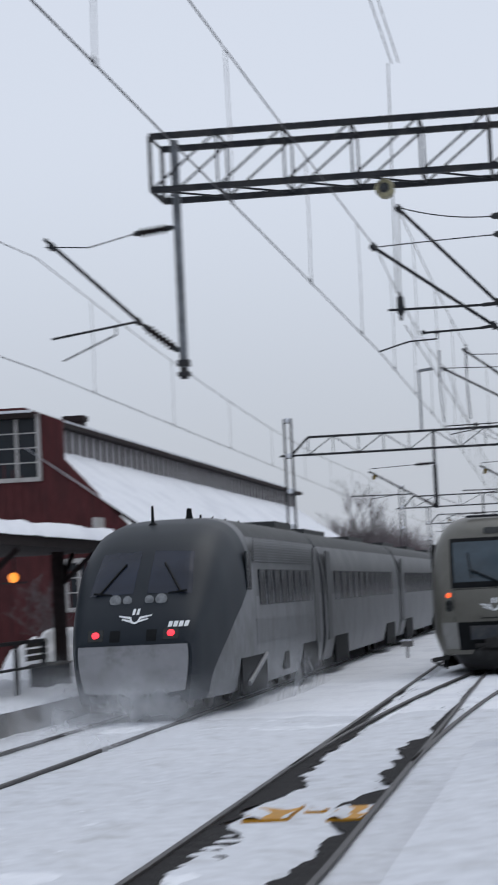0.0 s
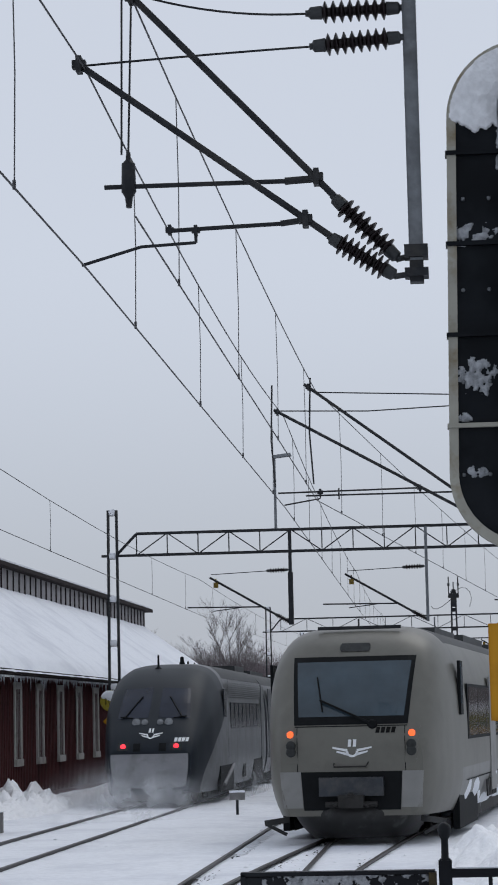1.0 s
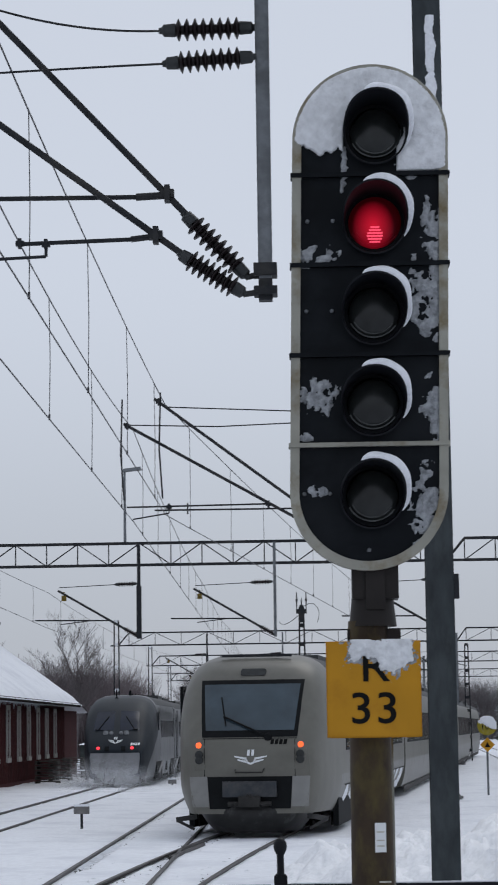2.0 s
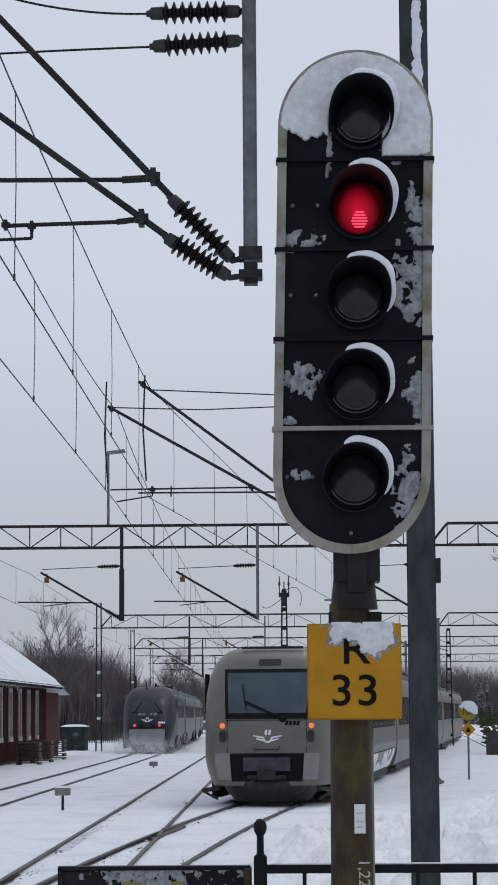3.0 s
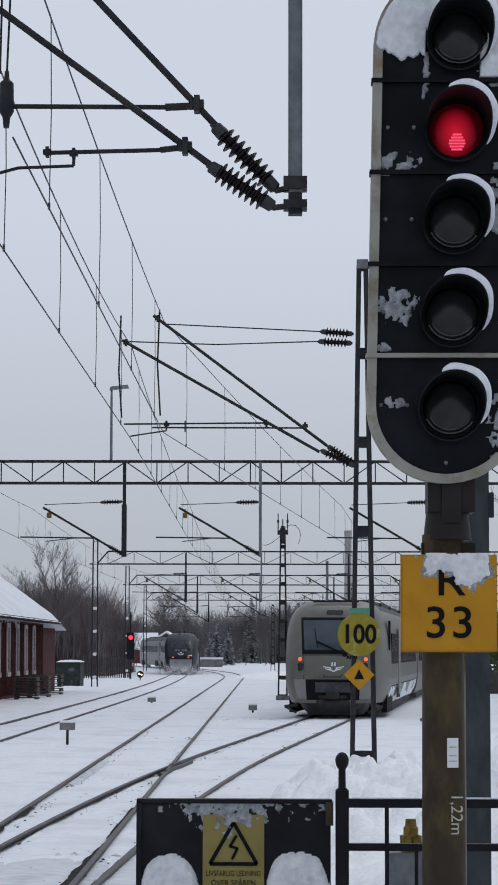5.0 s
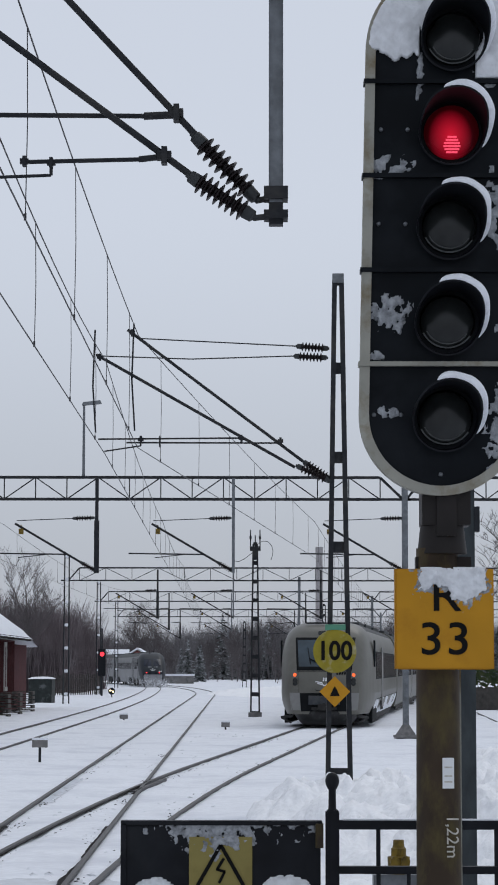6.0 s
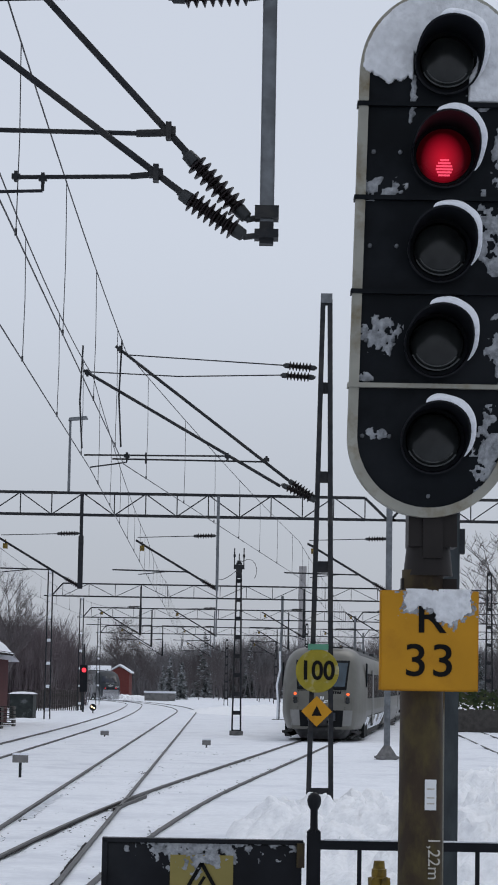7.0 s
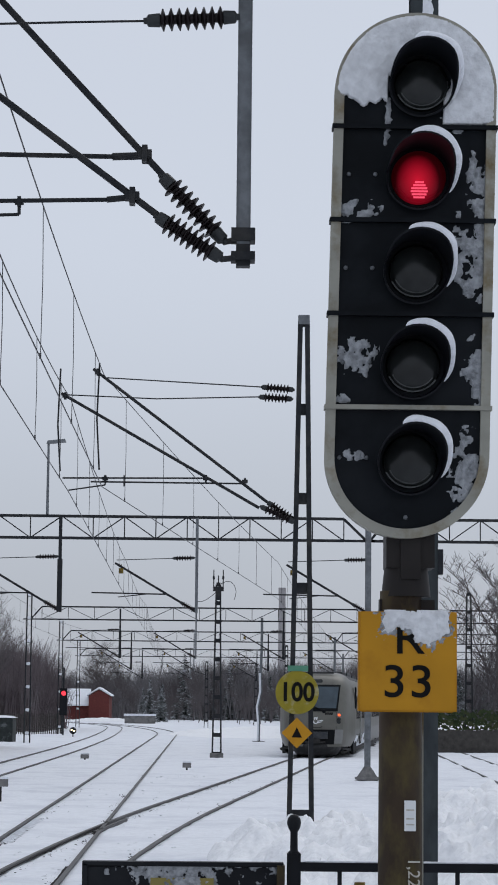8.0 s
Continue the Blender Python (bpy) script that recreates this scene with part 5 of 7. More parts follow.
def build_fence():
    root = thing("fence", "black steel fence at the end of the platform", "fence")
    Y = 6.7
    for x in (-0.25, 2.4, 5.2):
        p = bevelled(Shape().box(x - 0.026, x + 0.026, Y - 0.026, Y + 0.026, 0.40, 1.60), "post", BLACKPAINT, 0.005, root)
        part("finial", Shape().lathe((x, Y, 1.595), (0, 0, 1), [(0, 0.025), (0.01, 0.015), (0.080, 0.014), (0.087, 0.018), (0.098, 0.024), (0.116, 0.0275), (0.132, 0.024), (0.144, 0.014), (0.148, 0.003)], 20), BLACKPAINT, p, "round ball finial", smooth=50)
    for z, h in ((1.545, 0.034), (1.375, 0.028), (0.62, 0.03)):
        part("rail", Shape().box(-0.226, 5.2, Y - 0.02, Y + 0.02, z - h / 2, z + h / 2), BLACKPAINT, root)
    part("rail_snow", Shape().box(-0.21, 5.2, Y - 0.014, Y + 0.014, 1.562, 1.567), FROST, root)
    me = Shape().box(-0.008, 0.008, -0.008, 0.008, 0.62, 1.545).mesh("baluster", BLACKPAINT)
    x = -0.075
    i = 0
    while x < 5.1:
        ob = part("baluster", me, BLACKPAINT, root)
        ob.location = (x, Y, 0)
        x += 0.225
        if i % 2 == 0:
            half = part("short_baluster", Shape().box(-0.007, 0.007, -0.007, 0.007, 0.62, 1.365), BLACKPAINT, root)
            half.location = (x - 0.11, Y, 0)
        i += 1
    # black panel with the warning sign
    pn = thing("warning_panel", "black sheet panel with snow and a yellow warning sign", "panel")
    bevelled(Shape().box(-1.045, -0.295, Y - 0.02, Y + 0.02, 0.43, 1.545), "sheet", BLACKPAINT, 0.006, pn, "black sheet metal")
    part("edge_channel", Shape().box(-1.055, -1.035, Y - 0.03, Y + 0.03, 0.66, 1.55).box(-1.055, -0.29, Y - 0.03, Y + 0.03, 1.545, 1.56), BLACKPAINT, pn)
    part("hinge_block", Shape().box(-0.315, -0.285, Y - 0.045, Y + 0.045, 1.46, 1.55), POST, pn, "brown wooden block")
    part("leg", Shape().box(-1.03, -0.97, Y - 0.025, Y + 0.025, 0.4, 0.7).box(-0.36, -0.30, Y - 0.025, Y + 0.025, 0.4, 0.7), BLACKPAINT, pn)
    sg = part("warning_sign", Shape().box(-0.795, -0.555, Y - 0.028, Y - 0.0205, 1.13, 1.50), WARNYELLOW, pn, "yellow high-voltage warning sign")
    tri = Shape()
    cx, cz, R = -0.675, 1.365, 0.092
    P = [(cx - R, cz - 0.055), (cx + R, cz - 0.055), (cx, cz + 0.105)]
    for a, b in zip(P, P[1:] + P[:1]):
        tri.bar((a[0], Y - 0.030, a[1]), (b[0], Y - 0.030, b[1]), 0.004, 0.014)
    tri.bar((cx + 0.012, Y - 0.030, cz + 0.055), (cx - 0.014, Y - 0.030, cz + 0.012), 0.004, 0.011).bar((cx - 0.016, Y - 0.030, cz + 0.014), (cx + 0.018, Y - 0.030, cz + 0.004), 0.004, 0.010).bar((cx + 0.016, Y - 0.030, cz + 0.006), (cx - 0.006, Y - 0.030, cz - 0.038), 0.004, 0.010)
    part("voltage_symbol", tri, BLACKTEXT, sg, "black triangle with a lightning bolt")
    for j, (txt, z) in enumerate((("LIVSFARLIG LEDNING", 1.272), ("ÖVER SPÅREN", 1.236), ("GÅ EJ NÄRA", 1.200))):
        lettering("warning_text", txt, 0.031, BLACKTEXT, sg, (cx, Y - 0.0285, z), thick=0.0008, squeeze=0.72 if j == 0 else 0.9)

    def smear(x, z):
        low = 1.535 - 0.035 - 0.085 * smoothstep(-0.90, -0.80, x) * (1 - smoothstep(-0.60, -0.50, x))
        return min((z - low) * 9, (x + 0.95) * 6) + 0.95 * rough(x, z, 6, 26) - 0.42
    part("panel_snow", frost_field(-0.98, -0.31, 1.36, 1.543, Y - 0.0203, 190, 60, smear, 0.006), FROSTTHIN, pn, "wet snow smeared along the top", smooth=80)

    def streak(x, z):
        return min(0.55 * (1 - ((x + 0.675) / 0.13) ** 2), (z - 1.38) * 5) + 0.5 * rough(x, z, 14, 18) - 0.42
    part("sign_snow", frost_field(-0.80, -0.55, 1.36, 1.505, Y - 0.0282, 80, 50, streak, 0.005), FROSTTHIN, pn, "snow streaks over the warning sign", smooth=80)
    for cx0, rx, top, seed in ((-0.925, 0.115, 1.335, 5), (-0.425, 0.125, 1.345, 9)):
        def pad(x, z):
            d = 1 - abs((x - cx0) / rx) ** 3 - max(0.0, (z - top + 0.16) / 0.16) ** 2 * 0.9
            return min(d * 1.2, (z - 0.46) * 5) + 0.16 * rough(x, z, seed, 9)
        part("panel_snow", frost_field(cx0 - rx * 1.1, cx0 + rx * 1.05, 0.44, top + 0.05, Y - 0.0203, 50, 110, pad, 0.040), CROWNSNOW, pn, "thick snow stuck to the sheet", smooth=80)


def build_beam_mast():
    root = thing("steel_mast", "weathered dark steel beam mast behind the signal", "mast", at=(0.675, 11.7, 0))
    part("flange", Shape().box(-0.085, 0.085, -0.08, -0.068, -0.3, 9.4), BEAM, root)
    part("flange", Shape().box(-0.085, 0.085, 0.068, 0.08, -0.3, 9.4), BEAM, root)
    part("web", Shape().box(-0.008, 0.008, -0.068, 0.068, -0.3, 9.4), BEAM, root)
    part("snow_streak", frost_field(-0.045, 0.058, 6.03, 6.63, -0.0802, 20, 90, lambda a, b: 0.5 - abs(a - 0.015) / 0.055 + 0.35 * rough(a, b, 9, 9), 0.012, 0.002), FROST, root, "wet snow stuck down the beam", smooth=70)
    part("bolt_plate", Shape().box(0.085, 0.115, -0.09, 0.0, 2.95, 3.10), DARK_STEEL, root)


# ---------------------------------------------------------------- trains
class Hull:
    """A train end: rings of superellipse section along y; the end that we see is at y = 0."""

    def __init__(self, width, top, low, zc, power, tuck=0.10):
        self.tuck, self.width, self.top, self.low, self.zc, self.power = tuck, width, top, low, zc, power

    def inside(self, x, y, z):
        w, t = table(y, self.width), table(y, self.top)
        if z < self.zc:
            tuck = 1 - self.tuck * ((self.zc - z) / (self.zc - self.low)) ** 2
            return abs(x) <= w * tuck
        k = (t - self.zc)
        if k <= 0:
            return False
        return (abs(x) / w) ** self.power + ((z - self.zc) / k) ** self.power <= 1

    def front(self, x, z):
        lo, hi = -0.001, 8.0
        if self.inside(x, 0.0, z):
            return 0.0
        for _ in range(26):
            mid = (lo + hi) / 2
            if self.inside(x, mid, z):
                hi = mid
            else:
                lo = mid
        return hi

    def ring(self, y, n=30):
        w, t = table(y, self.width), table(y, self.top)
        pts = []
        for i in range(5):
            z = self.low + (self.zc - self.low) * i / 5
            pts.append((w * (1 - self.tuck * ((self.zc - z) / (self.zc - self.low)) ** 2), z))
        for i in range(n + 1):
            a = math.pi * i / n
            c, s = math.cos(a), math.sin(a)
            pts.append((math.copysign(abs(c) ** (2 / self.power), c) * w, self.zc + abs(s) ** (2 / self.power) * (t - self.zc)))
        for i in range(4, -1, -1):
            z = self.low + (self.zc - self.low) * i / 5
            pts.append((-w * (1 - self.tuck * ((self.zc - z) / (self.zc - self.low)) ** 2), z))
        return pts

    def shell(self, ys):
        rings = [[(x, y, z) for x, z in self.ring(y)] for y in ys]
        k = len(rings[0])
        verts = [p for r in rings for p in r]
        faces = [(j * k + i, j * k + i + 1, (j + 1) * k + i + 1, (j + 1) * k + i) for j in range(len(ys) - 1) for i in range(k - 1)]
        faces += [tuple(range(k))[::-1], tuple((len(ys) - 1) * k + i for i in range(k))]
        faces += [(j * k + k - 1, j * k, (j + 1) * k, (j + 1) * k + k - 1) for j in range(len(ys) - 1)]
        return verts, faces

    def patch(self, x0, x1, z0, z1, off=0.006, nx=12, nz=8, edge=None):
        """A thin skin over the front between the given bounds; edge(u, v) may reshape the bounds."""
        def fn(u, v):
            x, z = x0 + (x1 - x0) * u, z0 + (z1 - z0) * v
            if edge:
                x, z = edge(u, v, x, z)
            return (x, self.front(x, z) - off, z)
        sh = Shape().grid(nx, nz, fn)
        k = len(sh.v)
        sh.v += [(x, y + off + 0.03, z) for x, y, z in sh.v[:k]]
        w = nx + 1
        rim = [i for i in range(w)] + [j * w + nx for j in range(1, nz + 1)] + [nz * w + i for i in range(nx - 1, -1, -1)] + [j * w for j in range(nz - 1, 0, -1)]
        sh.f += [(rim[i], rim[(i + 1) % len(rim)], k + rim[(i + 1) % len(rim)], k + rim[i]) for i in range(len(rim))]
        return sh


def winged_mark(parent, hull, cx, cz, size, mat):
    """A small winged emblem as a plain shape."""
    sh = Shape()
    for s in (-1, 1):
        for dz, l0, l1 in ((0.0, 0.12, 0.5), (-0.10, 0.10, 0.40)):
            a0, a1 = cx + s * l0 * size, cx + s * l1 * size
            z0 = cz + dz * size
            pts = [(a0, z0 - 0.07 * size), (a1, z0 + 0.02 * size), (a1, z0 + 0.06 * size), (a0, z0 + 0.0 * size)]
            v = [(x, hull.front(x, z) - 0.010, z) for x, z in pts] + [(x, hull.front(x, z) + 0.01, z) for x, z in pts]
            sh.add(v, [(0, 1, 2, 3), (4, 7, 6, 5), (0, 4, 5, 1), (1, 5, 6, 2), (2, 6, 7, 3), (3, 7, 4, 0)])
    for i in range(8):
        a, b = math.pi + math.pi * i / 8, math.pi + math.pi * (i + 1) / 8
        pts = [(cx + r * size * math.cos(t), cz - 0.05 * size + r * size * math.sin(t)) for r, t in ((0.16, a), (0.16, b), (0.10, b), (0.10, a))]
        v = [(x, hull.front(x, z) - 0.010, z) for x, z in pts]
        sh.add(v, [(0, 1, 2, 3)])
    for s, zz in ((0, 0.17), (1, 0.17)):
        x = cx + (-0.07 + 0.13 * s) * size
        pts = [(x - 0.04 * size, cz + 0.06 * size), (x + 0.04 * size, cz + 0.06 * size), (x + 0.06 * size, cz + 0.24 * size), (x - 0.02 * size, cz + 0.24 * size)]
        sh.add([(a, hull.front(a, z) - 0.010, z) for a, z in pts], [(0, 1, 2, 3)])
    part("emblem", sh, mat, parent, "white winged emblem")


def number_bars(parent, hull, x0, x1, z, h, mat):
    sh = Shape()
    n = 4
    w = (x1 - x0) / n
    for i in range(n):
        a, b = x0 + w * i + w * 0.12, x0 + w * (i + 1) - w * 0.12
        pts = [(a, z), (b, z), (b + 0.02, z + h), (a + 0.02, z + h)]
        sh.add([(p, hull.front(p, q) - 0.010, q) for p, q in pts], [(0, 1, 2, 3)])
    part("number", sh, mat, parent, "row of plain number bars")


def wheelset(parent, y, half=0.75, r=0.44):
    b = new("bogie")
    b.parent = parent
    for s in (-1, 1):
        part("wheel", Shape().lathe((s * half - 0.07, y, r), (1, 0, 0), [(0, r * 0.3), (0.0, r * 0.97), (0.02, r), (0.11, r), (0.13, r * 0.93), (0.14, r * 0.3)], 24), UNDER, b, smooth=30)
        part("wheel", Shape().lathe((s * half - 0.07, y + 2.4, r), (1, 0, 0), [(0, r * 0.3), (0.0, r * 0.97), (0.02, r), (0.11, r), (0.13, r * 0.93), (0.14, r * 0.3)], 24), UNDER, b, smooth=30)
        part("bogie_frame", Shape().box(s * 1.05 - 0.09, s * 1.05 + 0.09, y - 0.5, y + 2.9, 0.52, 0.74).box(s * 1.08 - 0.12, s * 1.08 + 0.12, y - 0.2, y + 0.2, 0.3, 0.62).box(s * 1.08 - 0.12, s * 1.08 + 0.12, y + 2.2, y + 2.6, 0.3, 0.62).tube((s * 1.12, y + 0.5, 0.35), (s * 1.12, y + 1.9, 0.95), 0.06).box(s * 1.08 - 0.1, s * 1.08 + 0.1, y + 0.9, y + 1.5, 0.35, 0.95), UNDER, b)
    part("axle", Shape().tube((-0.7, y, r), (0.7, y, r), 0.09).tube((-0.7, y + 2.4, r), (0.7, y + 2.4, r), 0.09), UNDER, b)
    return b


def side_box(parent, name, s, w, y0, y1, z0, z1, out, mat, label=""):
    a, b = s * (w - 0.02), s * (w + out)
    return part(name, Shape().box(min(a, b), max(a, b), y0, y1, z0, z1), mat, parent, label)


def coach_shell(parent, ln, w, top, low, zc, power, y0, mat_low, mat_up, mat_roof, split):
    hull = Hull([(0, w), (ln, w)], [(0, top), (ln, top)], low, zc, power)
    v, f = hull.shell([y0, y0 + (ln - y0) * 0.5, ln])
    groups = {0: [], 1: [], 2: []}
    for face in f:
        z = sum(v[i][2] for i in face) / len(face)
        groups[0 if z < split else (1 if z < top - 0.42 else 2)].append(face)
    for g, name, m in ((0, "lower_body", mat_low), (1, "upper_body", mat_up), (2, "roof", mat_roof)):
        if groups[g]:
            part(name, Shape().add(v, groups[g]), m, parent, smooth=45)
    return hull


def build_express():
    """Rear power car of the express: its end at y = 0, the car ahead of it in +y."""
    root = thing("express_train", "dark grey express train with red tail lights", "train")
    hull = Hull([(0, 1.05), (0.25, 1.14), (0.9, 1.27), (2.0, 1.42), (3.4, 1.50), (20, 1.50)],
                [(0, 1.30), (0.16, 1.52), (0.45, 1.78), (0.95, 2.14), (1.5, 2.55), (2.1, 2.94), (2.7, 3.20), (3.4, 3.40), (4.4, 3.53), (5.4, 3.58), (20, 3.58)], 0.18, 1.05, 4.4)
    ys = [0, 0.06, 0.12, 0.25, 0.45, 0.7, 0.95, 1.2, 1.5, 1.8, 2.1, 2.4, 2.7, 3.0, 3.4, 3.8, 4.4, 4.9, 5.4, 17.2]
    v, f = hull.shell(ys)
    nose, low, up, roof = [], [], [], []
    for face in f:
        c = [sum(v[i][k] for i in face) / len(face) for k in range(3)]
        if c[1] < 5.45:
            nose.append(face)
        elif c[2] > 3.2:
            roof.append(face)
        elif c[2] > 1.62:
            up.append(face)
        else:
            low.append(face)
    for name, fs, m, lab in (("nose", nose, X2LIVERY, "dark grey nose sweeping into the pale side"), ("lower_body", low, X2GREY, "silver grey lower side"), ("upper_body", up, X2SIDE, "darker ribbed upper side"), ("roof", roof, X2ROOF, "sooty roof")):
        part(name, Shape().add(v, fs), m, root, lab, smooth=40)
    # bumper, glass, lamps
    part("bumper_cover", hull.patch(-1.0, 1.0, 0.34, 1.20, 0.05, 16, 10, lambda u, vv, x, z: (x * (1 - 0.10 * (1 - vv) ** 2 - 0.02 * vv ** 6), z - 0.0 + 0.05 * (abs(u * 2 - 1) ** 4) * (1 - vv))), X2BUMPER, root, "pale grey bumper cover", smooth=40)
    part("skirt", Shape().box(-0.85, 0.85, 0.12, 1.2, 0.03, 0.36), UNDER, root)
    for s in (-1, 1):
        part("windscreen", hull.patch(min(s * 0.13, s * 0.95), max(s * 0.13, s * 0.95), 2.12, 2.90, 0.010, 10, 8, lambda u, vv, x, z, s=s: (x * (1 - 0.10 * vv), z - 0.04 * abs(x))), X2GLASS, root, "dark bluish windscreen")
        part("wiper", Shape().bar((s * 0.75, hull.front(s * 0.75, 2.12) - 0.05, 2.12), (s * 0.36, hull.front(s * 0.36, 2.66) - 0.05, 2.66), 0.03).bar((s * 0.52, hull.front(s * 0.52, 2.14) - 0.05, 2.10), (s * 0.86, hull.front(s * 0.86, 2.12) - 0.05, 2.14), 0.035), RUBBER_AND_SHADE, root)
        part("headlight", Shape().lathe((s * 0.42, hull.front(s * 0.42, 1.98) + 0.02, 1.98), (0, -1, 0.4), [(0, 0.11), (0.05, 0.11), (0.07, 0.08)], 16), HEADGLASS, root, smooth=40)
        part("headlight", Shape().lathe((s * 0.20, hull.front(s * 0.20, 1.98) + 0.02, 1.98), (0, -1, 0.4), [(0, 0.085), (0.05, 0.085), (0.07, 0.06)], 16), HEADGLASS, root, smooth=40)
        part("tail_light", Shape().lathe((s * 0.68, hull.front(s * 0.68, 1.39) + 0.03, 1.39), (0, -1, 0), [(0, 0.068), (0.06, 0.068), (0.09, 0.04)], 18), TAIL, root, "glowing red tail light", smooth=40)
        part("lamp_housing", hull.patch(s * 0.68 - 0.14, s * 0.68 + 0.14, 1.29, 1.49, 0.012, 3, 3), LENS, root)
        part("vent", hull.patch(s * 0.33 - 0.09, s * 0.33 + 0.09, 1.27, 1.47, 0.014, 3, 3), RUBBER_AND_SHADE, root)
        # cab door window, doors, side windows
        side_box(root, "cab_window", s, 1.50, 4.1, 4.75, 2.1, 2.85, 0.012, PANE)
        side_box(root, "door", s, 1.50, 15.6, 16.5, 0.75, 3.05, 0.014, X2SIDE, "narrow grey door")
        for i in range(8):
            y0 = 5.9 + i * 1.16
            side_box(root, "side_window", s, 1.50, y0, y0 + 0.95, 1.78, 2.5, 0.010, PANE)
        ribs = Shape()
        for i in range(9):
            z = 2.66 + i * 0.055
            ribs.box(s * 1.49, s * 1.515, 5.2, 15.3, z, z + 0.022) if s > 0 else ribs.box(-1.515, -1.49, 5.2, 15.3, z, z + 0.022)
        for i in range(9):
            z = 1.0 + i * 0.06
            ribs.box(s * 1.49, s * 1.512, 5.2, 15.3, z, z + 0.022) if s > 0 else ribs.box(-1.512, -1.49, 5.2, 15.3, z, z + 0.022)
        part("side_rib", ribs, X2GREY, root)["kind"] = "stuff"
        # solid black boxes on the side paint in the shade of the wheel openings
        side_box(root, "wheel_arch", s, 1.42, 3.1, 6.6, 0.1, 0.80, 0.07, RUBBER_AND_SHADE, "black box for the shade in a wheel opening")
        side_box(root, "wheel_arch", s, 1.42, 13.0, 16.0, 0.1, 0.80, 0.07, RUBBER_AND_SHADE, "black box for the shade in a wheel opening")
        side_box(root, "grille", s, 1.46, 9.6, 10.3, 0.35, 0.72, 0.03, RUBBER_AND_SHADE)
        part("arch_strut", Shape().tube((s * 1.52, 3.7, 0.3), (s * 1.52, 6.4, 0.78), 0.05), X2GREY, root)
    wheelset(root, 3.5)
    wheelset(root, 13.2)
    winged_mark(root, hull, 0.0, 1.70, 0.60, WHITETEXT)
    number_bars(root, hull, 0.60, 0.98, 1.50, 0.10, WHITETEXT)
    # aerials and roof gear
    part("aerial", Shape().lathe((-0.2, 3.6, 3.42), (0, 0, 1), [(0, 0.10), (0.06, 0.03), (0.36, 0.025), (0.38, 0.01)], 10), RUBBER_AND_SHADE, root, "slim upright roof aerial")
    for i, y0 in enumerate((5.2, 6.6, 8.2, 10.0, 12.0)):
        part("roof_stud", Shape().lathe((0.25, y0, 3.54), (0, 0, 1), [(0, 0.09), (0.10, 0.06), (0.22, 0.05), (0.24, 0.02)] if i == 0 else [(0, 0.04), (0.05, 0.03), (0.14, 0.02)], 8), RUBBER_AND_SHADE, root)
    part("roof_box", Shape().box(-0.8, 0.9, 13.4, 16.4, 3.5, 3.68), X2ROOF, root)
    part("gangway", Shape().box(-0.9, 0.9, 17.2, 17.9, 0.9, 3.2), RUBBER_AND_SHADE, root)
    return root


def build_express_coach():
    root = thing("express_coach", "silver grey express coach with dark window band", "railway coach", "express coaches")
    coach_shell(root, 24.4, 1.50, 3.56, 0.25, 1.05, 4.2, 0.0, X2GREY, X2SIDE, X2ROOF, 1.62)
    for s in (-1, 1):
        for i in range(11):
            y0 = 2.6 + i * 1.75
            side_box(root, "side_window", s, 1.50, y0, y0 + 1.35, 1.75, 2.5, 0.010, PANE)
        side_box(root, "door", s, 1.50, 0.5, 1.5, 0.75, 3.0, 0.014, X2SIDE)
        # wheel openings: closed black boxes in place of their shade
        side_box(root, "wheel_arch", s, 1.42, 2.2, 5.6, 0.1, 0.80, 0.07, RUBBER_AND_SHADE)
        side_box(root, "wheel_arch", s, 1.42, 18.5, 22, 0.1, 0.80, 0.07, RUBBER_AND_SHADE)
    wheelset(root, 2.6)
    wheelset(root, 19.0)
    part("gangway", Shape().box(-0.9, 0.9, 24.4, 25.0, 0.9, 3.2), RUBBER_AND_SHADE, root)
    for y0 in (3, 15):
        part("roof_box", Shape().box(-0.7, 0.7, y0, y0 + 5, 3.5, 3.66), X2ROOF, root)
    return root


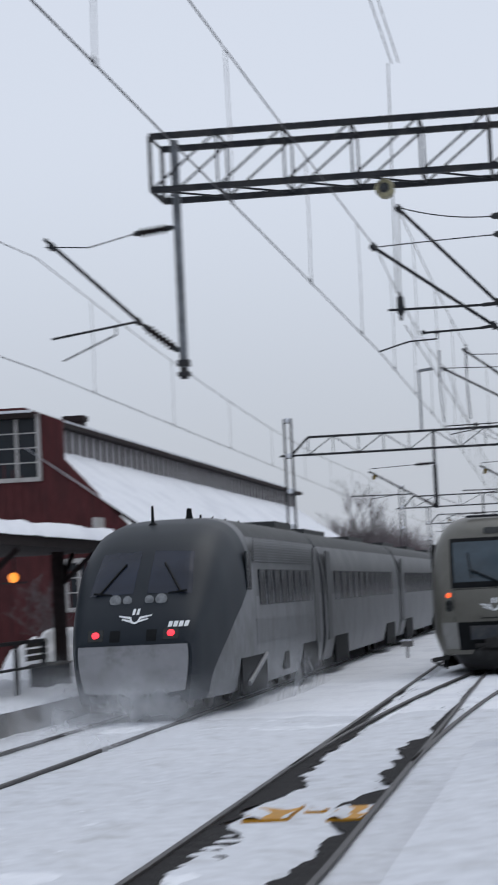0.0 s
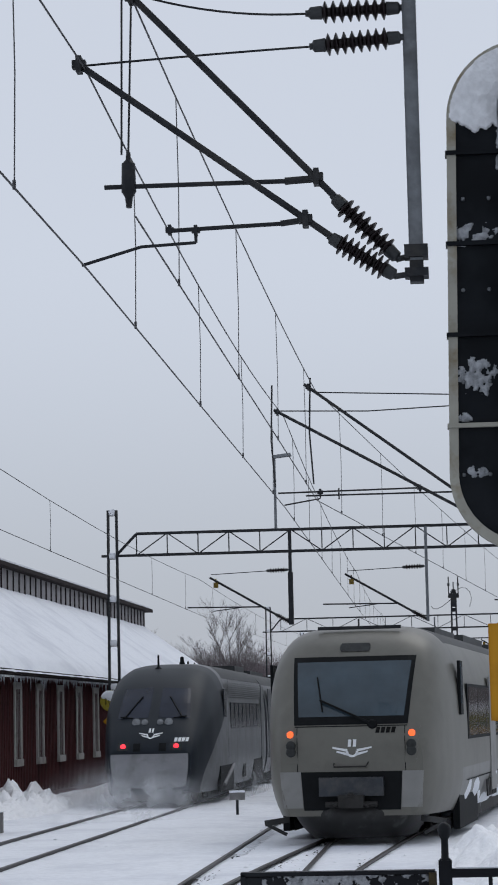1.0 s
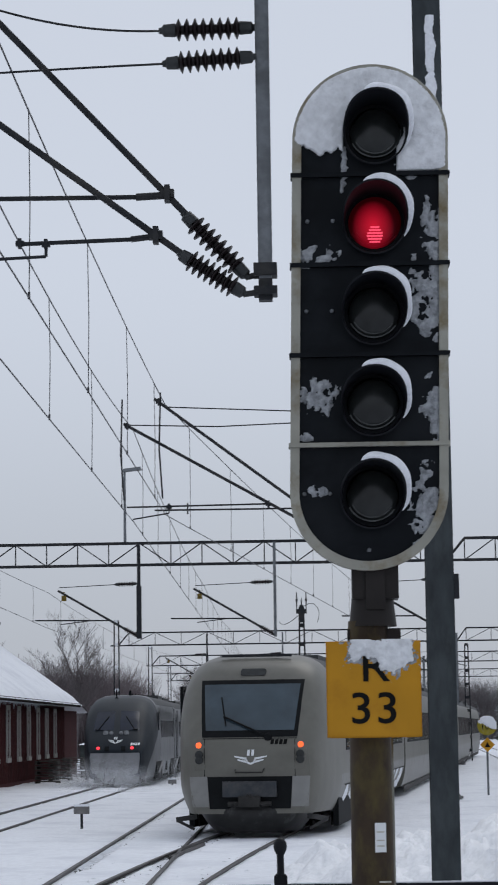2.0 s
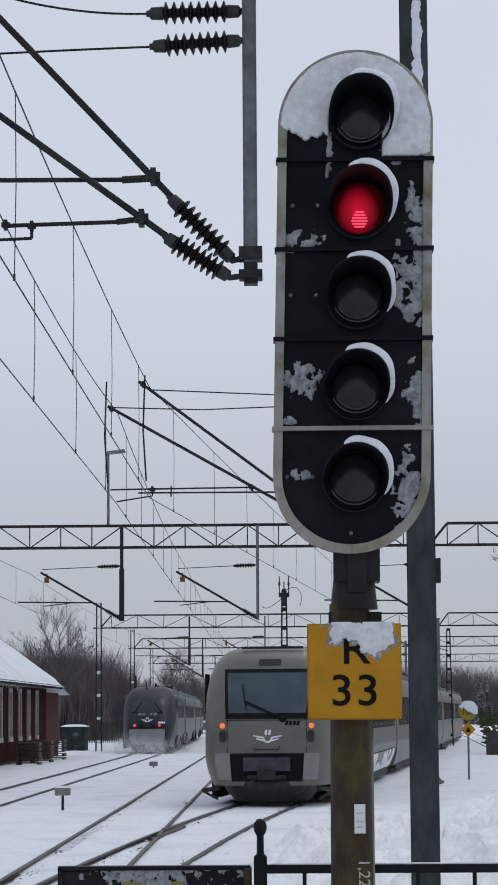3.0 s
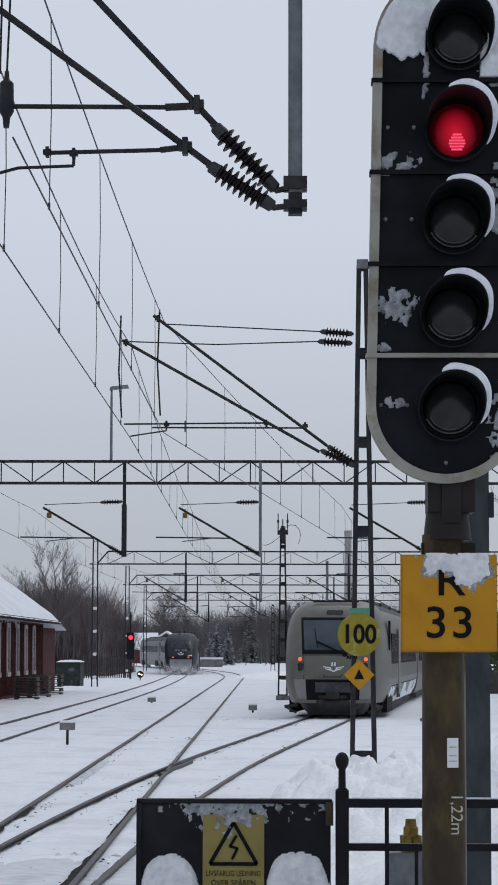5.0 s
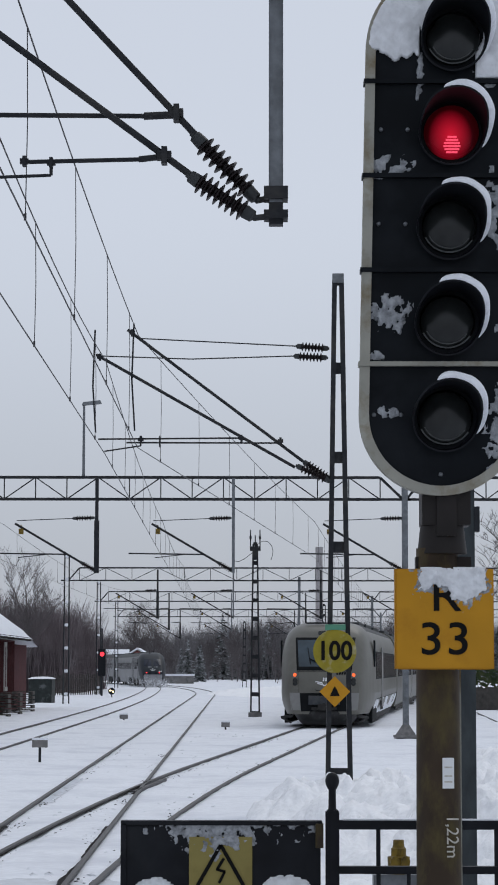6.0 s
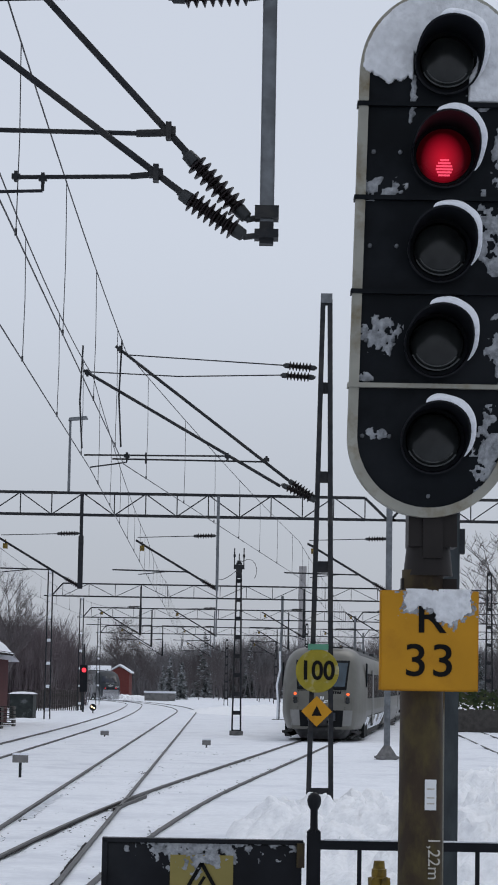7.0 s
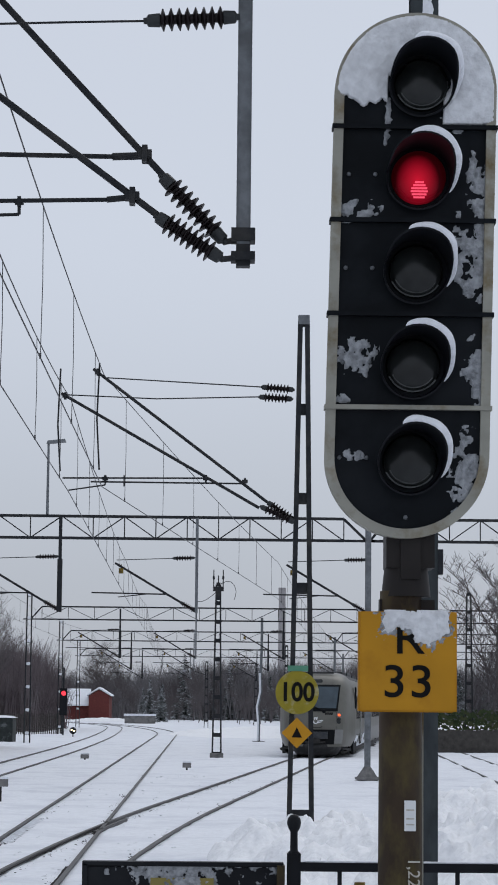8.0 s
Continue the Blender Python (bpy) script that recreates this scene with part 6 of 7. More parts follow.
def build_regional():
    """Rear car of the regional train."""
    root = thing("regional_train", "warm grey regional train with large flat windscreen", "train")
    hull = Hull([(0, 1.24), (0.1, 1.32), (0.3, 1.42), (0.7, 1.53), (1.2, 1.62), (2.0, 1.70), (3, 1.725), (30, 1.725)],
                [(0, 1.90), (0.08, 2.12), (0.25, 2.45), (0.5, 2.86), (0.75, 3.20), (1.0, 3.46), (1.4, 3.66), (2.0, 3.77), (2.8, 3.80), (30, 3.80)], 0.46, 1.2, 4.2, 0.12)
    ys = [0, 0.04, 0.08, 0.16, 0.25, 0.37, 0.5, 0.62, 0.75, 0.87, 1.0, 1.2, 1.4, 1.7, 2.0, 2.4, 2.8, 3.2, 26.6]
    v, f = hull.shell(ys)
    low, up, roof = [], [], []
    for face in f:
        c = [sum(v[i][k] for i in face) / len(face) for k in range(3)]
        if c[1] > 2.2 and c[2] > 3.45:
            roof.append(face)
        elif c[1] > 2.4 and c[2] < 1.6:
            low.append(face)
        else:
            up.append(face)
    for name, fs, m, lab in (("front_shell", up, REGINA, "warm grey rounded shell"), ("lower_side", low, REGINA_LOW, "pale grey lower side"), ("roof", roof, X2ROOF, "grey roof with snow")):
        part(name, Shape().add(v, fs), m, root, lab, smooth=40)

    def plough(u, v):
        a = (u * 2 - 1) * math.pi / 2
        w = 1.24 - 0.36 * (1 - v) ** 1.6
        y = -0.02 + 0.28 * (1 - v) ** 1.3 - 0.15 * math.sin(math.pi * min(1.0, v * 1.05)) + (2.1 - 0.6 * (1 - v)) * (1 - abs(math.cos(a)) ** 0.55)
        return (w * math.copysign(abs(math.sin(a)) ** 0.75, a), y, 0.07 + 0.60 * v)
    part("skirt", Shape().grid(40, 10, plough), UNDERDARK, root, "dark curved skirt and plough", smooth=60)

    def trapeze(spread_top):
        return lambda u, vv, x, z: (x * (1 + spread_top * vv), z)
    part("windscreen_surround", hull.patch(-0.99, 0.99, 2.02, 3.21, 0.010, 16, 14, trapeze(0.10)), RUBBER_AND_SHADE, root, "black windscreen surround")
    part("windscreen", hull.patch(-0.92, 0.92, 2.16, 3.12, 0.016, 16, 12, trapeze(0.10)), WINDSHIELD, root, "blue-grey windscreen")
    part("wiper", Shape().bar((0.35, hull.front(0.35, 2.02) - 0.05, 2.04), (-0.55, hull.front(-0.55, 2.42) - 0.06, 2.45), 0.035).bar((-0.5, hull.front(-0.5, 2.3) - 0.06, 2.25), (-0.62, hull.front(-0.62, 2.85) - 0.06, 2.85), 0.022).lathe((0.38, hull.front(0.38, 2.0) - 0.01, 2.02), (0, -1, 0), [(0, 0.09), (0.05, 0.06)], 10), RUBBER_AND_SHADE, root)
    part("panel_seam", hull.patch(-0.98, 0.98, 1.985, 2.0, 0.006, 12, 1).add(*(lambda s: (s.v, s.f))(hull.patch(-0.945, -0.933, 1.22, 2.0, 0.006, 1, 6))).add(*(lambda s: (s.v, s.f))(hull.patch(0.933, 0.945, 1.22, 2.0, 0.006, 1, 6))), RUBBER_AND_SHADE, root)
    part("top_lamp", hull.patch(-0.27, 0.27, 3.30, 3.45, 0.02, 10, 6, lambda u, vv, x, z: (x * (1 - 0.12 * abs(vv * 2 - 1) ** 3), z)), LENS, root, "dark oval top lamp")
    part("coupler_recess", hull.patch(-0.88, 0.88, 0.56, 1.215, 0.012, 12, 6, lambda u, vv, x, z: (x * (0.95 + 0.05 * vv), z)), RUBBER_AND_SHADE, root, "black coupler recess")
    part("coupler_cover", Shape().box(-0.56, 0.56, -0.10, 0.1, 0.80, 1.12), COVER, root, "dark blue-grey coupler cover")
    # pale skin that paints the highlight on the dark plough
    part("plough_lip", hull.patch(-0.34, 0.34, 0.475, 0.53, 0.03, 8, 2), REGINA_LOW, root, "pale strip painting the plough's highlight under the coupler")
    part("grab_handle", Shape().pipe([(-0.30, -0.02, 1.36), (-0.30, -0.05, 1.30), (0.26, -0.05, 1.30), (0.30, -0.02, 1.38)], 0.014, 6), UNDER, root)
    cp = Shape()
    cp.box(-0.22, 0.22, -0.22, 0.05, 0.60, 0.82).tube((-0.45, -0.1, 0.66), (0.45, -0.1, 0.66), 0.05).tube((-0.3, -0.18, 0.62), (0.05, -0.2, 0.84), 0.03).tube((0.3, -0.18, 0.62), (-0.05, -0.2, 0.84), 0.03)
    part("coupler", cp, UNDER, root)
    for s in (-1, 1):
        part("step", Shape().bar((s * 1.15, 0.3, 0.40), (s * 1.58, 0.25, 0.34), 0.05, 0.1).bar((s * 1.2, 0.3, 0.14), (s * 1.56, 0.25, 0.33), 0.04, 0.06), UNDERDARK, root)
        lights = part("lamp_housing", hull.patch(min(s * 0.95, s * 1.16), max(s * 0.95, s * 1.16), 1.36, 1.99, 0.007, 5, 8, lambda u, vv, x, z, s=s: (x + s * 0.07 * (vv - 0.4), z)), REGINA, root)
        part("tail_light", Shape().lathe((s * 1.05, hull.front(s * 1.05, 1.86) + 0.03, 1.86), (s * 0.25, -1, 0), [(0, 0.062), (0.05, 0.062), (0.07, 0.04)], 18), TAIL_ORANGE, lights, "glowing orange-red tail light", smooth=40)
        part("headlight", Shape().lathe((s * 1.04, hull.front(s * 1.04, 1.56) + 0.02, 1.56), (s * 0.25, -1, 0), [(0, 0.085), (0.05, 0.085), (0.065, 0.06)], 18).lathe((s * 1.04, hull.front(s * 1.04, 1.67) + 0.02, 1.67), (s * 0.25, -1, 0), [(0, 0.085), (0.05, 0.085), (0.065, 0.06)], 18), LENS, lights, smooth=40)
        part("corner_panel", hull.patch(min(s * 0.885, s * 1.25), max(s * 0.885, s * 1.25), 0.60, 1.22, 0.010, 8, 5, lambda u, vv, x, z: (x * (0.96 + 0.04 * vv), z)), REGINA_LOW, root, "pale grey corner panel", smooth=40)
        side_box(root, "mirror_window", s, 1.70, 2.05, 2.55, 2.15, 3.12, 0.035, RUBBER_AND_SHADE)
        side_box(root, "mirror_glass", s, 1.70, 2.10, 2.42, 2.35, 3.08, 0.045, WINDSHIELD)
        side_box(root, "window_band", s, 1.725, 3.4, 25.5, 1.70, 2.72, 0.010, RUBBER_AND_SHADE, "dark continuous window band")
        for i in range(11):
            y0 = 3.6 + i * 2.0
            side_box(root, "side_window", s, 1.725, y0, y0 + 1.85, 1.76, 2.66, 0.016, BROWNGLASS)
        side_box(root, "door", s, 1.725, 8.4, 9.8, 0.6, 2.9, 0.02, REGINA_LOW)
        side_box(root, "underframe", s, 1.45, 2.6, 25.5, 0.1, 0.36, 0.0, UNDER)
        # the shaded wheel opening is a plain black box here
        side_box(root, "wheel_arch", s, 1.52, 2.4, 6.2, 0.10, 0.72, 0.10, RUBBER_AND_SHADE, "black box for the shade in the wheel opening")
        for i in range(6):
            side_box(root, "side_vent", s, 1.725, 7.4 + i * 0.42, 7.6 + i * 0.42, 0.5, 0.85, 0.006, UNDER)
        seam = Shape()
        seam.box(s * 1.72, s * 1.735, 3.0, 26, 0.95, 0.97) if s > 0 else seam.box(-1.735, -1.72, 3.0, 26, 0.95, 0.97)
        part("seam", seam, RUBBER_AND_SHADE, root)
    for s in (-1, 1):
        def cake(u, w, s=s):
            y, z = 2.8 + 23.5 * u, 0.34 + 0.62 * w
            lump = max(0.0, noise.noise((y * 1.1, z * 2.0, 5 + s)) + 0.25 - 0.35 * w)
            return (s * (1.725 * (1 - 0.12 * ((1.2 - z) / 0.74) ** 2) - 0.02 + 0.075 * min(1.0, lump * 2.5)), y, z)
        part("caked_snow", Shape().grid(120, 10, cake), FROST, root, "snow caked along the foot of the side", smooth=70)
    for y0, y1, z1 in ((5, 9, 3.84), (11, 16, 3.88), (18, 24, 3.86)):
        part("roof_unit", Shape().box(-1.0, 1.0, y0, y1, 3.70, z1), X2ROOF, root)
    part("roof_rail", Shape().bar((-0.75, 1.5, 3.74), (0.75, 1.5, 3.74), 0.06), DARK_STEEL, root)
    part("roof_snow", Shape().grid(10, 40, lambda u, w: ((u * 2 - 1) * 1.25, 3.2 + 23 * w, 3.79 - 0.24 * abs(u * 2 - 1) ** 3 + 0.05 * noise.noise((u * 5, w * 30, 3)))), SNOW, root, smooth=70)
    wheelset(root, 2.9)
    wheelset(root, 21.0)
    winged_mark(root, hull, 0.02, 1.60, 0.68, WHITETEXT)
    number_bars(root, hull, 0.42, 0.78, 1.87, 0.10, BLACKTEXT)
    part("gangway", Shape().box(-0.9, 0.9, 26.6, 27.2, 0.9, 3.2), RUBBER_AND_SHADE, root)
    return root


def build_regional_coach():
    root = thing("regional_coach", "warm grey regional train car with dark window band", "railway coach", "regional train cars")
    coach_shell(root, 26, 1.725, 3.80, 0.3, 1.15, 5.0, 0.0, REGINA_LOW, REGINA, X2ROOF, 1.6)
    for s in (-1, 1):
        side_box(root, "window_band", s, 1.725, 1.4, 24.5, 1.70, 2.72, 0.010, RUBBER_AND_SHADE)
        for i in range(11):
            y0 = 1.6 + i * 2.0
            side_box(root, "side_window", s, 1.725, y0, y0 + 1.85, 1.76, 2.66, 0.016, BROWNGLASS)
        side_box(root, "underframe", s, 1.60, 1.0, 25, 0.12, 0.3, 0.0, UNDER)
    for y0 in (3, 14):
        part("roof_unit", Shape().box(-1.0, 1.0, y0, y0 + 6, 3.70, 3.92), X2ROOF, root)
    wheelset(root, 2.4)
    wheelset(root, 20.8)
    return root


def build_spray():
    """Powder snow whirled up round and behind the express: bowed soft puffs that ride along with it."""
    root = thing("snow_spray", "cloud of powder snow whirled up by the express", "snow", kind="stuff")
    sh, uv = Shape(), []

    def puff(x, y, z, rx, rz, turn):
        k, n, rings = len(sh.v), 20, 4
        sh.v.append((x, y, z))
        uv.append((0.0, 0.0))
        for j in range(1, rings + 1):
            for i in range(n):
                a, q = 2 * math.pi * i / n, j / rings
                u, w = q * math.cos(a), q * math.sin(a)
                bow = 0.2 * min(rx, 2.0) * q * q
                sh.v.append((x + u * rx * math.cos(turn) - bow * math.sin(turn), y + u * rx * math.sin(turn) + bow * math.cos(turn), z + w * rz))
                uv.append((u, w))
        for i in range(n):
            sh.f.append((k, k + 1 + i, k + 1 + (i + 1) % n))
            for j in range(rings - 1):
                a, b = k + 1 + j * n, k + 1 + (j + 1) * n
                sh.f.append((a + i, b + i, b + (i + 1) % n, a + (i + 1) % n))
    # wake behind the train, wider and lower with distance, and a veil along each side
    puff(0.1, -0.6, 0.30, 2.1, 0.95, 0.15)
    puff(-0.5, -3.2, 0.35, 2.4, 1.05, -0.3)
    puff(0.6, -7.5, 0.25, 2.7, 0.85, 0.35)
    puff(1.95, 9.0, 0.30, 9.5, 0.85, math.pi / 2 - 0.02)
    puff(-1.95, 9.0, 0.30, 9.5, 0.85, math.pi / 2 + 0.02)
    me = bpy.data.meshes.new("veil")
    me.from_pydata(sh.v, [], sh.f)
    layer = me.uv_layers.new(name="veil")
    for loop in me.loops:
        layer.data[loop.index].uv = uv[loop.vertex_index]
    me.shade_smooth()
    me.materials.append(POWDER)
    part("veil", me, POWDER, root)["kind"] = "stuff"
    return root


# ---------------------------------------------------------------- trees and distance
def tree_mesh(seed, height, spread_f, levels=4, droop=0.0):
    rng = random.Random(seed)
    trunk, crown = Shape(), Shape()

    def grow(sh, p, d, ln, r, lev):
        n = 3 if lev else 5
        q = p
        seg = 3 if lev < 2 else 2
        dd = d
        for i in range(seg):
            nd = (dd + Vector((rng.uniform(-1, 1), rng.uniform(-1, 1), rng.uniform(-0.4, 0.8))) * 0.16).normalized()
            e = q + nd * ln / seg
            sh.tube(q, e, r * (1 - i / seg * 0.6), r * (1 - (i + 1) / seg * 0.6), n=n, cap=False)
            q, dd = e, nd
            if lev < levels:
                kids = (5, 4, 3, 3)[min(lev, 3)] if i else (2 if lev else 1)
                for _ in range(kids):
                    a = rng.uniform(0, 2 * math.pi)
                    out = Vector((math.cos(a), math.sin(a), rng.uniform(0.15, 0.9) - droop))
                    nd2 = (dd * rng.uniform(0.3, 0.8) + out * spread_f).normalized()
                    grow(crown, q - dd * rng.uniform(0, ln / seg * 0.7), nd2, ln * rng.uniform(0.36, 0.58), max(r * 0.42, 0.013), lev + 1)
    grow(trunk, Vector((0, 0, -0.3)), Vector((0, 0, 1)), height * 0.85, height * 0.016, 0)
    return trunk.mesh("trunk", BARK), crown.mesh("crown", BARK)


def spruce_mesh(seed, height):
    rng = random.Random(seed)
    trunk, crown = Shape(), Shape()
    trunk.tube((0, 0, -0.3), (0, 0, height), height * 0.014, 0.01, n=5)
    z = height * 0.08
    while z < height * 0.98:
        reach = (height - z) * 0.24 + 0.12
        for k in range(9):
            a = rng.uniform(0, 2 * math.pi)
            r = reach * rng.uniform(0.6, 1.1)
            d = Vector((math.cos(a), math.sin(a), -0.25))
            s = Vector((-math.sin(a), math.cos(a), 0))
            p = Vector((0, 0, z + rng.uniform(-0.1, 0.1)))
            for t in range(4):
                b = p + d * r * (t + 0.5) / 4
                w = r * 0.26 * (1 - t * 0.18)
                crown.add([b - d * r * 0.16, b + s * w - Vector((0, 0, rng.uniform(0.05, 0.2))), b + d * r * 0.2, b - s * w - Vector((0, 0, rng.uniform(0.05, 0.2)))], [(0, 1, 2), (0, 2, 3)])
        z += height * 0.035
    return trunk.mesh("trunk", BARK), crown.mesh("crown", NEEDLES)


def build_trees():
    rng = random.Random(4)
    birch = [tree_mesh(i, h, s, 4) for i, (h, s) in enumerate(((10, 0.75), (8, 0.95), (12, 0.7)))]
    shrub = [tree_mesh(40 + i, 5.5, 1.1, 3) for i in range(2)]
    fir = [spruce_mesh(80 + i, h) for i, h in enumerate((9.0, 6.5))]

    tall = tree_mesh(61, 11.5, 0.42, 4)

    def plant(kind, x, y, s, name, label):
        root = thing(name, label, "tree", "trees beyond the yard", at=(x, y, -0.2))
        part("trunk", kind[0], BARK, root)
        part("crown", kind[1], BARK, root)
        root.rotation_euler = (0, 0, rng.uniform(0, 6.28))
        root.scale = (s, s, s)
    bare = "bare leafless tree with fine dark twigs"
    # wood behind the left side of the yard
    for k in range(64):
        y = rng.uniform(185, 262)
        plant(fir[k % 2] if k % 3 == 0 else rng.choice(birch), -17.5 - rng.uniform(0, 20) - (y - 150) * 0.05, y, rng.uniform(0.45, 0.68), "spruce" if k % 3 == 0 else "bare_tree", "dark spruce dusted with snow" if k % 3 == 0 else bare)
    plant(shrub[0], -13.9, 40.5, 0.46, "bare_shrub", "leafless bush laden with snow behind the shelter")
    plant(tall, -17.4, 166, 0.64, "bare_tree", "tall upright bare birch beside the tracks")
    plant(tall, -18.8, 170, 0.50, "bare_tree", "tall upright bare birch beside the tracks")
    # edge of the wood across the end of the yard
    for _ in range(110):
        x = rng.uniform(-26, 70)
        plant(rng.choice(birch + shrub), x, rng.uniform(362, 430), rng.uniform(0.5, 0.85), "bare_tree", bare)
    for _ in range(26):
        plant(rng.choice(fir), rng.uniform(-20, 60), rng.uniform(358, 420), rng.uniform(0.8, 1.35), "spruce", "dark spruce dusted with snow")
    for x, y, s in ((-10.6, 334, 0.74), (-9.2, 338, 0.62), (-11.8, 341, 0.6)):
        plant(fir[0], x, y, s, "spruce", "spruce with its boughs bent under snow")
    # leafless shrubs along the foot of the wood
    for _ in range(26):
        plant(rng.choice(shrub), rng.uniform(-8, 22), rng.uniform(305, 345), rng.uniform(0.55, 0.95), "bare_shrub", "pale leafless shrub at the foot of the wood")
    # right side
    for _ in range(26):
        y = rng.uniform(150, 300)
        plant(rng.choice(birch), 24 + (y - 150) * 0.09 + rng.uniform(0, 16), y, rng.uniform(0.6, 1.0), "bare_tree", bare)
    plant(birch[1], 14.5, 128, 1.05, "bare_tree", "spreading bare tree behind the hedge")
    plant(birch[2], 18.0, 138, 0.9, "bare_tree", bare)

    def twigs(n, spot, height, thin, thick, mat, name, label, category):
        """Upright stems that each fork into two finer twigs."""
        sh = Shape()
        for _ in range(n):
            x, y = spot()
            h = height(x, y) * rng.uniform(0.35, 1.05)
            lean, r = rng.uniform(-0.22, 0.22), rng.uniform(thin, thick)
            p, q = Vector((x, y, -0.2)), Vector((x + lean * h * 0.6, y, h * 0.6))
            sh.tube(p, q, r, r * 0.6, n=3, cap=False)
            for _ in range(3):
                e = q + Vector((rng.uniform(-0.22, 0.22) * h, rng.uniform(-0.1, 0.1) * h, rng.uniform(0.2, 0.42) * h))
                sh.tube(q, e, r * 0.5, 0.006, n=3, cap=False)
        tagged(part(name, sh, mat), label, category, kind="stuff")
    twigs(9000, lambda: (rng.uniform(-38, -15.4), rng.uniform(188, 228)), lambda x, y: table(x, [(-38, 8.5), (-24, 8.2), (-19, 8.4), (-16.6, 7.4), (-15.3, 4.4)]) + 1.1 * noise.noise((x * 0.5, 7, 1)) + 0.7 * noise.noise((x * 1.6, 3, 1)), 0.02, 0.05, THICKET, "thicket", "dense reddish leafless thicket behind the red house", "thicket")
    # ragged mass of far branches that closes the gaps between the trunks; haze is in their colour
    twigs(15000, lambda: (rng.uniform(-60, 100), rng.uniform(400, 470)), lambda x, y: table(x, [(-60, 9), (-24, 9), (-19, 8), (-16, 10.5), (-11, 9), (-6, 11.5), (100, 11)]) + 2.2 * noise.noise((x * 0.14, 2, 1)) + 1.2 * noise.noise((x * 0.5, 5, 1)), 0.04, 0.11, HAZY_TWIGS, "far_wood", "dense wood across the end of the yard, paled for haze", "wood")
    hd = Shape()
    for _ in range(6000):
        x, y = rng.uniform(9.5, 40), rng.uniform(118, 122)
        z = rng.uniform(0.5, 2.1)
        r = rng.uniform(0.06, 0.16)
        hd.add([(x - r, y, z), (x + r, y, z - r * 0.4), (x, y - r * 0.5, z + r)], [(0, 1, 2)])
    tagged(part("hedge", hd, HEDGE), "evergreen hedge behind a dark fence", "hedge", kind="stuff")
    bf = thing("board_fence", "long dark board fence behind the yard tracks", "fence")
    for i in range(110):
        part("board", Shape().box(9.5 + i * 0.28, 9.5 + i * 0.28 + 0.277, 117, 117.04, -0.2, 1.12 + 0.03 * math.sin(i * 2.3)), FENCEWOOD, bf)


def build_shed():
    root = thing("red_shed", "small red shed with a snowy roof by the curve", "shed", at=(-19.6, 348, 0.3))
    root.scale = (0.95, 1, 1.07)
    part("wall", Shape().add([(-0.6, 0, -0.3), (2.6, 0, -0.3), (2.6, 0, 3.2), (1.0, 0, 4.0), (-0.6, 0, 3.2), (-0.6, 9, -0.3), (2.6, 9, -0.3), (2.6, 9, 3.2), (1.0, 9, 4.0), (-0.6, 9, 3.2)], [(0, 1, 2, 3, 4), (9, 8, 7, 6, 5), (0, 5, 6, 1), (1, 6, 7, 2), (4, 9, 5, 0)]), SHEDRED, root)
    part("roof", Shape().add([(-0.9, -0.3, 3.15), (1.0, -0.3, 4.15), (2.9, -0.3, 3.15), (2.9, 9.3, 3.15), (1.0, 9.3, 4.15), (-0.9, 9.3, 3.15), (-0.9, -0.3, 3.35), (1.0, -0.3, 4.4), (2.9, -0.3, 3.35), (2.9, 9.3, 3.35), (1.0, 9.3, 4.4), (-0.9, 9.3, 3.35)], [(6, 7, 10, 11), (7, 8, 9, 10), (0, 5, 4, 1), (1, 4, 3, 2), (0, 1, 7, 6), (1, 2, 8, 7), (0, 6, 11, 5), (2, 3, 9, 8)]), SNOW, root, "snow-covered gable roof")
    part("annex", Shape().box(-4.6, -0.6, 1.5, 8, -0.3, 1.9), SHEDRED, root)
    part("annex_roof", Shape().add([(-4.9, 0.9, 1.75), (-0.6, 0.9, 1.75), (-0.6, 6, 4.0), (-4.9, 6, 4.0), (-4.9, 0.9, 1.95), (-0.6, 0.9, 1.95), (-0.6, 6, 4.2), (-4.9, 6, 4.2)], [(0, 3, 2, 1), (4, 5, 6, 7), (0, 1, 5, 4), (1, 2, 6, 5), (2, 3, 7, 6), (3, 0, 4, 7)]), SNOW, root, "snow-covered lean-to roof")


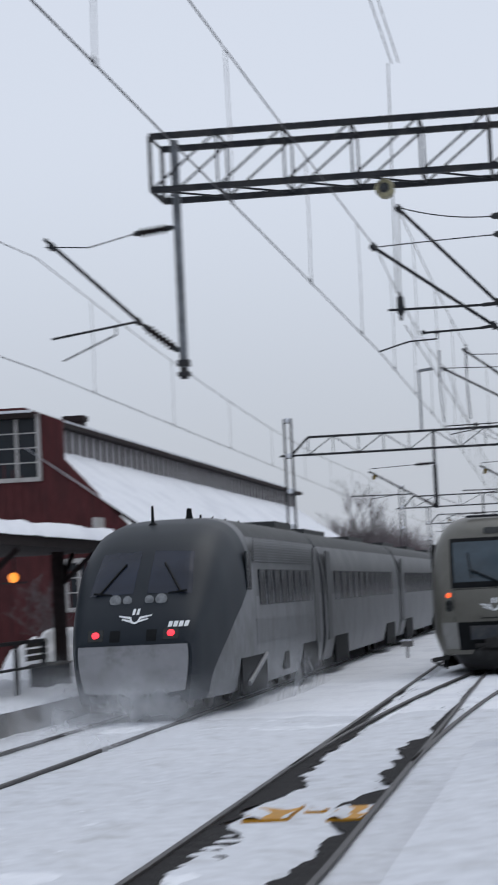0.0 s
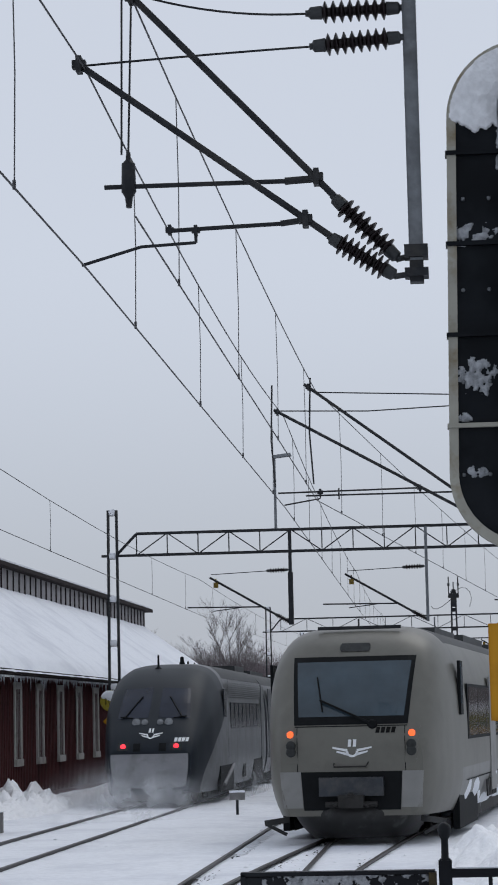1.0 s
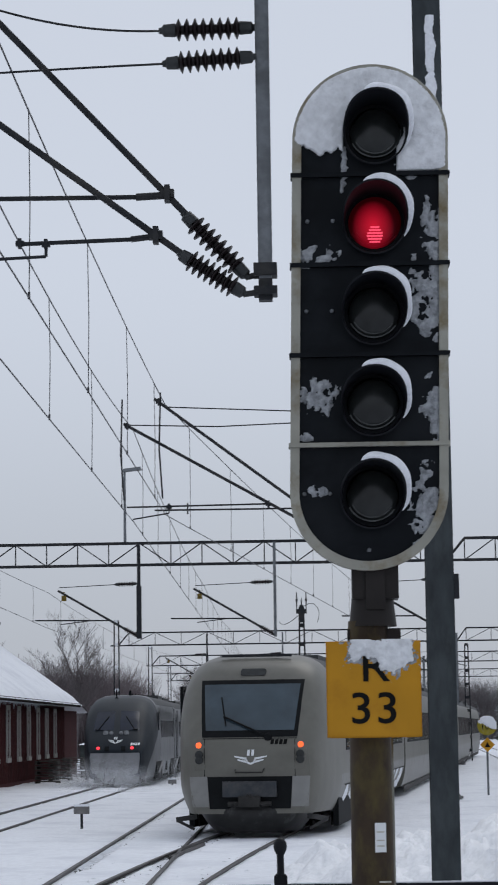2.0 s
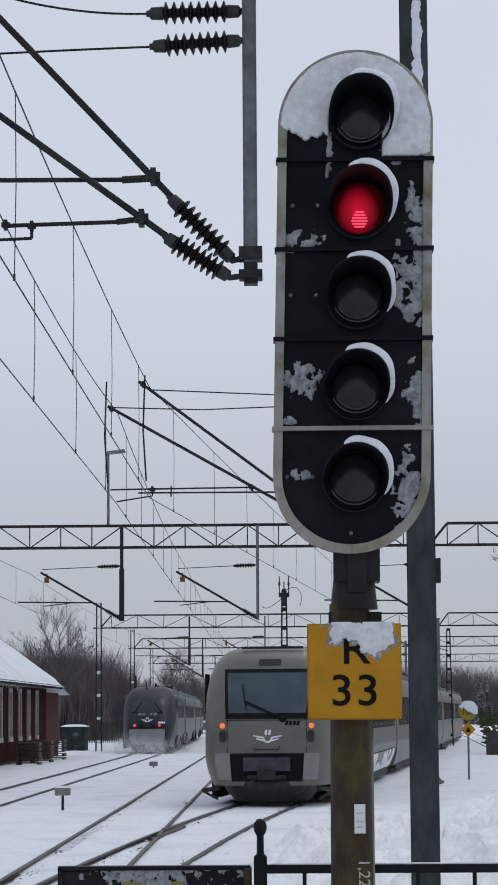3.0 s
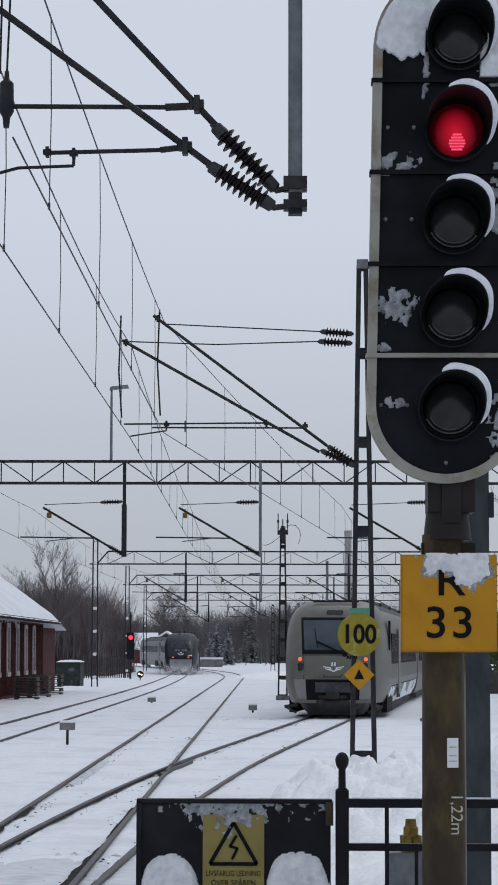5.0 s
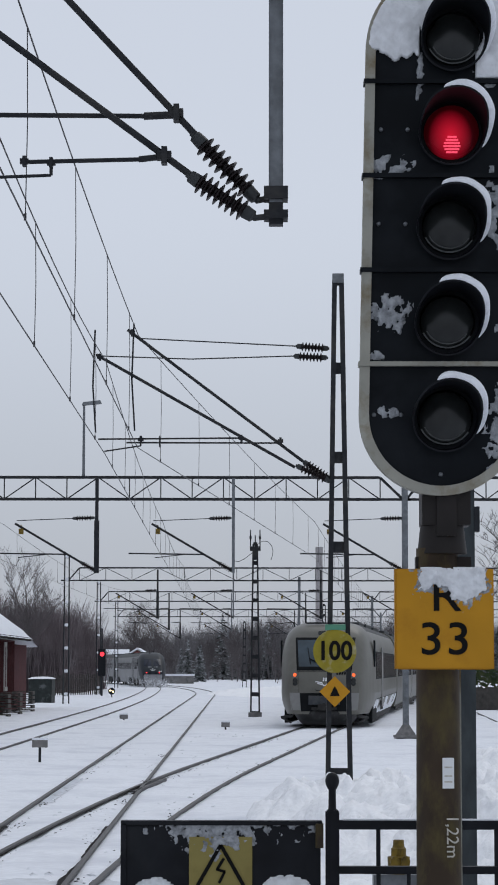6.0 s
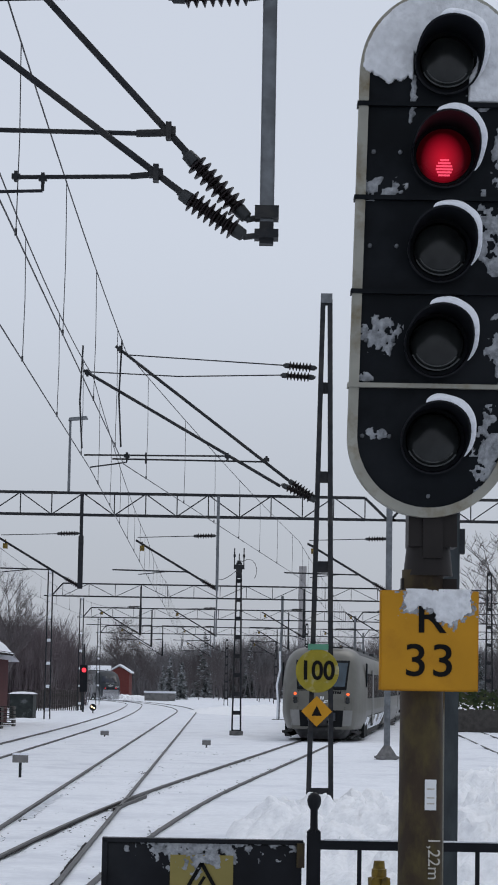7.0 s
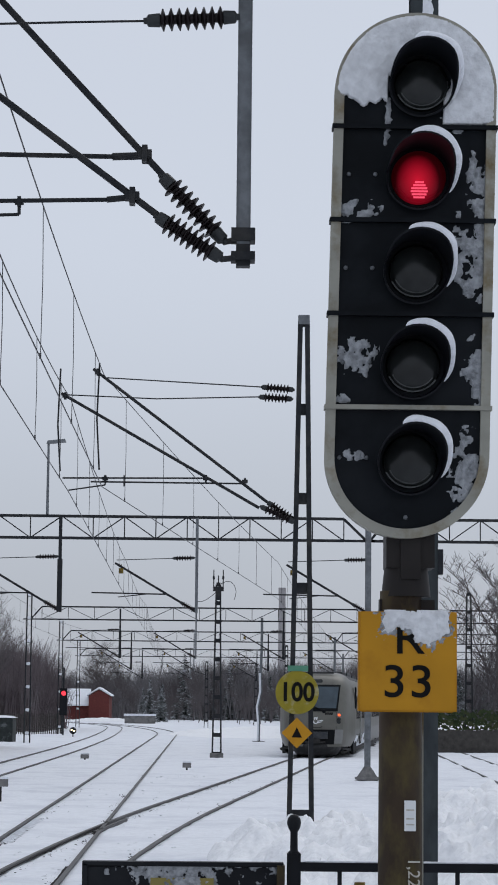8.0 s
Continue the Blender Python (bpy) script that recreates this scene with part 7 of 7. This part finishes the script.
def build_small_things():
    # short marker boards in the snow
    for x, y, h, w in ((-5.53, 51.4, 0.62, 0.36), (-9.9, 66, 0.55, 0.26), (-6.0, 93, 0.35, 0.34), (-1.67, 79.8, 0.36, 0.30)):
        root = thing("marker_board", "small grey marker board on a short post", "marker", "marker boards", at=(x, y, -0.15))
        part("post", Shape().box(-0.03, 0.03, -0.02, 0.02, -0.1, h), DARK_STEEL, root)
        part("board", Shape().box(-w / 2, w / 2, -0.04, -0.02, h - 0.17, h), CONCRETE, root)
        part("snow", Shape().box(-w / 2, w / 2, -0.06, 0.04, h, h + 0.05), SNOW, root)
    # lattice poles in the yard
    p = lattice_mast("lattice_pole", "slender lattice pole with a wire rack on top", -0.66, 101.5, 0.1, 7.6, 0.38, 0.18, DARK_STEEL, pitch=0.8, group="lattice poles")
    part("head", Shape().box(-0.24, 0.24, -0.1, 0.1, 7.3, 7.5).box(-0.1, 0.1, -0.1, 0.1, 6.9, 7.3).bar((-0.21, 0, 7.45), (-0.21, 0, 8.25), 0.05).bar((0.21, 0, 7.45), (0.21, 0, 8.25), 0.05).bar((0, 0, 7.45), (0, 0, 8.0), 0.05).bar((-0.26, 0, 7.9), (-0.16, 0, 7.9), 0.12).bar((0.16, 0, 7.9), (0.26, 0, 7.9), 0.12), DARK_STEEL, p)
    part("foot", Shape().box(-0.30, 0.30, -0.3, 0.3, -0.3, 0.14), CONCRETE, p)
    part("cable", Shape().pipe([(0.1, -0.05, 7.62), (0.35, -0.05, 7.74), (0.56, -0.05, 7.72), (0.72, -0.05, 7.55), (0.79, -0.05, 7.3), (0.76, -0.05, 7.08), (0.70, -0.05, 6.9)], 0.013, 5), RUBBER_AND_SHADE, p, "loose black cable")
    part("cable", Shape().pipe([(-0.1, -0.05, 7.25), (-0.3, -0.05, 7.08), (-0.52, -0.05, 6.92), (-0.75, -0.05, 6.82), (-0.92, -0.05, 6.84), (-1.0, -0.05, 6.95)], 0.013, 5), RUBBER_AND_SHADE, p, "loose black cable")
    wp = thing("crooked_pole", "crooked pale pole plastered with snow on one side", "pole", at=(2.0, 150, 0))
    bend = [(0.0, 0, -0.2), (0.02, 0, 1.2), (-0.06, 0, 2.2), (0.14, 0, 3.2), (0.10, 0, 4.4), (0.16, 0, 6.0), (0.16, 0, 8.0)]
    part("shaft", Shape().pipe(bend, 0.09, 8), GALV, wp)
    part("snow", Shape().pipe([(x - 0.06, -0.06, z) for x, _, z in bend[:5]], 0.07, 7), FROST, wp, "snow plastered along the shaft")
    part("foot", Shape().box(-0.4, 0.4, -0.3, 0.3, -0.3, 0.0), CONCRETE, wp)
    # distant chimney; the light grey paints haze into its colour
    ch = thing("chimney", "tall chimney far beyond the wood, coloured pale for haze", "chimney", at=(13.2, 520, -0.3))
    part("shaft", Shape().lathe((0, 0, 0), (0, 0, 1), [(0, 1.0), (27.5, 0.75), (27.6, 0.85), (29.3, 0.85)], 16), GREYWOOD, ch, smooth=40)
    lw = thing("low_wall", "low grey wall with a thick white snow cap", "wall", at=(0, 302, 0))
    part("wall", Shape().box(-12.9, -8.9, 0, 0.4, -0.3, 0.95), CONCRETE, lw)
    part("snow", Shape().box(-13.0, -8.8, -0.1, 0.5, 0.95, 1.22), SNOW, lw, "thick snow cap")
    for x, y, h in ((5.2, 200, 7.5), (9.8, 150, 7.5), (12.5, 120, 8.2), (-2.0, 250, 7.0), (3.5, 260, 7.0)):
        q = lattice_mast("lattice_pole", "slender dark lattice pole in the yard", x, y, -0.2, h, 0.42, 0.2, DARK_STEEL, pitch=0.9, group="lattice poles")
        part("arm", Shape().bar((-1.6, 0, h - 0.9), (0, 0, h - 1.4), 0.05), DARK_STEEL, q)
    # signs by the building and at the right
    for x, y, z in ((-10.93, 67.5, 2.78), (5.45, 73.6, 2.2)):
        s = thing("speed_sign", "round yellow speed sign on a thin pole", "sign", "speed signs", at=(x, y, 0))
        part("pole", Shape().tube((0, 0.06, -0.2), (0, 0.06, z + 0.2), 0.035), GALV, s)
        part("disc", Shape().lathe((0, 0.02, z), (0, -1, 0), [(0, 0.31), (0.03, 0.32), (0.04, 0.31)], 32), YELLOWDIM, s, smooth=40)
        lettering("figures", "100", 0.34, BLACKTEXT, s, (0, -0.024, z - 0.03), squeeze=0.83)
        part("diamond", Shape().add([(0.24, 0, z - 0.62), (0, 0, z - 0.38), (-0.24, 0, z - 0.62), (0, 0, z - 0.86), (0.24, 0.02, z - 0.62), (0, 0.02, z - 0.38), (-0.24, 0.02, z - 0.62), (0, 0.02, z - 0.86)], [(0, 1, 2, 3), (7, 6, 5, 4), (0, 4, 5, 1), (1, 5, 6, 2), (2, 6, 7, 3), (3, 7, 4, 0)]), YELLOW, s)
        part("triangle", Shape().add([(-0.09, -0.004, z - 0.70), (0.09, -0.004, z - 0.70), (0, -0.004, z - 0.53), (-0.09, 0, z - 0.70), (0.09, 0, z - 0.70), (0, 0, z - 0.53)], [(0, 1, 2), (0, 3, 4, 1), (1, 4, 5, 2), (2, 5, 3, 0)]), BLACKTEXT, s)
        part("disc_snow", frost_field(-0.31, 0.31, z - 0.12, z + 0.31, -0.021, 36, 26, lambda a, b, z=z: min((0.31 - math.hypot(a, b - z)) * 12, (b - z + 0.55 * a + 0.02) * 5) + 0.22 * rough(a, b, 5, 12), 0.03, 0.002), FROST, s, "snow covering part of the disc", smooth=70)
        part("foot", Shape().box(-0.25, 0.25, -0.02, 0.14, -0.2, -0.08), GALV, s)
    # far signals
    s = thing("far_signal", "distant railway signal showing red", "railway signal", at=(-12.2, 172, 0))
    part("post", Shape().tube((0, 0.2, -0.2), (0, 0.2, 5.0), 0.07), DARK_STEEL, s)
    part("head", Shape().box(-0.28, 0.28, 0, 0.12, 1.45, 3.45), BLACKPAINT, s)
    part("red_lamp", Shape().lathe((0.02, 0.0, 3.08), (0, -1, 0), [(0, 0.17), (0.04, 0.17), (0.08, 0.08)], 16), TAIL, s, "glowing red lamp")
    part("hood", Shape().box(-0.17, 0.21, -0.3, 0.0, 3.27, 3.30), BLACKPAINT, s)
    for x, y, z, m in ((-11.0, 165, 0.25, LAMP_WHITE), (11.6, 96, 0.5, LAMP_WHITE)):
        d = thing("dwarf_signal", "low dwarf signal with warm lamps", "railway signal", "dwarf signals", at=(x, y, 0))
        part("post", Shape().tube((0, 0, -0.2), (0, 0, z), 0.04), DARK_STEEL, d)
        part("head", Shape().lathe((0, 0.12, z + 0.15), (0, -1, 0), [(0, 0.24), (0.2, 0.25), (0.22, 0.2)], 20), BLACKPAINT, d)
        part("lamp", Shape().lathe((-0.09, -0.1, z + 0.2), (0, -1, 0), [(0, 0.06), (0.03, 0.05)], 12), m, d)
        part("lamp", Shape().lathe((0.09, -0.1, z + 0.12), (0, -1, 0), [(0, 0.06), (0.03, 0.05)], 12), m, d)
    # hydrant-like brass cap on a grey box behind the fence
    b = thing("cable_box", "grey metal box with a yellow brass cap", "box", at=(0.14, 9.0, 0.11))
    b.scale = (0.72, 0.72, 1)
    part("body", Shape().box(-0.17, 0.17, -0.1, 0.1, -0.3, 1.05), GALV, b)
    part("cap", Shape().lathe((0, 0, 1.05), (0, 0, 1), [(0, 0.07), (0.08, 0.075), (0.085, 0.05), (0.12, 0.05), (0.125, 0.04), (0.16, 0.035)], 16).lathe((-0.03, -0.08, 1.11), (0, -1, 0), [(0, 0.03), (0.03, 0.03)], 10).lathe((0.04, -0.08, 1.11), (0, -1, 0), [(0, 0.03), (0.03, 0.03)], 10), BRASS, b, smooth=40)
    # wooden crossing boards with yellow paint between the near rails
    for i, (x0, x1) in enumerate(((-3.52, -3.08), (-2.99, -2.79), (-2.68, -2.34))):
        c = thing("crossing_board", "yellow painted board laid between the rails", "board", "crossing boards", at=(0, 4.2, 0))
        part("plank", Shape().box(x0, x1, (-0.75, -0.1, -0.95)[i], (0.65, 0.25, 0.35)[i], -0.18, -0.012), YELLOW, c)
        y0, y1 = (-0.75, -0.1, -0.95)[i], (0.65, 0.25, 0.35)[i]
        part("snow", Shape().grid(12, 20, lambda u, v: (x0 + (x1 - x0) * u, y0 + (y1 - y0) * v, -0.014 + 0.05 * max(-0.1, noise.noise((u * 2.2 + i, v * 2.6, i * 3.0)) + 0.10))), SNOW_TRACK, c, "patches of snow left on the board", smooth=70)
    pf = thing("picket_fence", "weathered grey picket fence beside the far signal", "fence")
    for i in range(30):
        k = i / 29
        part("picket", Shape().box(-17.2 + 4.3 * k - 0.045, -17.2 + 4.3 * k + 0.045, 174 + 8 * k, 174.03 + 8 * k, -0.3, 1.55 + 0.05 * math.sin(i * 1.7)), FENCEWOOD, pf)
    for z in (0.4, 1.2):
        part("rail", Shape().bar((-17.2, 174.06, z), (-12.9, 182.06, z), 0.06), FENCEWOOD, pf)
    # bins, canopy and bench beside the building
    t = thing("waste_container", "dark weathered container with snow on its lid", "container", at=(-13.7, 140, -0.1))
    bevelled(Shape().box(-0.7, 0.7, -1.2, 1.2, 0, 1.5), "body", TANK, 0.03, t)
    part("lid_snow", Shape().grid(8, 10, lambda u, v: (-0.8 + 1.6 * u, -1.3 + 2.6 * v, 1.5 + 0.14 * (math.sin(math.pi * u) * math.sin(math.pi * v)) ** 0.3)), SNOW, t, smooth=70)
    for k, (x, y) in enumerate(((-11.9, 100), (-12.0, 106), (-12.0, 112))):
        q = thing("pallet_stack", "leaning stack of old pallets dusted with snow", "pallets", "pallet stacks", at=(x, y, -0.1))
        for i in range(5):
            part("pallet", Shape().box(-0.5, 0.5, -0.6, 0.6, i * 0.22, i * 0.22 + 0.03).box(-0.5, 0.5, -0.6, 0.6, i * 0.22 + 0.13, i * 0.22 + 0.16).box(-0.5, -0.4, -0.6, 0.6, i * 0.22 + 0.03, i * 0.22 + 0.13).box(0.4, 0.5, -0.6, 0.6, i * 0.22 + 0.03, i * 0.22 + 0.13), FENCEWOOD, q)


def build_canopy():
    root = thing("platform_canopy", "wooden platform shelter with snow on its roof", "shelter")
    x0, x1, y0, y1, z = -13.6, -10.6, 22, 34.5, 3.45
    part("roof", Shape().box(x0, x1, y0, y1, z - 0.2, z), DARKWOOD, root)
    part("roof_snow", Shape().grid(12, 40, lambda u, v: (x0 - 0.05 + (x1 - x0 + 0.1) * u, y0 + (y1 + 0.08 - y0) * v, z + 0.30 * min(1, min(u, 1 - u, v, 1 - v) * 16) ** 0.5 + 0.04 * noise.noise((u * 6, v * 14, 1)))), SNOW, root, smooth=75)
    for y in (24.5, 31.5):
        p = part("post", Shape().box(-11.75, -11.5, y - 0.12, y + 0.12, 0.35, z - 0.2), DARKWOOD, root)
        part("brace", Shape().bar((-11.6, y, 2.5), (-11.6, y + 1.4, z - 0.25), 0.1).bar((-11.6, y, 2.5), (-10.8, y, z - 0.25), 0.1), DARKWOOD, root)
    sg = thing("platform_sign", "blank pale sign panel on the shelter edge", "sign", at=(-10.9, 32.6, 3.3))
    part("panel", Shape().box(-0.05, 0.05, -0.42, 0.42, 0, 0.7), WHITEWOOD, sg)
    bn = thing("platform_bench", "slatted bench in front of a snow heap", "bench", at=(-11.3, 29.0, 0.4))
    for i in range(4):
        part("slat", Shape().box(-0.25 + i * 0.14, -0.15 + i * 0.14, -0.9, 0.9, 0.45, 0.49), FENCEWOOD, bn)
    for i in range(3):
        part("back_slat", Shape().box(-0.3, -0.27, -0.9, 0.9, 0.56 + i * 0.14, 0.66 + i * 0.14), FENCEWOOD, bn)
    for y in (-0.8, 0.8):
        part("leg", Shape().box(-0.25, 0.25, y - 0.04, y + 0.04, 0, 0.45), DARK_STEEL, bn)
    rl = thing("platform_rail", "dark waist-high rail on the platform", "railing", at=(-11.0, 26.0, 0.4))
    part("bar", Shape().bar((0, -3, 1.0), (0, 1.2, 1.0), 0.07).bar((0, -3, 0.5), (0, 1.2, 0.5), 0.05), DARK_STEEL, rl)
    for y in (-1.2, 1.1):
        part("post", Shape().box(-0.04, 0.04, y, y + 0.1, 0, 1.0), DARK_STEEL, rl)
    lp = thing("wall_lamp", "small orange lamp under the shelter roof", "lamp", at=(-13.0, 33.0, 2.75))
    part("bulb", Shape().lathe((0, 0, 0), (0, -1, 0), [(0, 0.1), (0.05, 0.12), (0.1, 0.08)], 12), LAMP_ORANGE, lp)
    part("bracket", Shape().box(-0.3, 0.3, 0, 0.04, -0.14, -0.1), DARK_STEEL, lp)
    part("hanger", Shape().box(-0.02, 0.02, 0.0, 0.04, -0.1, 0.55), DARK_STEEL, lp)


# ---------------------------------------------------------------- build
build_ground()
build_track("track_1", x_main, -60, 350, "through track half buried in snow", 5)
build_track("track_2", x_side, -60, 300, "platform track cleared in the snow", 5)
build_track("track_3", x_turn, 10, 260, "branching track curving away through the snow", 2.5)
part("check_rail", Shape().bar((-2.68, 38.4, -0.03), (-2.32, 43.2, -0.03), 0.045, 0.06), RAIL, bpy.data.objects["track_3"])
build_track("track_4", x_yard, 60, 260, "yard track almost hidden by snow", 8)
build_track("track_5", x_yard_far, 60, 260, "outer yard track almost hidden by snow", 8)
rail_grooves()
trodden_strip()
build_platforms()
build_station()
build_canopy()
build_near_gantry()
build_gantries()
build_mast_m()
build_beam_mast()
build_wires()
build_signal()
build_fence()
build_shed()
build_small_things()
snow_heap("snow_bank", "large lumpy pile of ploughed snow behind the fence", 3.3, 25, 3.6, 10.5, 1.35, 1, n=150)
snow_heap("snow_bank", "lumpy heap of ploughed snow near the masts", 0.95, 31.8, 1.7, 5.2, 1.0, 5, n=110, lumps=0.75)
snow_heap("snow_bank", "broad low bank of ploughed snow", 6.2, 42, 3.4, 12, 1.0, 9, n=100)
snow_heap("snow_bank", "rounded snow heap on the far platform", -12.6, 36, 1.3, 3.2, 1.3, 13, z=0.35)
snow_heap("snow_bank", "snow bank below the station wall", -11.4, 55, 1.2, 6.5, 0.7, 17)
snow_heap("snow_bank", "snow bank in front of the red shed", -18.0, 343, 6, 3.5, 1.0, 27, lumps=0.25)
snow_heap("snow_bank", "low snow bank at the end of the yard", 4, 190, 9, 26, 0.9, 21, lumps=0.4)
crumbs = []
for fn, y0, y1 in ((x_side, -6, 60), (x_turn, 16, 70)):
    for k in range(int((y1 - y0) / 0.5)):
        y = y0 + k * 0.5
        for s in (-1, 1):
            n = int(11 * max(0.0, noise.noise((y * 0.35, s * 3.0, y0)) + 0.16))
            x = fn(y) + s * 0.60
            crumbs.append((x - 0.12, x + 0.12, y, y + 0.5, -0.058, n))
clods("ballast_crumbs", "dark ballast and dirty snow crumbs between the rails", crumbs, 77, (0.006, 0.028), BALLAST_SHADED)
clods("snow_clods", "loose clods of snow along the tracks", ((-4.4, -1.5, 0, 18, -0.16, 260), (-4.4, -1.0, 18, 75, -0.075, 1100), (-9.5, -6.5, 30, 110, -0.075, 500)), 31, (0.02, 0.07))
build_trees()

express = build_express()
coaches = [build_express_coach()]
coaches += [copy_thing(coaches[0], pose(0, 0, 0)) for _ in range(2)]
spray = build_spray()
for car in [express] + coaches:
    for ob in car.children:
        if ob.name.startswith("bogie"):
            ob.location.z = -0.12
regional = build_regional()
regional_cars = [build_regional_coach()]
regional_cars += [copy_thing(regional_cars[0], pose(0, 0, 0)) for _ in range(3)]


# ---------------------------------------------------------------- what moves
EXPRESS = [(0, 21.8, -0.12), (0.2, 31.2, 0.0), (0.35, 37.0, -0.02), (0.5, 43.0, 0.0), (0.7, 49.4, -0.1), (1.0, 56.3, -0.17), (1.5, 73.5, -0.17), (2.0, 91, -0.04), (2.6, 112, -0.05), (3.5, 143.5, 0.03), (4.0, 162, 0.12), (4.5, 183, 0.23), (5.5, 226, 0.05), (6.0, 248, 0), (6.5, 270, 0), (7.0, 288, 0), (7.5, 306, 0), (8.0, 326, 0)]
REGIONAL = [(0, 36.3), (0.5, 36.6), (1.0, 37.8), (1.5, 40.6), (2.0, 45.6), (2.2, 47.2), (3.5, 56.6), (4.5, 67.6), (5.2, 74.2), (6.0, 81.5), (7.0, 91.2), (8.0, 101.8)]


def on_track(fn, y, ln, dx=0.0, dz=0.0):
    """Pose of a car of length ln whose near end is at y."""
    a, b = Vector((fn(y + 4) + dx, y + 4, 0)), Vector((fn(y + ln - 4) + dx, y + ln - 4, 0))
    d = (b - a).normalized()
    p = a - d * 4
    return pose(p.x, p.y, dz, 0, 0, math.degrees(math.atan2(-d.x, d.y)))


def motions():
    walk(express, [(t, on_track(x_main, y, 17.5, dx, 0.12)) for t, y, dx in EXPRESS])
    walk(spray, [(t, on_track(x_main, y, 17.5, dx)) for t, y, dx in EXPRESS])
    for i, c in enumerate(coaches):
        walk(c, [(t, on_track(x_main, y + 17.9 + 25.0 * i, 24.4, dx, 0.12)) for t, y, dx in EXPRESS])
    walk(regional, [(t, on_track(x_turn, y, 26.6, 0.03 + 0.08 * smoothstep(1.4, 2.1, t))) for t, y in REGIONAL])
    for i, c in enumerate(regional_cars):
        walk(c, [(t, on_track(x_turn, y + 27.2 + 26.6 * i, 26.0, 0.03 + 0.08 * smoothstep(1.4, 2.1, t))) for t, y in REGIONAL])


motions()
